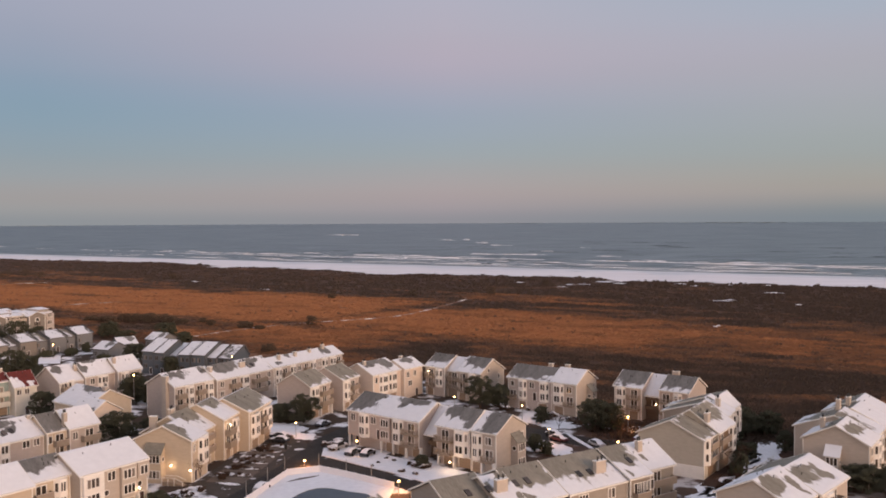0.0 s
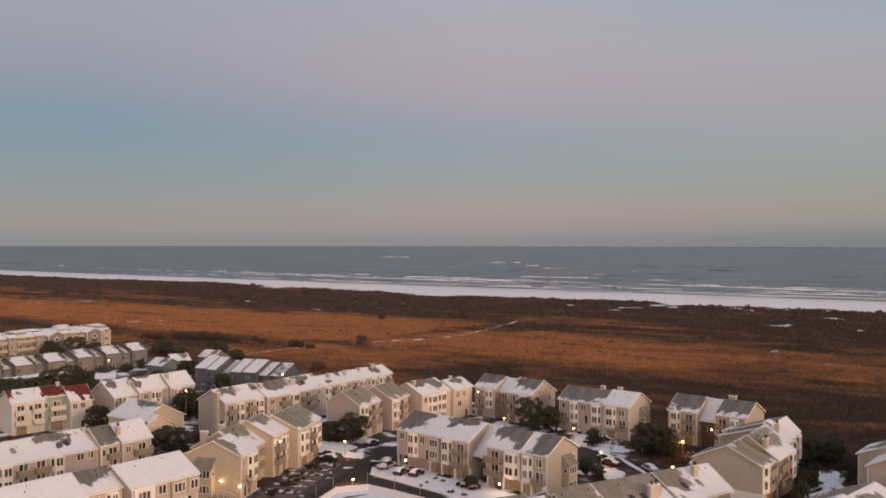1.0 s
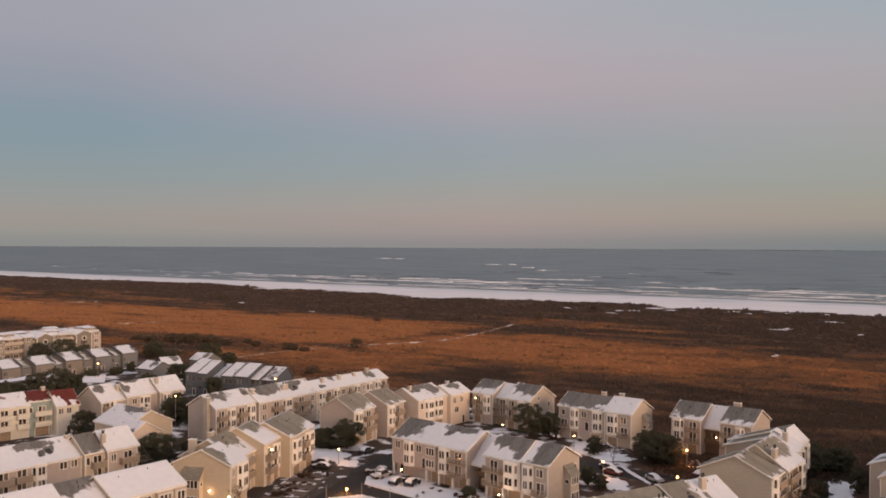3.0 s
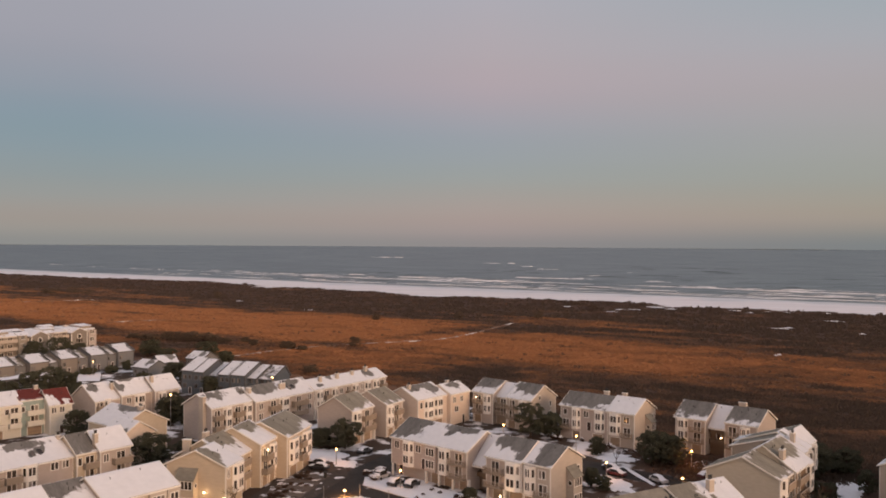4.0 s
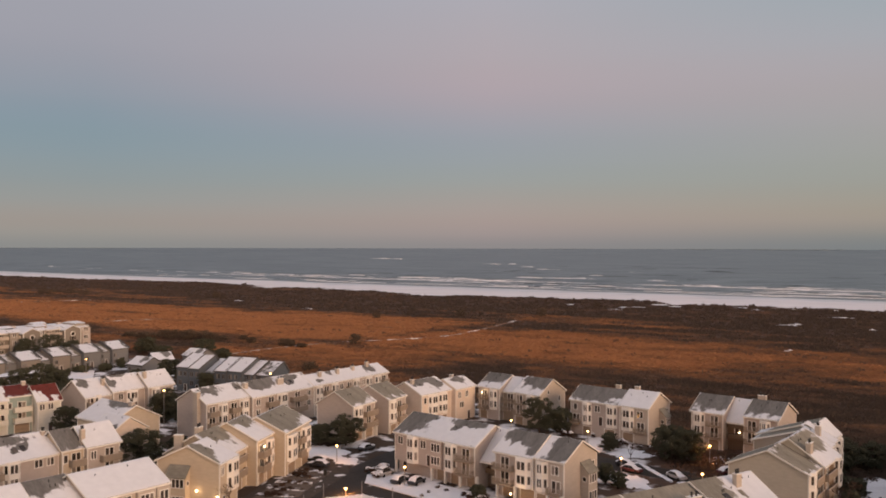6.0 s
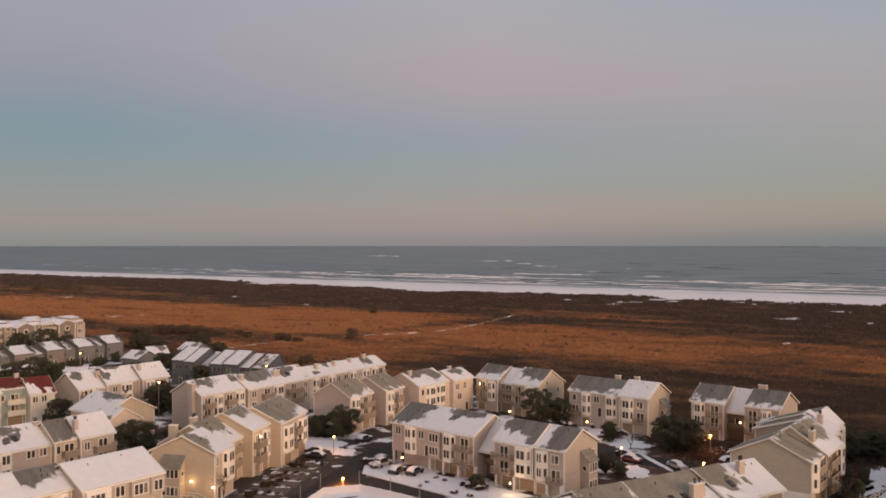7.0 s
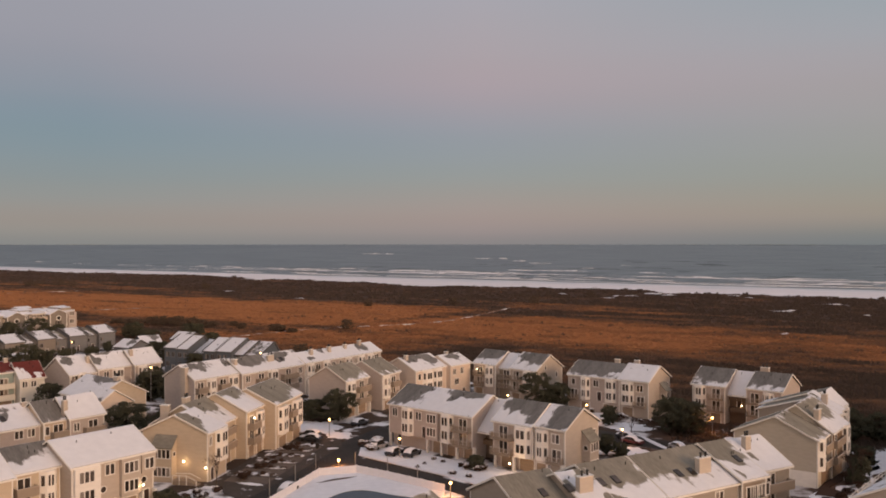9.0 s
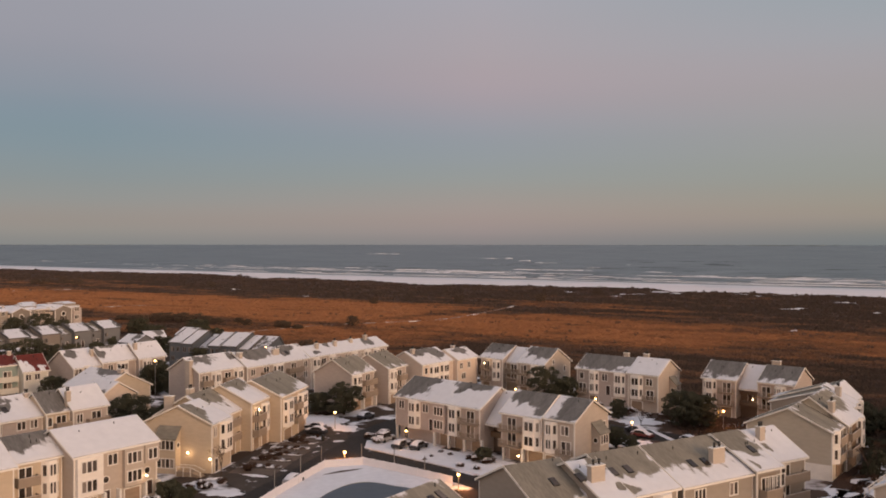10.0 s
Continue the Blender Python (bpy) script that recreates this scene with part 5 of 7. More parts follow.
# painted row with dark red roofs
terrace(-123.0, 217.2, 48.4, [
    (8, 1.2, dict(D=10, ridge=10.9, eave=8.2, wall=M_WHITEW, roof=M_SHINGLE_RED, front=[("balc", 0.6, 3.0, (2.75, 5.4)), ("win", 4.2, 6.0, 0.9, 1.3, 1), ("balc", 5.0, 2.8, (2.75, 5.4)), ("garage", 1.0, 2.6)], snow=0.8, bare=((0.0, 0.75, 0.22, 0.55),), ends="lr", label="off-white house with snow on a dark red roof")),
    (6, 1.8, dict(D=9.9, ridge=10.8, eave=8.9, wall=M_MINT, roof=M_SHINGLE_RED, front=[("win", 0.4, 6.1, 0.7, 1.3, 1), ("balc", 1.4, 4.2, (2.75, 5.4), 1.5), ("garage", 1.8, 3.4)], left=[("win", 2.0, 6.0, 0.6, 1.0, 1), ("win", 2.0, 3.4, 0.6, 1.0, 1), ("win", 6.0, 6.0, 0.6, 1.0, 1)], snow=0.2, bare=((0.5, 0.7, 0.9, 0.5),), ends="lr", chimneys=((5.0, 4.2, 1.0, 0.9),), label="pale green house with a dark red roof")),
    (5.6, -1.6, dict(D=9, ridge=10.85, eave=7.5, wall=M_WHITEW, roof=M_SHINGLE_RED, front=widen([("win", 0.6, 5.5, 1.1, 1.3, 2), ("win", 3.0, 5.5, 1.1, 1.3, 2), ("balc", 4.4, 2.0, (2.75,)), ("door", 3.0)], 0.848), snow=0.38, bare=((0.85, 0.7, 0.35, 0.45), (0.52, 0.4, 0.08, 0.7), (0.2, 0.97, 0.5, 0.3), (0.97, 0.3, 0.12, 0.3)), ends="lr", label="off-white house, red roof streaked with snow")),
], "painted houses", rail=M_WHITEW)

# blue-grey row near the marsh, dark walls standing up between its roofs
terrace(-101.0, 290.0, -19.7, [(w, back, dict(D=11, eave=6.9 + up, ridge=10.2 + up, rf=0.72, wall=M_BLUEG, trim=M_PARTY, paint=M_SLATE, rake=0.22, rise=0.22, over=0.2, snow=1.1 if sn else 0.25, snow_back=0.6, ends="lr",
    front=[("win", 0.7, 4.8, 1.2, 1.3, 2), ("win", 2.8, 4.8, 1.0, 1.3, 2), ("win", 0.7, 2.0, 1.2, 1.3, 2), ("door", 2.9)], label="blue-grey townhouse with a steep snowy roof"))
    for w, back, up, sn in ((4.6, 0.0, 0.4, 1), (4.2, -0.2, 0.2, 1), (5.9, 3.0, -1.2, 1), (4.3, -0.2, 0.0, 1), (5.6, 0.1, 0.1, 1), (3.2, 1.6, -0.8, 1), (4.6, 3.0, -1.0, 0))], "marsh-edge houses")
# low snowy houses between the rows
for hx, hy, ha, hl, sn in ((-130.5, 322.0, -28, 8.0, 0.7), (-124.0, 331.0, 40, 7.0, 0.6), (-119.5, 347.0, -25, 8.0, 0.5)):
    house(hx, hy, ha, hl, D=9.0, eave=3.6, ridge=5.9, wall=M_SLATE, roof=M_SHINGLE, trim=M_PARTY, paint=M_SLATE, front=[("win", 1.0, 1.4, 1.2, 1.2, 2), ("win", 5.0, 1.4, 1.2, 1.2, 2)], snow=sn, bare=((0.7, 0.7, 0.2, 0.4),), label="low grey house with a snow-patched dark roof", group="inland houses")
# far row, stepped like a saw
terrace(-176.6, 292.4, 59.5, [(w * 1.1, back, dict(D=10, eave=5.1 + up * 0.8, ridge=7.5 + up * 0.8, rf=0.66, wall=wl, trim=M_PARTY, paint=M_SLATE, rake=0.3, rise=0.42, over=0.2, roof=rf, snow=sn * 0.8, bare=((0.05, 0.9, 0.22, 0.3), (0.95, 0.4, 0.12, 0.5)), snow_back=0.7, ends="lr",
    front=[("win", 0.7, 3.0, 1.2, 1.2, 2), ("win", 0.7, 0.8, 1.2, 1.2, 2), ("door", 2.9)], label="grey townhouse with snow on its roof"))
    for w, back, up, wl, rf, sn in ((6.0, 0.0, 0.2, M_SLATE, M_SHINGLE, 1.0), (4.6, 2.4, -0.9, M_SLATE, M_SHINGLE, -0.1), (6.5, 0.3, 0.3, M_STONE, M_SHINGLE, 1.0), (4.6, 2.2, -0.6, M_SLATE, M_SHINGLE_BROWN, -0.1), (6.6, -0.3, 0.4, M_STONE, M_SHINGLE, 1.1), (4.6, 1.8, -0.8, M_SLATE, M_SHINGLE, 0.1), (6.4, 0.2, 0.6, M_STONE, M_SHINGLE, 1.1),
                                     (4.8, 1.6, -0.2, M_SLATE, M_SHINGLE_BROWN, 0.0), (6.6, 0.0, 0.7, M_SLATE, M_SHINGLE, 1.0), (4.6, 1.6, 0.0, M_SLATE, M_SHINGLE_BROWN, 0.1), (6.6, 0.4, 0.8, M_SLATE, M_SHINGLE, 1.0))], "stepped terrace")



def carport(x, y, a, L, W=6.0, h=2.3):
    """A long low carport: a felted roof under a lumpy sheet of snow, on posts."""
    root = tagged(new("carport"), "long low carport with a thick snow-covered roof", "carport")
    root.matrix_basis = pose(x, y, 0, 0, 0, a)
    part("roof", boxes((0, L, 0, W, h - 0.25, h)), M_PARTY, root)
    vs, fs, nu, nv = [], [], int(L / 0.7), 8
    for j in range(nv + 1):
        for i in range(nu + 1):
            u, v = L * i / nu, W * j / nv
            rim = min(i, nu - i, j, nv - j) > 0
            vs.append((u, v, h + (0.16 + 0.30 * max(0.0, fbm(u * 0.35, v * 0.5, 3.0) + 0.15) if rim else 0.01)))
    fs = [(j * (nu + 1) + i, j * (nu + 1) + i + 1, (j + 1) * (nu + 1) + i + 1, (j + 1) * (nu + 1) + i) for j in range(nv) for i in range(nu)]
    data_part("snow", vs, fs, M_SNOWG, root, "lumpy blanket of snow", smooth=True)
    n = max(2, round(L / 3))
    for i in range(n + 1):
        for yy in (0.2, W - 0.35):
            xx = 0.1 + (L - 0.35) * i / n
            part("post", boxes((xx, xx + 0.15, yy, yy + 0.15, 0, h - 0.25)), M_RAIL, root)


carport(-168.0, 289.2, 59.5, 26.0)
slab("parking_lot", [(-146.0, 310.5), (-137.9, 311.0), (-145.8, 329.5), (-153.6, 327.8)], 0.06, M_SNOWG, "snow-covered parking lot before the stepped terrace", "parking lot", h=0.1)

# terrace that bends along the right, gable to the camera
terrace(50.8, 168.2, 55.4, [
    (7.1, 0, dict(D=13.6, ridge=10.8, eave=7.65, front=widen([("bay", 0.3, 2.6), ("jut", 2.95, 6.0, 0.12, 0.2, 7.9, M_CEDAR, ((0.6, 5.6, 1.6, 1.9, 2), (3.4, 5.6, 1.6, 1.9, 2), (0.6, 2.9, 1.6, 1.9, 2), (3.4, 2.9, 1.6, 1.9, 2))), ("balc", 2.95, 6.0, (2.75, 5.4), 0.85)], 0.789), wall=M_SAND, roof=M_SHINGLE_BROWN, bare=((0.5, 0.55, 0.9, 0.48),), bare_back=((0.5, 0.5, 0.9, 0.9),), snow=0.5, ends="lr", left=[("base", 0.2, 13.4, 2.5)], vents=((3, 6.0),), label="tall beige gabled townhouse with a snow-edged roof")),
    (10.5, -0.6, dict(D=11.8, ridge=11.8, eave=7.82, front=widen([("bay", 5.1, 2.6), ("jut", 0.2, 4.7, 0.12, 0.2, 7.9, M_CEDAR, ((0.5, 5.6, 1.6, 1.9, 2), (0.5, 2.9, 1.6, 1.9, 2))), ("balc", 0.2, 4.7, (2.75, 5.4), 0.85)], 1.312), wall=M_SAND, roof=M_SHINGLE_BROWN, bare=((0.35, 0.75, 0.7, 0.35),), snow=0.75, snow_back=0.3, ends="lr", chimneys=((0.0, 2.2, 1.9, 1.7),))),
    (5.2, 1.5, dict(D=13.4, ridge=11.1, eave=8.5, rf=0.39, front=widen([("bay", 4.6, 2.6), ("jut", 0.2, 4.2, 0.12, 0.2, 7.9, M_CEDAR, ((0.5, 5.6, 1.6, 1.9, 2), (0.5, 2.9, 1.6, 1.9, 2))), ("balc", 0.2, 4.2, (2.75, 5.4), 0.85)], 0.693), wall=M_DIM_BEIGE, roof=M_SHINGLE_BROWN, bare=((0.3, 0.85, 0.3, 0.2),), snow=0.9, bare_back=((0.5, 0.72, 0.9, 0.5),), snow_back=0.5, ends="lr", chimneys=((4.0, 2.2, 2.0, 1.0),))),
    (4.3, 2.0, dict(D=13.9, ridge=11.35, eave=8.5, rf=0.39, front=widen([("bay", 4.6, 2.6), ("jut", 0.2, 4.2, 0.12, 0.2, 7.9, M_CEDAR, ((0.5, 5.6, 1.6, 1.9, 2), (0.5, 2.9, 1.6, 1.9, 2))), ("balc", 0.2, 4.2, (2.75, 5.4), 0.85)], 0.573), wall=M_DIM_BEIGE, roof=M_SHINGLE_BROWN, bare=((0.3, 0.85, 0.3, 0.2),), snow=0.9, bare_back=((0.5, 0.72, 0.9, 0.5),), snow_back=0.5, ends="lr", chimneys=((0.2, 2.2, 1.6, 0.9),))),
    (7, 3.0, dict(D=11, ridge=11.1, eave=8.4, rf=0.26, front=[("bay", 4.1, 2.6), ("jut", 0.2, 3.7, 0.12, 0.2, 7.9, M_CEDAR, ((0.5, 5.6, 1.6, 1.9, 2), (0.5, 2.9, 1.6, 1.9, 2))), ("balc", 0.2, 3.7, (2.75, 5.4), 0.85)], wall=M_DIM_BEIGE, roof=M_SHINGLE_BROWN, snow=1.0, bare_back=((0.5, 0.72, 0.9, 0.45),), snow_back=0.6, ends="lr")),
], "bending terrace")
# nearest terrace, below the camera
terrace(1.2, 126.2, 32.2, [
    (7.6, 0, dict(D=12.1, ridge=11.15, eave=8.25, front=widen(unit(0.4, 7, 0), 0.938), wall=M_DIM_BEIGE, roof=M_SHINGLE_BROWN, bare_back=((0.5, 0.5, 0.9, 0.9),), snow_back=0.3, ends="lr", bare=((0.4, 0.62, 0.75, 0.62),), snow=0.45, skylights=((4.4, 2.4),), vents=((6.6, 5.6),), label="townhouse with a bare brown-grey shingle roof")),
], "pool-side terrace")
terrace(9.3, 127.0, 33.7, [
    (4, 0, dict(D=14, ridge=11.3, eave=8.2, front=[("win", 1.0, 6.0, 1.3, 1.5, 2), ("win", 1.0, 3.4, 1.3, 1.5, 2)], wall=M_DIM_BEIGE, roof=M_SHINGLE_BROWN, bare_back=((0.5, 0.5, 0.9, 0.9),), snow_back=0.3, ends="lr", bare=((0.85, 0.9, 0.3, 0.35), (0.9, 0.3, 0.25, 0.12)), snow=0.85, chimneys=((0.3, 2.9, 2.0, 2.1),), skylights=((-0.3, 4.2),), label="low-ridged townhouse with a strip of snow down its roof")),
    (7.8, 0.5, dict(D=14.6, ridge=11.65, eave=8.2, front=widen(unit(0.4, 7, 1), 0.951), wall=M_DIM_BEIGE, roof=M_SHINGLE_BROWN, bare_back=((0.5, 0.5, 0.9, 0.9),), snow_back=0.3, ends="lr", bare=((0.5, 0.94, 0.85, 0.42), (0.12, 0.18, 0.14, 0.12), (0.85, 0.6, 0.16, 0.3)), snow=0.78, skylights=((0.9, 3.8), (3.3, 3.8)), label="townhouse with snow below its bare brown ridge")),
], "pool-side terrace")
terrace(19.7, 134.3, 34.4, [
    (12.7, 0, dict(D=14.5, ridge=11.65, eave=8.12, front=widen([("win", 0.8, 6.0, 1.8, 1.5, 3), ("win", 3.4, 6.0, 1.4, 1.5, 2)], 2.442), wall=M_DIM_BEIGE, roof=M_SHINGLE_BROWN, bare_back=((0.5, 0.5, 0.9, 0.9),), snow_back=0.3, ends="lr", bare=((0.25, 0.80, 0.50, 0.48), (0.8, 0.88, 0.4, 0.36)), snow=0.75, chimneys=((7.75, 2.2, 2.0, 2.2),), skylights=((4.7, 3.0), (7.0, 2.9)), label="townhouse with a bare upper roof and snowy eave")),
    (4.8, -0.6, dict(D=14.6, ridge=11.85, eave=8.5, front=widen([("jut", 1.6, 9.4, 0.1, 0.2, 7.9, M_RAIL, ((0.8, 5.6, 2.4, 1.9, 3), (4.6, 5.6, 1.8, 1.9, 2), (7.2, 5.6, 1.4, 1.9, 2))), ("balc", 1.6, 9.4, (2.75, 5.1), 1.2), ("win", 12.0, 6.0, 1.4, 1.5, 2), ("win", 12.0, 3.4, 1.4, 1.5, 2)], 0.340), wall=M_DIM_BEIGE, roof=M_SHINGLE_BROWN, bare_back=((0.5, 0.5, 0.9, 0.9),), snow_back=0.3, ends="lr",
                      bare=((0.45, 0.86, 0.85, 0.48), (0.16, 0.2, 0.07, 0.12)), snow=0.78, skylights=((3.2, 3.4),), label="townhouse with brown balconies and a snow-covered lower roof")),
    (8.8, 2.1, dict(D=11, ridge=11.3, eave=8.1, front=widen([("win", 1.0, 6.0, 1.2, 2.0, 2), ("balc", 0.6, 5.0, (2.75, 5.4))], 1.467), wall=M_DIM_BEIGE, roof=M_SHINGLE_BROWN, bare=((0.10, 0.82, 0.30, 0.42), (0.42, 0.45, 0.08, 0.16)), snow=1.2, ends="lr", chimneys=((3.3, 3.2, 2.0, 1.1),), label="beige townhouse end with snowy roof and decks")),
], "pool-side terrace")
# terraces on the far side of the garden strip
terrace(79.8, 161.5, 53, [
    (9.0, 0.0, dict(D=12.0, front=unit(0.6, 7.4, 2), wall=M_BEIGE, roof=M_SHINGLE_BROWN, bare=((0.5, 0.62, 0.5, 0.26),), snow=0.85, snow_back=0.6, bare_back=((0.5, 0.85, 0.8, 0.35),), left=[("nook", 5.0, 2.6, True)], ends="lr", chimneys=((2.4, 8.6, 1.8, 1.0),))),
    (9.0, 0.6, dict(D=15.4, front=unit(0.6, 7.4, 0), wall=M_BEIGE, roof=M_SHINGLE_BROWN, bare=((0.25, 0.7, 0.3, 0.5),), snow=0.8, snow_back=0.5, bare_back=((0.5, 0.75, 0.9, 0.45),), ends="lr", chimneys=((6.0, 8.0, 2.0, 1.2),))),
    (9.0, 0.4, dict(D=13.2, front=unit(0.6, 7.4, 1), wall=M_BEIGE, roof=M_SHINGLE_BROWN, snow=1.0, snow_back=0.5, bare_back=((0.5, 0.75, 0.9, 0.45),), ends="lr", chimneys=((4.0, 7.8, 1.8, 1.6),))),
    (9.0, 1.4, dict(D=13.2, front=unit(0.6, 7.4, 3), wall=M_BEIGE, roof=M_SHINGLE_BROWN, snow=1.0, snow_back=0.5, bare_back=((0.5, 0.75, 0.9, 0.45),), ends="lr")),
], "east terrace")
terrace(51.9, 126.4, 47.1, [
    (9.5, 0.6, dict(D=12, front=unit(0.6, 7.4, 2), wall=M_BEIGE, roof=M_SHINGLE_BROWN, bare=((0.3, 0.72, 0.34, 0.34), (0.75, 0.35, 0.10, 0.3)), snow=0.95, ends="lr")),
    (12.1, 0.0, dict(D=12.6, ridge=10.9, front=unit(0.6, 7.4, 0), wall=M_BEIGE, roof=M_SHINGLE_BROWN, bare=((0.22, 0.62, 0.34, 0.42), (0.66, 0.42, 0.10, 0.34)), snow=0.95, bare_back=((0.5, 0.5, 0.9, 0.9),), ends="lr")),
], "end terrace")
house(-11.6, 111.3, 57, 12.0, D=11.5, roof=M_SHINGLE_BROWN, wall=M_DIM_BEIGE, snow=0.5, bare=((0.6, 0.5, 0.6, 0.5),), bare_back=((0.4, 0.5, 0.8, 0.9),), skylights=((8.4, 3.6), (10.0, 3.8)), vents=((10.6, 5.0),), label="grey-beige townhouse with snow by its ridge", group="pool-side terrace")


# ---- condominium block by the marsh ----
def condo():
    root = new("condominium")
    root.matrix_basis = pose(-198, 322, 0, 0, 0, 60)
    tagged(root, "four-storey pale condominium with balcony bands and snowy roof", "apartment building")
    L, D, H = 58.0, 16.0, 11.6
    part("wall", boxes((0, L, 0, D, 0, H)), M_STONE, root)
    part("roof", boxes((-0.4, L + 0.4, -0.4, D + 0.4, H, H + 0.5)), M_TRIM, root)
    for i in range(9):
        xa = -0.4 + i * 6.53
        up = (0.0, 0.7, -0.3, 0.5)[i % 4]
        bm = bmesh.new()
        hull_yz(bm, [(-0.9, H + 0.5), (D + 0.9, H + 0.5), (D * 0.80, H + 1.25 + up * 0.5), (D * 0.22, H + 1.25 + up * 0.5)], xa, xa + 6.3)
        part("roof_slope", bm, M_SNOW, root, "snow-covered roof slope")
        part("parapet", boxes((xa + 6.3, xa + 6.53, -0.9, D + 0.9, H + 0.3, H + 1.1)), M_PARTY if i % 2 else M_TRIM, root)
    for i in range(5):
        x0 = 1.0 + i * 11.6
        bm = bmesh.new()
        hull_yz(bm, [(-1.6, 0), (3, 0), (3, H + 0.6), (-1.6, H + 0.6)], x0, x0 + 3.4)
        part("stair_tower", bm, M_DIM_BEIGE, root)
        bm = bmesh.new()
        hull_yz(bm, [(-2.0, H + 0.6), (3.2, H + 0.6), (0.7, H + 1.5)], x0 - 0.3, x0 + 3.7)
        part("tower_roof", bm, M_SNOW, root)
        for k in range(4):
            z = 0.3 + k * 3.1
            window(root, x0 + 1.0, z + 1.0, 1.3, 1.4, 2, y=-1.6)
            balcony(root, x0 + 3.6, 7.6, z + 0.2, out=1.6, door=False, rail=0.95, mat=M_BEIGE)
            window(root, x0 + 4.4, z + 0.3, 1.9, 2.0, 2)
            window(root, x0 + 8.0, z + 0.3, 1.9, 2.0, 2)
    for j in range(4):
        for k in range(4):
            if j % 2 == 0:
                window(root, L, 1.4 + k * 3.1, 1.2, 1.4, 2, face="right", y=2.0 + j * 3.6)
    for x0 in (28.5, 46.0):
        bm = bmesh.new()
        a = [bm.verts.new((px, -3.0, pz)) for px, pz in ((x0, 0), (x0 + 7.5, 0), (x0 + 7.5, H), (x0 + 3.75, H + 1.5), (x0, H))]
        b = [bm.verts.new((v.co.x, 6.0, v.co.z)) for v in a]
        bm.faces.new(a)
        bm.faces.new(b[::-1])
        for i in range(5):
            bm.faces.new((a[i], b[i], b[(i + 1) % 5], a[(i + 1) % 5]))
        bmesh.ops.recalc_face_normals(bm, faces=bm.faces)
        wing = part("gabled_wing", bm, M_STONE, root)
        for sgn in (-1, 1):
            bm = bmesh.new()
            xa, xb = x0 + 3.75, x0 + 3.75 + sgn * 4.1
            q = [bm.verts.new(p) for p in ((xa, -3.3, H + 1.55), (xa, 6.3, H + 1.55), (xb, 6.3, H - 0.2), (xb, -3.3, H - 0.2))]
            r = [bm.verts.new((v.co.x, v.co.y, v.co.z + 0.3)) for v in q]
            bm.faces.new(q)
            bm.faces.new(r[::-1])
            for i in range(4):
                bm.faces.new((q[i], r[i], r[(i + 1) % 4], q[(i + 1) % 4]))
            bmesh.ops.recalc_face_normals(bm, faces=bm.faces)
            part("roof_slope", bm, M_SNOW, wing)
        for xe in (x0 - 0.03, x0 + 7.2):
            part("corner_board", boxes((xe, xe + 0.33, -3.06, -3.0, 0, H - 0.2)), M_TRIM, wing)
        for k in range(3):
            window(wing, x0 + 2.2, 1.3 + k * 3.1, 3.0, 1.5, 3, y=-3.0, paint=M_DIM_BEIGE)
        # arched window under the gable
        bm = bmesh.new()
        bmesh.ops.create_cone(bm, cap_ends=True, segments=24, radius1=1.05, radius2=1.05, depth=0.1, matrix=Matrix.Translation((x0 + 3.75, -3.05, 9.9)) @ Matrix.Rotation(math.pi / 2, 4, "X"))
        arch = part("arched_window", bm, M_TRIM, wing, "white-framed arched window")
        bm = bmesh.new()
        bmesh.ops.create_cone(bm, cap_ends=True, segments=24, radius1=0.75, radius2=0.75, depth=0.1, matrix=Matrix.Translation((x0 + 3.75, -3.09, 9.9)) @ Matrix.Rotation(math.pi / 2, 4, "X"))
        part("pane", bm, M_PANE, arch)
    # white end bay, and raised dormers along the roof
    end = part("end_bay", boxes((L - 3.2, L + 0.5, -2.0, 1.5, 0, H + 0.2)), M_GREY, root, "pale clapboard end bay")
    for k in range(4):
        window(end, L - 2.6, 1.2 + k * 3.1, 1.9, 1.5, 2, y=-2.0)
    for i, (x0, y0, w, d, h) in enumerate(((2, 2.5, 5, 6, 1.5), (10, 5, 4, 5, 1.1), (17, 2.0, 5, 5, 1.6), (24, 6, 6, 6, 1.2), (36.5, 2.0, 5, 7, 1.3), (40.5, 9, 5, 4, 1.7), (53.6, 1.0, 4.4, 9, 1.4))):
        dm = part("dormer", boxes((x0, x0 + w, y0, y0 + d, H + 0.5, H + 0.5 + h)), M_PARTY if i % 2 else M_DIM_BEIGE, root)
        bm = bmesh.new()
        hull_yz(bm, [(y0 - 0.4, H + 0.5 + h), (y0 + d + 0.3, H + 0.5 + h), (y0 + d * 0.6, H + 1.1 + h)], x0 - 0.3, x0 + w + 0.3)
        part("dormer_roof", bm, M_SNOW, dm)
    for i in range(8):
        part("roof_unit", boxes((4 + i * 6.6, 5.6 + i * 6.6, 8, 9.2, H + 1.0, H + 2.2)), M_GREY, root)


condo()


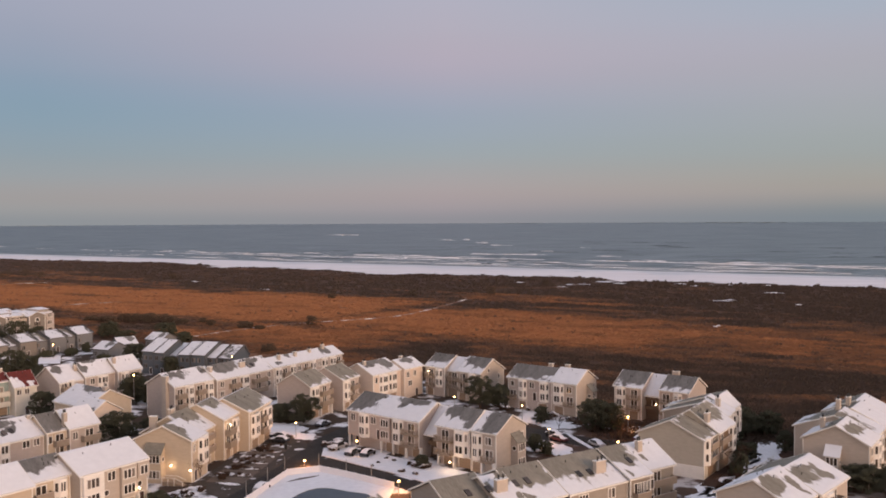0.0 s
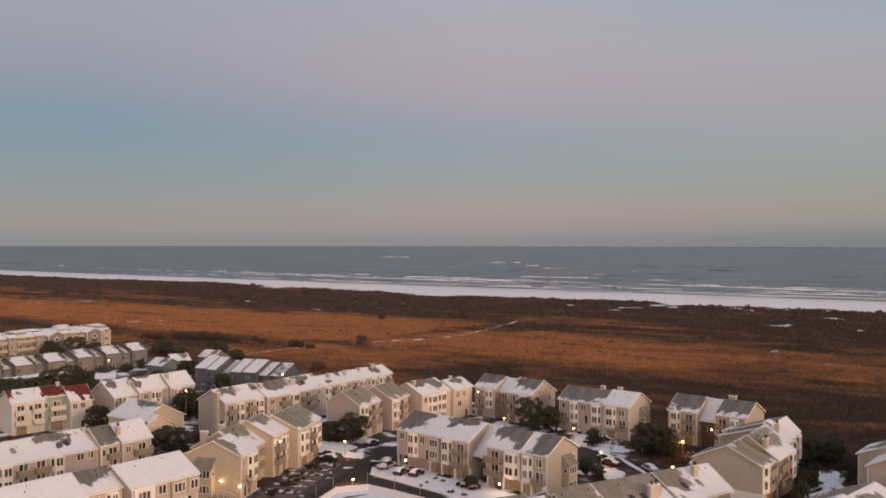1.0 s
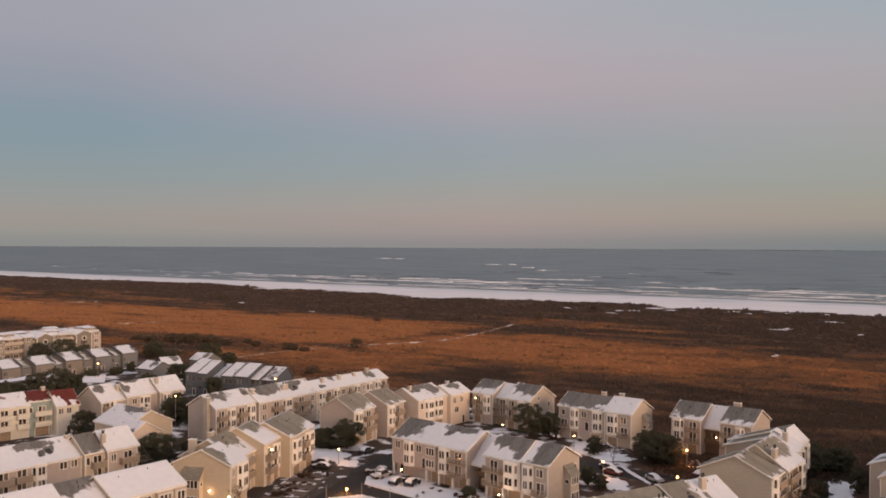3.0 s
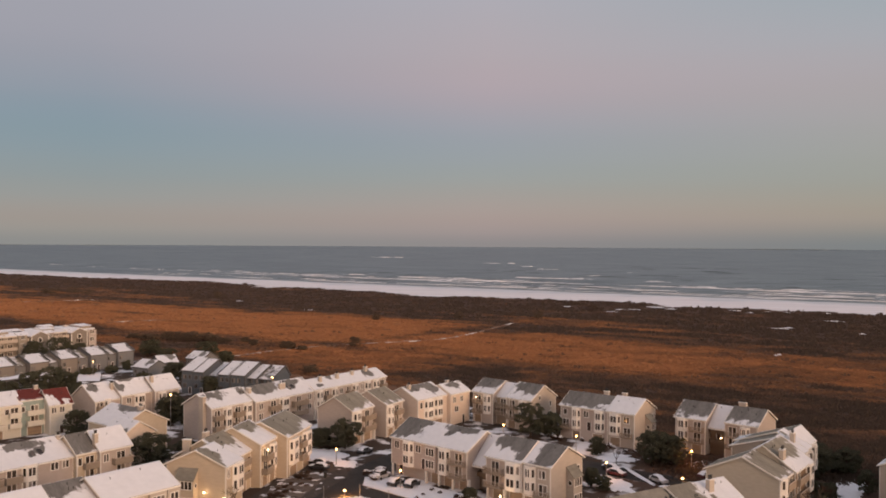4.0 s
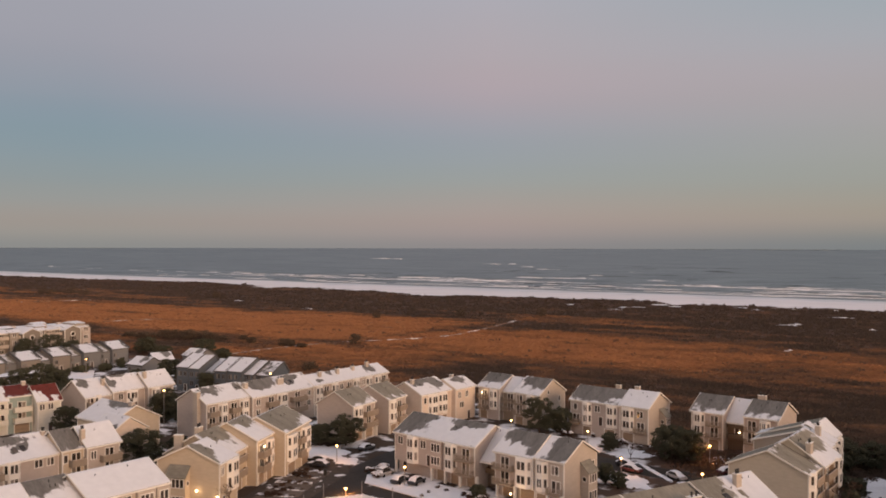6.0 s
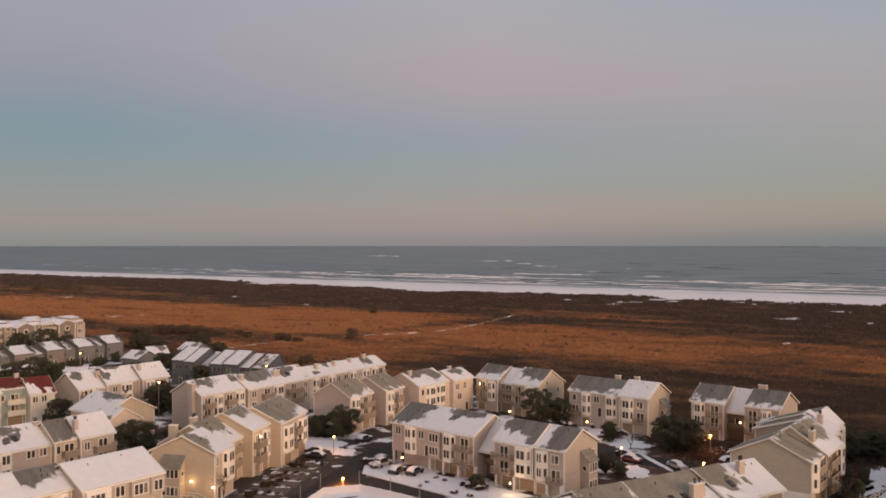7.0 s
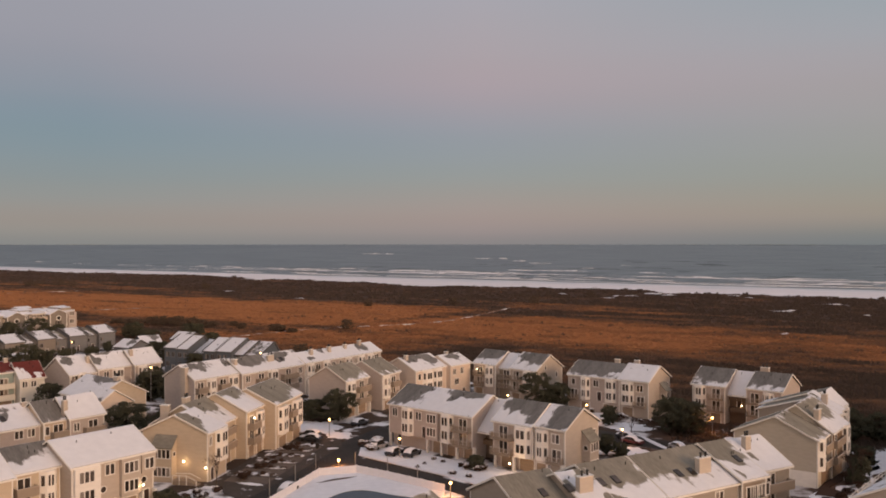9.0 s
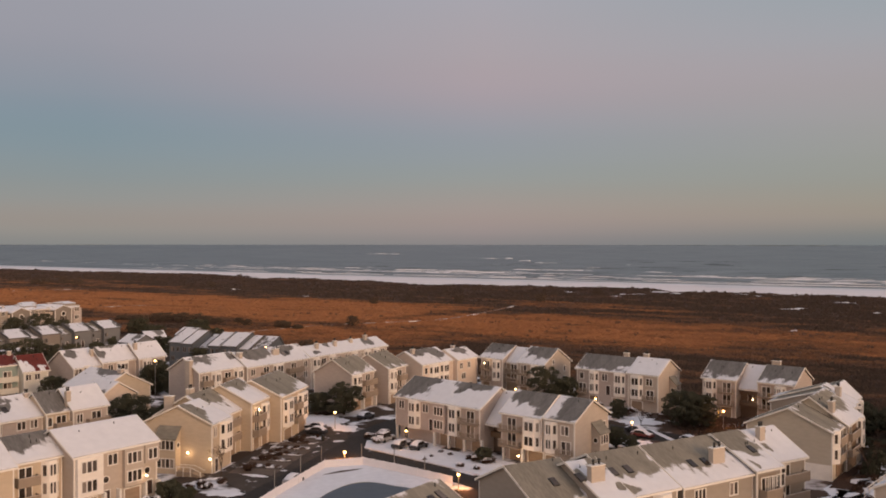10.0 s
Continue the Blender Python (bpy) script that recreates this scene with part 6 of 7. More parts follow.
# ---- pool ----
def pool_area():
    poly = [(-38.6, 141), (-35.6, 155.5), (-31.3, 172.3), (-25.2, 174.6), (-19.4, 170.8), (-9.5, 163.3), (-11, 150), (-20, 136)]
    slab("pool_deck", poly, 0.16, M_SNOWG, "snow-covered pool deck", "deck", h=0.2)
    # still dark cover of a rounded pool
    cx, cy = -21.5, 153.0
    n = 40
    ring, edge = [], []
    for i in range(n):
        a = 2 * math.pi * i / n
        r = 1.0 + 0.10 * math.cos(2 * a + 0.5)
        ca, sa = math.cos(a), math.sin(a)
        e = (abs(ca) ** 4 + abs(sa) ** 4) ** -0.25
        px, py = 8.0 * ca * e * 0.88 * r, 11.5 * sa * e * 0.88 * r
        q = radians(-20)
        ring.append((cx + px * math.cos(q) - py * math.sin(q), cy + px * math.sin(q) + py * math.cos(q)))
    bm = bmesh.new()
    prism(bm, ring, 0.05, 0.19)
    root = tagged(part("pool", bm, M_COVER), "closed swimming pool under a dark cover", "pool")
    vs = [(x, y, 0.165) for x, y in ring] + [(cx + (x - cx) * 1.05, cy + (y - cy) * 1.05, 0.165) for x, y in ring]
    vs += [(x, y, 0.27) for x, y, _ in vs]
    fs = []
    for i in range(n):
        j = (i + 1) % n
        fs += [(2 * n + i, 2 * n + j, 3 * n + j, 3 * n + i), (n + i, n + j, 3 * n + j, 3 * n + i), (i, j, 2 * n + j, 2 * n + i)]
    data_part("coping", vs, fs, M_SNOWG, root)
    # vinyl fence along the street side
    fence = tagged(new("pool_fence"), "white vinyl privacy fence round the pool deck", "fence")
    line = poly[0:6]
    for (ax, ay), (bx, by) in zip(line, line[1:]):
        d = math.hypot(bx - ax, by - ay)
        k = max(1, round(d / 2.4))
        ang = math.degrees(math.atan2(by - ay, bx - ax))
        for i in range(k):
            t = i / k
            p = part("fence_panel", boxes((0.08, d / k - 0.08, -0.03, 0.03, -0.02, 1.15), (0.0, d / k, -0.05, 0.05, 1.15, 1.24), (0.0, 0.08, -0.03, 0.03, 0.0, 1.15), (d / k - 0.08, d / k, -0.03, 0.03, 0.0, 1.15)), M_FENCE, fence)
            p.matrix_basis = pose(ax + (bx - ax) * t, ay + (by - ay) * t, 0.16, 0, 0, ang)
            q = part("post", boxes((-0.08, 0.08, -0.08, 0.08, 0, 1.35)), M_FENCE, fence)
            q.matrix_basis = pose(ax + (bx - ax) * t, ay + (by - ay) * t, 0.16, 0, 0, ang)


pool_area()


# ---- street lamps, cars, trees ----
def street_lamp(x, y, h=3.6, power=60.0, lit=True):
    root = tagged(new("street_lamp"), "lit amber street lamp on a slim pole" if lit else "slim grey unlit fence pole", "street lamp", "street lamps")
    root.location = (x, y, 0)
    bm = bmesh.new()
    bmesh.ops.create_cone(bm, cap_ends=True, segments=8, radius1=0.09, radius2=0.06, depth=h, matrix=Matrix.Translation((0, 0, h / 2)))
    part("pole", bm, M_POLE, root)
    if lit:
        bm = bmesh.new()
        bmesh.ops.create_icosphere(bm, subdivisions=2, radius=0.23, matrix=Matrix.Translation((0, 0, h + 0.22)))
        part("globe", bm, M_LAMP, root)
        bm = bmesh.new()
        bmesh.ops.create_cone(bm, cap_ends=True, segments=8, radius1=0.3, radius2=0.08, depth=0.16, matrix=Matrix.Translation((0, 0, h + 0.52)))
        part("cap", bm, M_DARK, root)
        li = new("lamp_light", bpy.data.lights.new("lamp_light", "POINT"))
        li.data.energy, li.data.color, li.data.shadow_soft_size = power, (1.0, 0.40, 0.11), 0.25
        li.location = (x, y, h - 0.15)


for x, y, h, pw in ((-18.8, 185.9, 3.3, 60), (-34.8, 202.7, 3.3, 300), (-29.0, 178.9, 1.0, 1500), (-8.5, 160.2, 2.3, 900), (2.8, 229.5, 3.8, 250), (19.8, 218.1, 3.8, 250), (23.8, 195.2, 3.4, 350), (43.9, 205.6, 3.7, 1100), (37.5, 185.6, 2.9, 350),
                    (-84.0, 234.1, 9.2, 200), (-67.0, 273.9, 7.8, 200), (-145.9, 323.0, 4.9, 200), (-112.1, 232.3, 2.8, 200), (-125.5, 236.0, 2.8, 120)):
    street_lamp(x, y, h, pw)
for x, y in ((-32.2, 174.0), (-25.6, 176.0), (-19.6, 172.2), (-14.2, 168.0), (-36.4, 158.0), (-34.2, 166.5)):
    street_lamp(x, y, 3.4, lit=False)


def wall_lamp(x, y, z, power=60.0):
    root = tagged(new("wall_lamp"), "bright warm lamp beside an entrance", "wall lamp", "wall lamps")
    root.location = (x, y, z)
    bm = bmesh.new()
    bmesh.ops.create_icosphere(bm, subdivisions=2, radius=0.17)
    part("globe", bm, M_LAMP_WHITE, root)
    part("bracket", boxes((-0.05, 0.05, 0.1, 0.5, 0.1, 0.18)), M_DARK, root)
    li = new("lamp_light", bpy.data.lights.new("lamp_light", "POINT"))
    li.data.energy, li.data.color, li.data.shadow_soft_size = power, (1.0, 0.62, 0.32), 0.25
    li.location = (x, y - 0.35, z - 0.1)


def leaf_cloud(rnd, blobs, count, size, flat=0.8):
    """Many small leaf-sized faces through a set of rounded masses."""
    vs, fs = [], []
    tot = sum(b[3] ** 2 for b in blobs)
    for bx, by, bz, br in blobs:
        for _ in range(int(count * br * br / tot)):
            d = Vector((rnd.gauss(0, 1), rnd.gauss(0, 1), rnd.gauss(0, 1))).normalized()
            r = br * rnd.uniform(0.45, 1.0) ** 0.7 * (1.0 + 0.25 * rnd.random() ** 4)
            c = Vector((bx, by, bz)) + Vector((d.x * r, d.y * r, d.z * r * flat))
            u = Vector((rnd.gauss(0, 1), rnd.gauss(0, 1), rnd.gauss(0, 1))).normalized()
            w = u.cross(d)
            s = size * rnd.uniform(0.6, 1.4)
            b = len(vs)
            tip = c + d * s * 0.9
            vs.extend((tuple(c - u * s), tuple(c + w * s * 0.7), tuple(tip + u * s * 0.6), tuple(c - w * s * 0.7)))
            fs.append((b, b + 1, b + 2, b + 3))
    return vs, fs


def evergreen(x, y, h, r, seed, label="dark spreading evergreen tree with a rounded crown", leaves=0, size=0.0, mat=None):
    leaves, size = leaves or (int(4000 + 1000 * r * r) if y < 235 else 5200), size or (0.115 if y < 235 else 0.25)
    rnd = random.Random(seed)
    root = tagged(new("pine_tree"), label, "tree", "evergreens")
    root.location = (x, y, 0)
    bm = bmesh.new()
    bmesh.ops.create_cone(bm, cap_ends=True, segments=8, radius1=0.28, radius2=0.1, depth=h * 0.75, matrix=Matrix.Translation((0, 0, h * 0.375)))
    for i in range(6):
        a = i * 1.1 + seed
        p0 = Vector((0, 0, h * (0.2 + 0.08 * i)))
        d = Vector((math.cos(a), math.sin(a), 0.55)).normalized()
        ln = r * 0.75
        m = Matrix.Translation(p0 + d * ln / 2) @ d.to_track_quat("Z", "Y").to_matrix().to_4x4()
        bmesh.ops.create_cone(bm, cap_ends=True, segments=5, radius1=0.1, radius2=0.03, depth=ln, matrix=m)
    part("trunk", bm, M_BARK, root)
    blobs = []
    for i in range(150):
        a = rnd.random() * 2 * math.pi
        k = math.sqrt(rnd.random())
        zz = rnd.uniform(0.12, 0.86)
        rr = r * math.sqrt(max(0.08, 1 - ((zz - 0.46) / 0.50) ** 2)) * (0.9 + 0.25 * fbm(math.cos(a) * 1.4 + seed, math.sin(a) * 1.4, zz * 2.0))
        blobs.append((k * rr * math.cos(a), k * rr * math.sin(a), h * zz, r * rnd.uniform(0.09, 0.19)))
    vs, fs = leaf_cloud(rnd, blobs, leaves, size, 0.55)
    data_part("crown", vs, fs, mat or M_NEEDLE, root, "dense dark foliage")
    return root


def bare_bush(x, y, h, r, seed, snowy=True):
    rnd = random.Random(seed)
    root = tagged(new("bush"), "bare brown garden bush dusted with snow" if snowy else "bare brown garden bush without snow", "bush", "garden bushes")
    root.location = (x, y, 0)
    vs, fs = leaf_cloud(rnd, [(rnd.uniform(-0.4, 0.4) * r, rnd.uniform(-0.4, 0.4) * r, h * rnd.uniform(0.25, 0.6), r * rnd.uniform(0.25, 0.6)) for _ in range(7)], 420 if h < 2 else 1400, 0.11 if h < 2 else 0.09, 0.7)
    data_part("crown", vs, fs, M_TWIG, root)
    if not snowy:
        return
    vs, fs = [(0.0, 0.0, h * 0.92)], []
    n = 14
    for ring, dz in ((0.32, 0.86), (0.62, 0.62)):
        for i in range(n):
            t = 2 * math.pi * i / n
            w = r * ring * (1 + 0.9 * fbm(math.cos(t) * 2.3 + seed * 1.7, math.sin(t) * 2.3, ring))
            vs.append((w * math.cos(t), w * math.sin(t), h * dz))
    fs = [(0, 1 + i, 1 + (i + 1) % n) for i in range(n)] + [(1 + i, 1 + n + i, 1 + n + (i + 1) % n, 1 + (i + 1) % n) for i in range(n) if (i + seed) % 3]
    data_part("snow", vs, fs, M_SNOW, root)


for i, (x, y, h, r) in enumerate(((-35.4, 218.0, 7.8, 4.3), (-41.6, 218.4, 5.4, 3.6), (9.8, 234.0, 9.8, 4.5), (15.0, 235.0, 6.6, 3.4), (36.8, 209.0, 8.2, 5.0), (40.4, 207.6, 7.4, 3.3), (24.5, 216.5, 4.6, 2.2), (20.0, 190.0, 4.2, 1.9), (22.0, 186.5, 3.4, 1.7), (-4.6, 177.6, 3.0, 1.5),
                                  (-73.2, 193.2, 9.2, 5.0), (-67.0, 199.0, 6.5, 3.6), (-87.5, 243.4, 8.2, 4.3), (-82.2, 241.4, 7.0, 3.2), (-104.0, 223.6, 8.0, 3.8), (-163.0, 276.0, 6.0, 4.4), (-157.0, 276.0, 6.2, 4.4), (-151.0, 275.0, 6.0, 4.2), (-144.5, 278.0, 9.4, 4.6), (-139.5, 281.5, 10.4, 5.2), (-135.5, 283.0, 8.4, 4.2), (-178.0, 342.0, 12.0, 5.4), (-170.5, 345.0, 13.0, 5.8), (-164.5, 349.0, 10.0, 4.6), (-89.8, 250.0, 8.4, 3.6), (-87.6, 248.0, 7.0, 2.6), (-101.0, 279.0, 5.0, 3.0), (-88.5, 281.5, 7.4, 2.4), (-81.0, 279.5, 4.2, 2.6),
                                  (-147.6, 381.0, 7.5, 5.5), (-131.0, 356.0, 7.0, 4.6), (-121.0, 377.0, 7.5, 5.6), (-108.8, 363.0, 5.0, 3.4), (-170.0, 322.0, 9.0, 5.5), (-178.0, 316.0, 8.0, 5.0), (71.0, 203.5, 7.0, 4.6), (77.0, 204.5, 6.0, 3.6), (66.5, 199.0, 5.0, 3.0), (74.5, 188.0, 5.4, 2.0), (77.5, 159.5, 6.0, 4.2), (83.0, 157.5, 6.4, 4.6), (57.8, 171.0, 3.0, 1.5), (-91.5, 288.0, 6.6, 2.6), (-76.5, 283.0, 4.2, 2.4), (-112.0, 313.0, 7.5, 4.0), (-119.0, 303.0, 5.0, 3.0), (-94.0, 258.0, 8.0, 4.2), (-128, 198, 5.0, 4.0), (-150, 262, 6.0, 4.5), (-142, 258, 5.5, 4.2), (-135, 262, 6.5, 4.6), (-127, 258, 5.5, 4.0), (-120, 257, 7.5, 4.8), (-63, 212, 4.0, 2.4))):
    evergreen(x, y, h, r, 100 + i)


rt = random.Random(41)
for i in range(4):
    u, w = 44 + i * 7.4 + rt.uniform(-3, 3), rt.uniform(5.0, 10.0)
    hx, hy = -176.6 + u * math.cos(radians(59.5)) + w * math.sin(radians(59.5)), 292.4 + u * math.sin(radians(59.5)) - w * math.cos(radians(59.5))
    evergreen(hx, hy, rt.choice((1.8, 2.4, 2.6, 3.4, 4.2)), rt.uniform(1.6, 3.2), 700 + i, "dark evergreen before the stepped terrace", 3200, 0.28)


def car(x, y, a, mat, seed, suv=False):
    """A parked car under snow: lofted body, dark glass, wheels, snow on bonnet and roof."""
    root = tagged(new("car"), "parked car with snow on its roof and bonnet", "car", "parked cars")
    root.matrix_basis = pose(x, y, 0.03, 0, 0, a)
    top = 1.75 if suv else 1.42
    prof = [(-2.2, 0.35), (2.2, 0.35), (2.25, 0.72), (1.9, 0.85), (-2.1, 0.95), (-2.25, 0.7)]
    bm = bmesh.new()
    lo = [bm.verts.new((px, -0.88, pz)) for px, pz in prof]
    hi = [bm.verts.new((px, 0.88, pz)) for px, pz in prof]
    bm.faces.new(lo)
    bm.faces.new(hi[::-1])
    for i in range(6):
        bm.faces.new((lo[i], hi[i], hi[(i + 1) % 6], lo[(i + 1) % 6]))
    bmesh.ops.recalc_face_normals(bm, faces=bm.faces)
    bmesh.ops.bevel(bm, geom=list(bm.edges), offset=0.08, segments=2, affect="EDGES")
    part("body", bm, mat, root)
    cab = [(-1.7, 0.9), (1.1, 0.88), (0.45, top), (-1.3 if not suv else -1.6, top)]
    bm = bmesh.new()
    lo = [bm.verts.new((px, -(0.82 if pz < 1 else 0.66), pz)) for px, pz in cab]
    hi = [bm.verts.new((px, (0.82 if pz < 1 else 0.66), pz)) for px, pz in cab]
    bm.faces.new(lo)
    bm.faces.new(hi[::-1])
    for i in range(4):
        bm.faces.new((lo[i], hi[i], hi[(i + 1) % 4], lo[(i + 1) % 4]))
    bmesh.ops.recalc_face_normals(bm, faces=bm.faces)
    bmesh.ops.bevel(bm, geom=list(bm.edges), offset=0.06, segments=2, affect="EDGES")
    part("cabin", bm, M_CARGLASS, root, "dark glazed cabin")
    line = [(-2.15, 1.0), (-1.75, 1.06), (-1.5 if suv else -1.2, top + 0.08), (-0.4, top + 0.13), (0.4, top + 0.08), (1.1, 1.0), (2.05, 0.93)]
    vs, fs = [], []
    for k, (px, pz) in enumerate(line):
        w = 0.74 if pz > 1.2 else 0.90
        for q, (wy, dz) in enumerate(((-0.92, -0.10), (-0.7, 0.03), (0.7, 0.03), (0.92, -0.10))):
            vs.append((px, wy * w, pz + dz))
        if k:
            fs += [((k - 1) * 4 + q, (k - 1) * 4 + q + 1, k * 4 + q + 1, k * 4 + q) for q in range(3)]
    data_part("snow", vs, fs, M_SNOW, root, "blanket of snow", smooth=True)
    for wx in (-1.4, 1.4):
        for wy in (-0.85, 0.85):
            bm = bmesh.new()
            bmesh.ops.create_cone(bm, cap_ends=True, segments=14, radius1=0.33, radius2=0.33, depth=0.22, matrix=Matrix.Translation((wx, wy, 0.33)) @ Matrix.Rotation(math.pi / 2, 4, "X"))
            part("wheel", bm, M_RUBBER, root)


rng_bed = random.Random(77)


def at_unit(x0, y0, a, u, w):
    ca, sa = math.cos(radians(a)), math.sin(radians(a))
    return x0 + u * ca - w * sa, y0 + u * sa + w * ca


for u in (5.8, 10.4, 14.8, 19.2, 23.6, 28.0):
    bx, by = at_unit(-47.6, 168.2, 80.5, u, -0.5)
    pts = [at_unit(bx, by, 80.5, du, dw) for du, dw in ((-0.8, 0), (-0.8, -6.5), (-0.2, -7.6), (0.7, -7.2), (0.8, 0))]
    slab("planting_bed", pts, 0.16, M_BED, "mulched planting bed patched with snow", "planting bed", kind="", h=0.18)
    for w in (-2.2, -5.2):
        gx, gy = at_unit(bx, by, 80.5, rng_bed.uniform(-0.3, 0.3), w + rng_bed.uniform(-0.8, 0.8))
        bare_bush(gx, gy, rng_bed.uniform(0.5, 1.0), rng_bed.uniform(0.4, 0.7), int(900 + u * 10 + w), False)
for u in (2.4, 7.2, 12.0, 16.6, 21.2, 25.6):
    pts = [at_unit(-47.6, 168.2, 80.5, u + du, dw) for du, dw in ((-1.9, -0.8), (-1.9, -8.6), (1.9, -8.6), (1.9, -0.8))]
    slab("driveway", pts, 0.06, M_DRIVE, "stained concrete garage drive", "driveway", h=0.06)
slab("parking_lot", [(-49.0, 166.5), (-40.5, 157.5), (-36.0, 173.0), (-30.8, 194.0), (-32.5, 202.5), (-43.0, 203.5), (-45.0, 190.0)], 0.035, M_PARKING, "worn brown asphalt parking lot", "parking lot", h=0.06)
# snowy forecourt of the central terrace, with its cars and bushes
slab("forecourt", [(-26.6, 187.2), (-7.0, 171.0), (2.5, 160.0), (12.0, 168.5), (-5.0, 181.5), (-22.5, 194.6), (-27.0, 193.0)], 0.10, M_SNOWG, "snow-covered forecourt and drives", "pavement", h=0.14)
strip("kerb", curve_pts([(-26.6, 187.1), (-17.0, 179.2), (-7.1, 170.9), (2.4, 159.8)]), 0.22, 0.17, M_SNOWG, "snow-covered kerb of the forecourt", "kerb", thick=0.2)
for i, (u, w, turn, k, suv) in enumerate(((0.6, -2.4, 98, 1, True), (6.4, -4.1, 100, 0, False), (9.5, -2.7, 102, 0, False))):
    x, y = at_unit(-22.4, 195.0, -38, u, w)
    car(x, y, -38 + turn, M_CARS[k], i, suv)
for i, (x, y, a, k) in enumerate(((-37.9, 198.6, 165, 0), (-38.8, 202.6, 165, 0), (-34.6, 163.2, 75, 1), (26.0, 202.6, -40, 0), (26.4, 198.4, -40, 2), (34.4, 193.5, -60, 1), (45.5, 198.0, 30, 2), (-30.0, 214.0, 60, 0))):
    car(x, y, a, M_CARS[k], 20 + i)
rb = random.Random(3)
for i in range(70):
    zone = i % 5
    if zone == 0:
        x, y = at_unit(-22.4, 195.0, -38, rb.uniform(-4.5, 2.5) if i % 10 else rb.uniform(20, 26), rb.uniform(-5.0, -1.4))
    elif zone == 1:
        x, y = at_unit(-49.0, 167.0, 76, rb.uniform(-6, 28), rb.uniform(-4.5, -2.0))
    elif zone == 2:
        x, y = at_unit(17.0, 235.5, -38, rb.uniform(-4, 24), rb.uniform(-5.0, -1.6))
    elif zone == 3:
        x, y = at_unit(-61.3, 144.0, 57, rb.uniform(2, 24), rb.uniform(-4.0, -1.6))
    else:
        x, y = at_unit(51.5, 166.9, 60, rb.uniform(-4, 30), rb.uniform(-3.4, -1.6))
    bare_bush(x, y, rb.uniform(0.7, 1.6), rb.uniform(0.6, 1.2), 500 + i, zone not in (1, 4) and i % 3 > 0)
for x, y, z, pw in ((-53.4, 168.4, 3.3, 34), (-49.3, 167.3, 2.6, 70), (-54.2, 153.0, 3.7, 26), (1.2, 174.4, 2.0, 160), (-45.8, 185.3, 7.3, 24), (-4.4, 251.2, 7.1, 40), (53.6, 218.2, 4.1, 14)):
    wall_lamp(x, y, z, pw)
for i, (x, y, h, r) in enumerate(((-8.7, 174.5, 0.9, 1.0), (-5.8, 172.6, 0.8, 0.9), (-3.6, 177.6, 0.9, 1.3), (-15.0, 178.6, 0.4, 0.5), (-13.7, 181.1, 0.4, 0.5), (-12.3, 184.5, 0.5, 0.6), (-23.9, 195.3, 2.0, 2.0), (-25.3, 194.0, 1.5, 1.4), (-10.6, 182.4, 0.4, 0.5))):
    bare_bush(x, y, h, r, 1200 + i)


def stoop(x, y, a):
    """Timber entry steps with pale rails."""
    root = tagged(new("entry_steps"), "pale timber entry steps with sloping handrails", "steps")
    root.matrix_basis = pose(x, y, 0, 0, 0, a)
    part("landing", boxes((0, 2.6, 0, 1.5, 0.0, 0.75)), M_RAIL, root)
    for i in range(6):
        part("step", boxes((2.6 + i * 0.3, 2.9 + i * 0.3, 0.1, 1.4, 0, 0.64 - i * 0.11)), M_RAIL, root)
    for yy in (0.0, 1.42):
        bm = bmesh.new()
        lo = [bm.verts.new((px, yy, pz)) for px, pz in ((0, 1.5), (2.6, 1.5), (4.4, 0.75), (4.4, 0.87), (2.6, 1.63), (0, 1.63))]
        hi = [bm.verts.new((v.co.x, yy + 0.08, v.co.z)) for v in lo]
        bm.faces.new(lo[::-1])
        bm.faces.new(hi)
        for i in range(6):
            bm.faces.new((lo[i], lo[(i + 1) % 6], hi[(i + 1) % 6], hi[i]))
        bmesh.ops.recalc_face_normals(bm, faces=bm.faces)
        part("handrail", bm, M_TRIM, root)
    for px, top in ((0.05, 1.5), (1.3, 1.5), (2.55, 1.5), (4.3, 0.75)):
        part("post", boxes((px - 0.06, px + 0.06, -0.02, 0.1, 0, top)), M_TRIM, root)


stoop(-54.6, 166.2, -9)


def snow_patch(x, y, a, b, turn, seed):
    """A thin ragged sheet of snow left lying on the ground."""
    n, rings = 40, 4
    q = radians(turn)
    vs, fs = [(x, y, 0.16)], []
    for k in range(1, rings + 1):
        for i in range(n):
            t = 2 * math.pi * i / n
            w = 1 + 0.42 * fbm(math.cos(t) * 1.6 + seed, math.sin(t) * 1.6, 2.0) + 0.22 * fbm(math.cos(t) * 6 + seed, math.sin(t) * 6, 5.0)
            ex, ey = a * w * k / rings * math.cos(t), b * w * k / rings * math.sin(t)
            vs.append((x + ex * math.cos(q) - ey * math.sin(q), y + ex * math.sin(q) + ey * math.cos(q), 0.15 if k < rings else 0.0))
    fs += [(0, 1 + i, 1 + (i + 1) % n) for i in range(n)]
    for k in range(rings - 1):
        for i in range(n):
            j = (i + 1) % n
            fs.append((1 + k * n + i, 1 + k * n + n + i, 1 + k * n + n + j, 1 + k * n + j))
    tagged(data_part("snow_patch", vs, fs, M_SNOWG, smooth=True), "thin patch of old snow on the ground", "snow patch", "town snow patches")


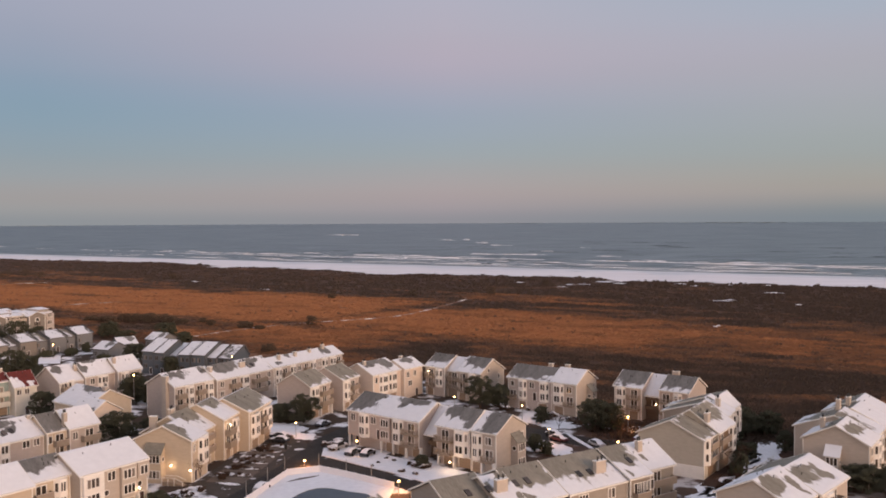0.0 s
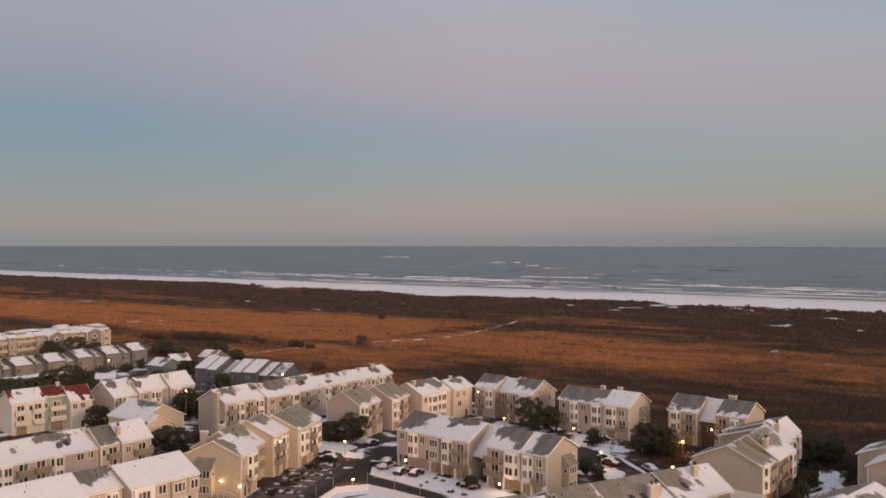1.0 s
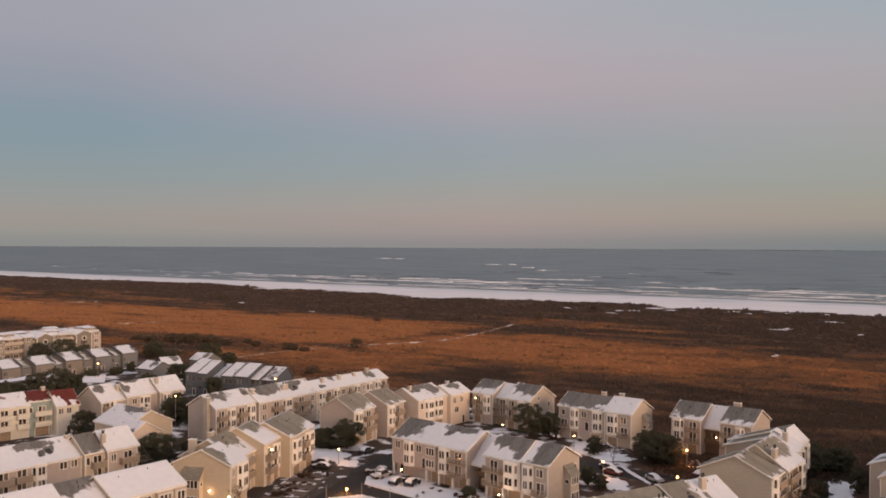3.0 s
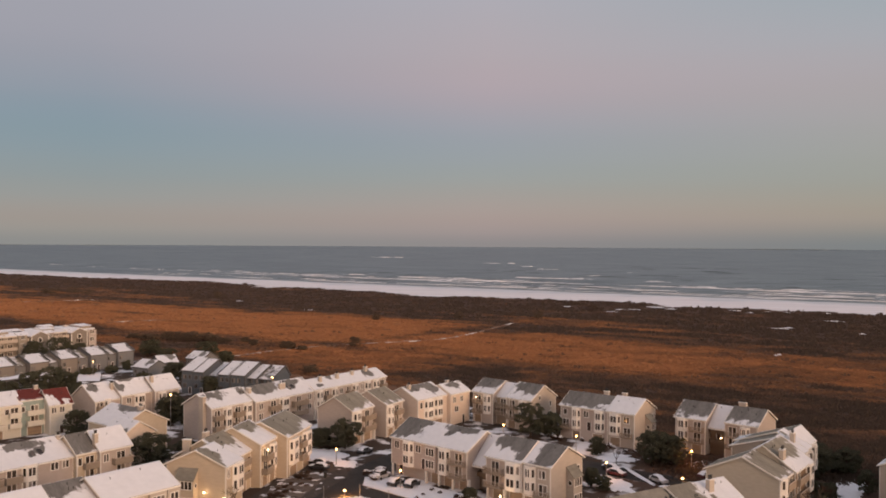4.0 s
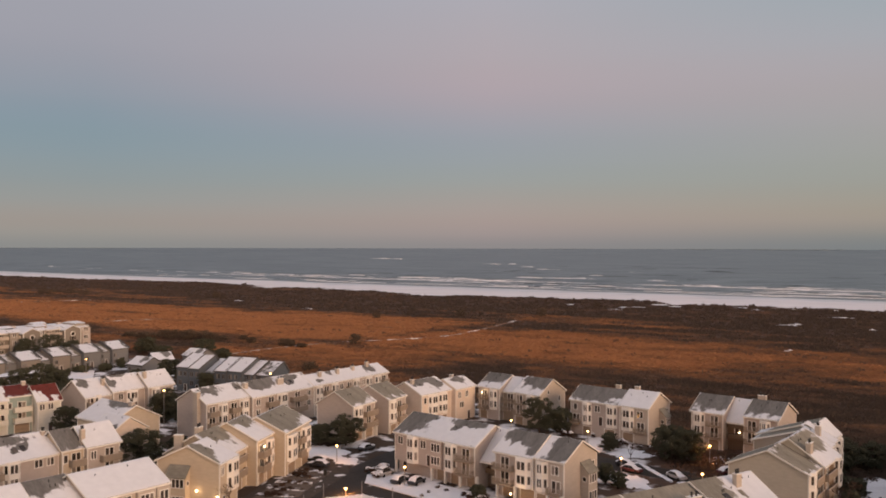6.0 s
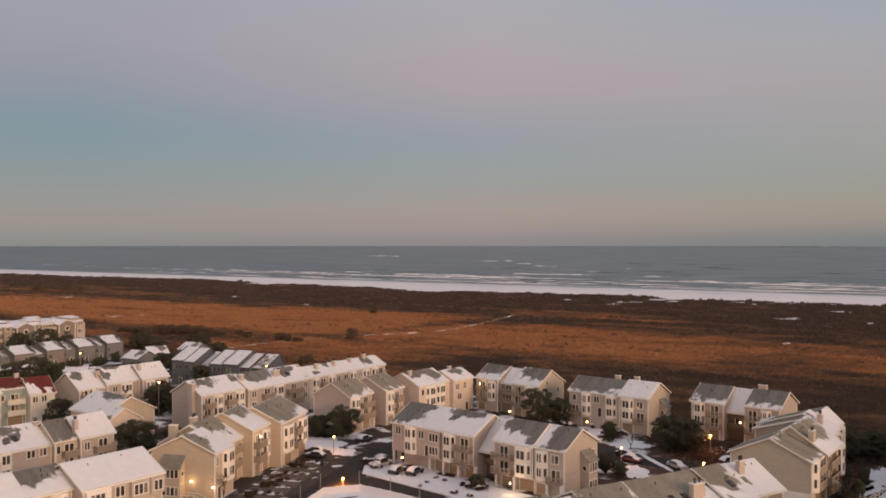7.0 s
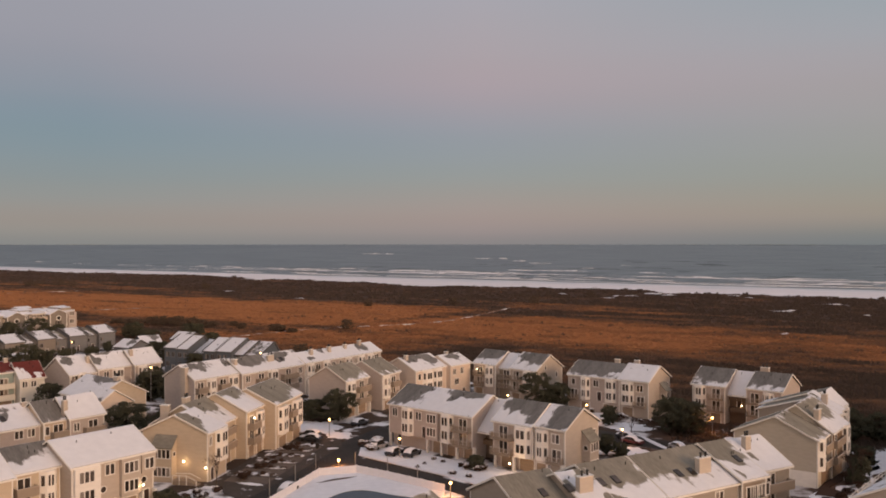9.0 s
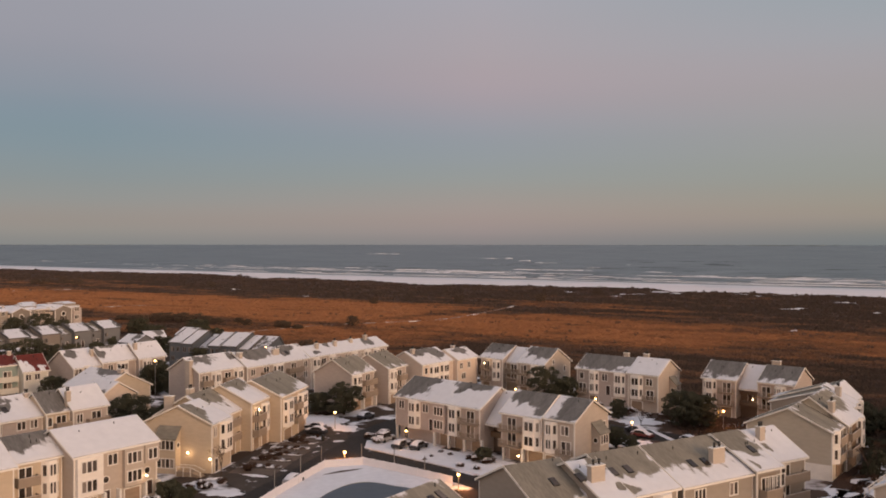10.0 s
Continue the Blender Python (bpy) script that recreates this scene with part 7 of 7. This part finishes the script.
for i, (x, y, a, b, turn) in enumerate(((25.0, 191.2, 6.0, 3.0, -70), (28.6, 214.5, 5.6, 3.8, -30), (21.5, 218.0, 2.5, 1.6, 10), (47.0, 209.2, 4.4, 2.6, 60), (50.5, 205.0, 2.6, 1.4, 40), (31.0, 198.8, 8.5, 0.6, -75), (36.0, 190.0, 2.6, 1.2, -40), (40.6, 210.8, 2.2, 1.2, 20),
                                        (-38.6, 211.0, 6.6, 4.4, -50), (-33.2, 204.0, 3.6, 2.4, -60), (-37.2, 195.0, 1.8, 0.9, -40), (-47.6, 164.2, 2.0, 1.6, 0), (-38.0, 186.6, 1.3, 0.6, -30), (-41.6, 167.0, 2.4, 0.6, -15),
                                        (70.5, 190.5, 9.0, 4.4, 60), (64.0, 180.5, 6.0, 1.8, 48), (56.5, 167.5, 7.0, 2.0, 50), (50.0, 160.0, 4.4, 2.4, 40), (60.5, 172.5, 3.4, 1.2, 50), (76.5, 197.0, 2.6, 1.6, 0), (47.5, 158.0, 4.0, 2.2, 30), (57.0, 165.5, 6.0, 3.6, 50), (51.0, 161.0, 5.0, 2.6, 30), (66.0, 183.0, 6.5, 2.6, 58), (54.0, 163.0, 8.5, 4.6, 50), (-48.6, 161.6, 3.6, 2.2, 20), (-44.2, 157.2, 3.2, 1.6, -10))):
    snow_patch(x, y, a, b, turn, i * 2.3)
slab("bare_patch", [(-30.8, 167.6), (-29.2, 168.6), (-25.8, 170.9), (-24.9, 172.0), (-28.6, 170.2)], 0.20, M_DRIVE, "bare brown streak on the snowy pool deck", "bare ground", kind="", h=0.03)


def litter_bin(x, y):
    root = tagged(new("litter_bin"), "dark upright litter bin beside the street", "litter bin")
    root.location = (x, y, 0)
    bm = bmesh.new()
    bmesh.ops.create_cone(bm, cap_ends=True, segments=12, radius1=0.32, radius2=0.38, depth=1.1, matrix=Matrix.Translation((0, 0, 0.59)))
    part("drum", bm, M_DARK, root)
    bm = bmesh.new()
    bmesh.ops.create_cone(bm, cap_ends=True, segments=12, radius1=0.40, radius2=0.2, depth=0.2, matrix=Matrix.Translation((0, 0, 1.24)))
    part("lid", bm, M_DARK, root)


litter_bin(-35.3, 192.1)


for i, (x, y, h, r) in enumerate(((59.0, 173.5, 3.6, 1.9), (61.5, 177.5, 3.0, 1.6), (54.5, 164.5, 1.6, 1.4), (52.0, 156.5, 1.4, 1.2), (57.5, 168.5, 1.5, 1.2), (62.0, 170.5, 1.6, 1.2))):
    bare_bush(x, y, h, r, 1300 + i, False)

slab("planting_bed", [(48.8, 164.2), (52.1, 169.5), (56.4, 176.0), (59.1, 178.0), (57.1, 173.6), (52.8, 168.6), (53.6, 166.3), (53.6, 162.9), (52.4, 161.1), (51.1, 163.1)], 0.20, M_MULCH, "dark bare mulch bed curving along the terrace front", "planting bed", kind="", h=0.2)


# ---- marsh: trees, tracks, snow lying in hollows ----
for i, (x, y, h, r) in enumerate(((-64, 419, 5.5, 3.6), (-20, 581, 5.0, 3.6), (32, 581, 6.5, 3.6), (-400, 792, 6.5, 6.0), (-388, 806, 7.0, 7.0), (-366, 786, 6.0, 6.0), (-412, 800, 5.0, 5.0), (-238, 764, 5.0, 4.0), (79, 674, 4.5, 3.5), (-95, 410, 4.0, 3.0), (-112, 418, 3.6, 2.6), (-72, 560, 4.5, 3.0),
                                  (-167, 434, 3.6, 4.0), (-161, 438, 4.6, 4.4), (-156, 436, 5.4, 4.6), (-150, 440, 4.4, 4.6), (-147, 433, 5.6, 4.4), (-141, 436, 4.8, 4.6), (-136, 432, 3.8, 4.4), (-130, 430, 3.0, 4.0), (-173, 440, 3.0, 4.0), (-181, 444, 2.8, 4.0), (-120, 432, 2.8, 2.6), (-92, 409, 3.4, 2.6), (-86, 405, 2.4, 2.6), (-153, 445, 3.4, 5.0), (-68, 335, 3.6, 4.0))):
    evergreen(x, y, h, r, 300 + i, "dark bushy tree standing in the marsh", 1500, 0.24, M_MARSH_TREE)
build_scrub()
M_TRACK = material("trodden_sandy_track", (0.24, 0.145, 0.098), rough=0.95, vary=0.3, scale=0.4, spec=0.05)
patchy_snow(M_TRACK, 0.46, 0.62, 0.06)
for tr in TRACKS:
    strip("path", curve_pts(tr), 0.85, 0.34, M_TRACK, "narrow pale track through the marsh", "path", thick=0.5)


def snow_hollow(x, y, a, b, seed):
    """A low ragged drift of snow in the scrub."""
    n = 30
    top = relief(*to_coast(x, y)) + 0.75
    vs = [(x, y, top)]
    for i in range(n):
        t = 2 * math.pi * i / n
        k = 1 + 0.55 * fbm(math.cos(t) * 1.7 + seed, math.sin(t) * 1.7) + 0.4 * fbm(math.cos(t) * 6 + seed, math.sin(t) * 6)
        ex, ey = a * k * math.cos(t), b * k * math.sin(t)
        vs.append((x + ex * CV.x - ey * CV.y, y + ex * CV.y + ey * CV.x, top - 0.5))
    ob = data_part("snow_drift", vs, [(0, i + 1, (i + 1) % n + 1) for i in range(n)], M_SNOWG)
    tagged(ob, "small drift of old snow in the scrub", "snow drift", "marsh snow drifts")


for i, (x, y, a, b) in enumerate(((89, 647, 7, 3), (110, 665, 9, 4), (126, 680, 8, 7), (134, 660, 6, 3), (98, 668, 5, 3), (178, 650, 6, 4), (185, 637, 6, 2), (203, 653, 7, 4), (214, 648, 4, 2), (173, 532, 8, 2), (178, 538, 4, 2), (222, 581, 9, 2), (208, 507, 2.5, 1.5), (127, 405, 2.5, 1.2), (130, 409, 1.4, 0.8), (-130, 636, 6, 1.4), (-206, 720, 7, 1.6), (240, 640, 6, 3), (60, 690, 6, 3))):
    snow_hollow(x, y, a * 0.8, b * 0.8, i * 3.7)


def boardwalk(pts, w=1.7, z=0.55):
    """A raised timber walk under snow, with posts and a rail on each side."""
    root = tagged(new("boardwalk"), "raised timber boardwalk under snow with pale handrails", "boardwalk")
    for (ax, ay), (bx, by) in zip(pts, pts[1:]):
        d, ang = math.hypot(bx - ax, by - ay), math.degrees(math.atan2(by - ay, bx - ax))
        here = pose(ax, ay, 0, 0, 0, ang)
        part("deck", boxes((0, d, -w / 2, w / 2, z - 0.14, z)), M_RAIL, root).matrix_basis = here
        part("snow", boxes((0, d, -w / 2 + 0.1, w / 2 - 0.1, z, z + 0.07)), M_SNOWG, root).matrix_basis = here
        for side in (-1, 1):
            y = side * w / 2
            part("handrail", boxes((0, d, y - 0.05, y + 0.05, z + 0.95, z + 1.03)), M_TRIM, root).matrix_basis = here
            part("rail", boxes((0, d, y - 0.03, y + 0.03, z + 0.45, z + 0.55)), M_TRIM, root).matrix_basis = here
            n = max(1, round(d / 2.2))
            for i in range(n + 1):
                part("post", boxes((i * d / n - 0.06, i * d / n + 0.06, y - 0.06, y + 0.06, 0, z + 0.95)), M_TRIM, root).matrix_basis = here


boardwalk([(52.3, 157.9), (59.7, 167.2), (69.2, 178.9)])


def bare_tree(x, y, h, seed):
    """A leafless street tree: a tapered trunk that forks twice, and a haze of fine twigs."""
    rnd = random.Random(seed)
    root = tagged(new("bare_tree"), "slender leafless tree with fine brown twigs", "tree", "leafless trees")
    root.location = (x, y, 0)
    bm = bmesh.new()
    tips = []

    def limb(p, d, ln, r, depth):
        q = p + d * ln
        m = Matrix.Translation((p + q) / 2) @ d.to_track_quat("Z", "Y").to_matrix().to_4x4()
        bmesh.ops.create_cone(bm, cap_ends=True, segments=6, radius1=r, radius2=r * 0.65, depth=ln, matrix=m)
        if depth == 0:
            tips.append((q, d, ln))
            return
        for _ in range(3 if depth > 1 else 4):
            turn = Vector((rnd.gauss(0, 0.45), rnd.gauss(0, 0.45), rnd.uniform(0.0, 0.3)))
            limb(q, (d + turn).normalized(), ln * rnd.uniform(0.55, 0.8), r * 0.6, depth - 1)

    limb(Vector((0, 0, 0)), Vector((0.03, 0.02, 1)).normalized(), h * 0.36, 0.11, 3)
    part("trunk", bm, M_BARK, root, "thin forking trunk and limbs")
    vs, fs = [], []
    for q, d, ln in tips:
        for _ in range(7):
            e = (d + Vector((rnd.gauss(0, 0.5), rnd.gauss(0, 0.5), rnd.gauss(0.1, 0.4)))).normalized()
            w = e.cross(Vector((rnd.random(), rnd.random(), 0.3))).normalized() * 0.025
            b = len(vs)
            t = q + e * ln * rnd.uniform(0.6, 1.3)
            vs.extend((tuple(q - w), tuple(q + w), tuple(t)))
            fs.append((b, b + 1, b + 2))
    data_part("crown", vs, fs, M_TWIG, root, "haze of fine bare twigs")


for i, (x, y, h) in enumerate(((-47.0, 165.6, 5.2), (57.1, 170.0, 6.0), (61.5, 175.5, 5.0), (66.4, 187.5, 4.6), (27.5, 206.5, 4.0), (31.5, 204.0, 3.6))):
    bare_tree(x, y, h, 60 + i)
evergreen(-51.5, 154.6, 2.6, 2.3, 910, "low dark evergreen shrub by the terrace")
evergreen(-48.6, 152.8, 2.2, 1.9, 911, "low dark evergreen shrub by the terrace")
evergreen(58.7, 170.5, 5.4, 1.7, 920, "dark evergreen beside the snowy garden strip")
evergreen(62.7, 182.1, 4.6, 1.8, 921, "dark evergreen beside the snowy garden strip")
evergreen(64.9, 182.2, 4.2, 1.7, 922, "dark evergreen beside the snowy garden strip")
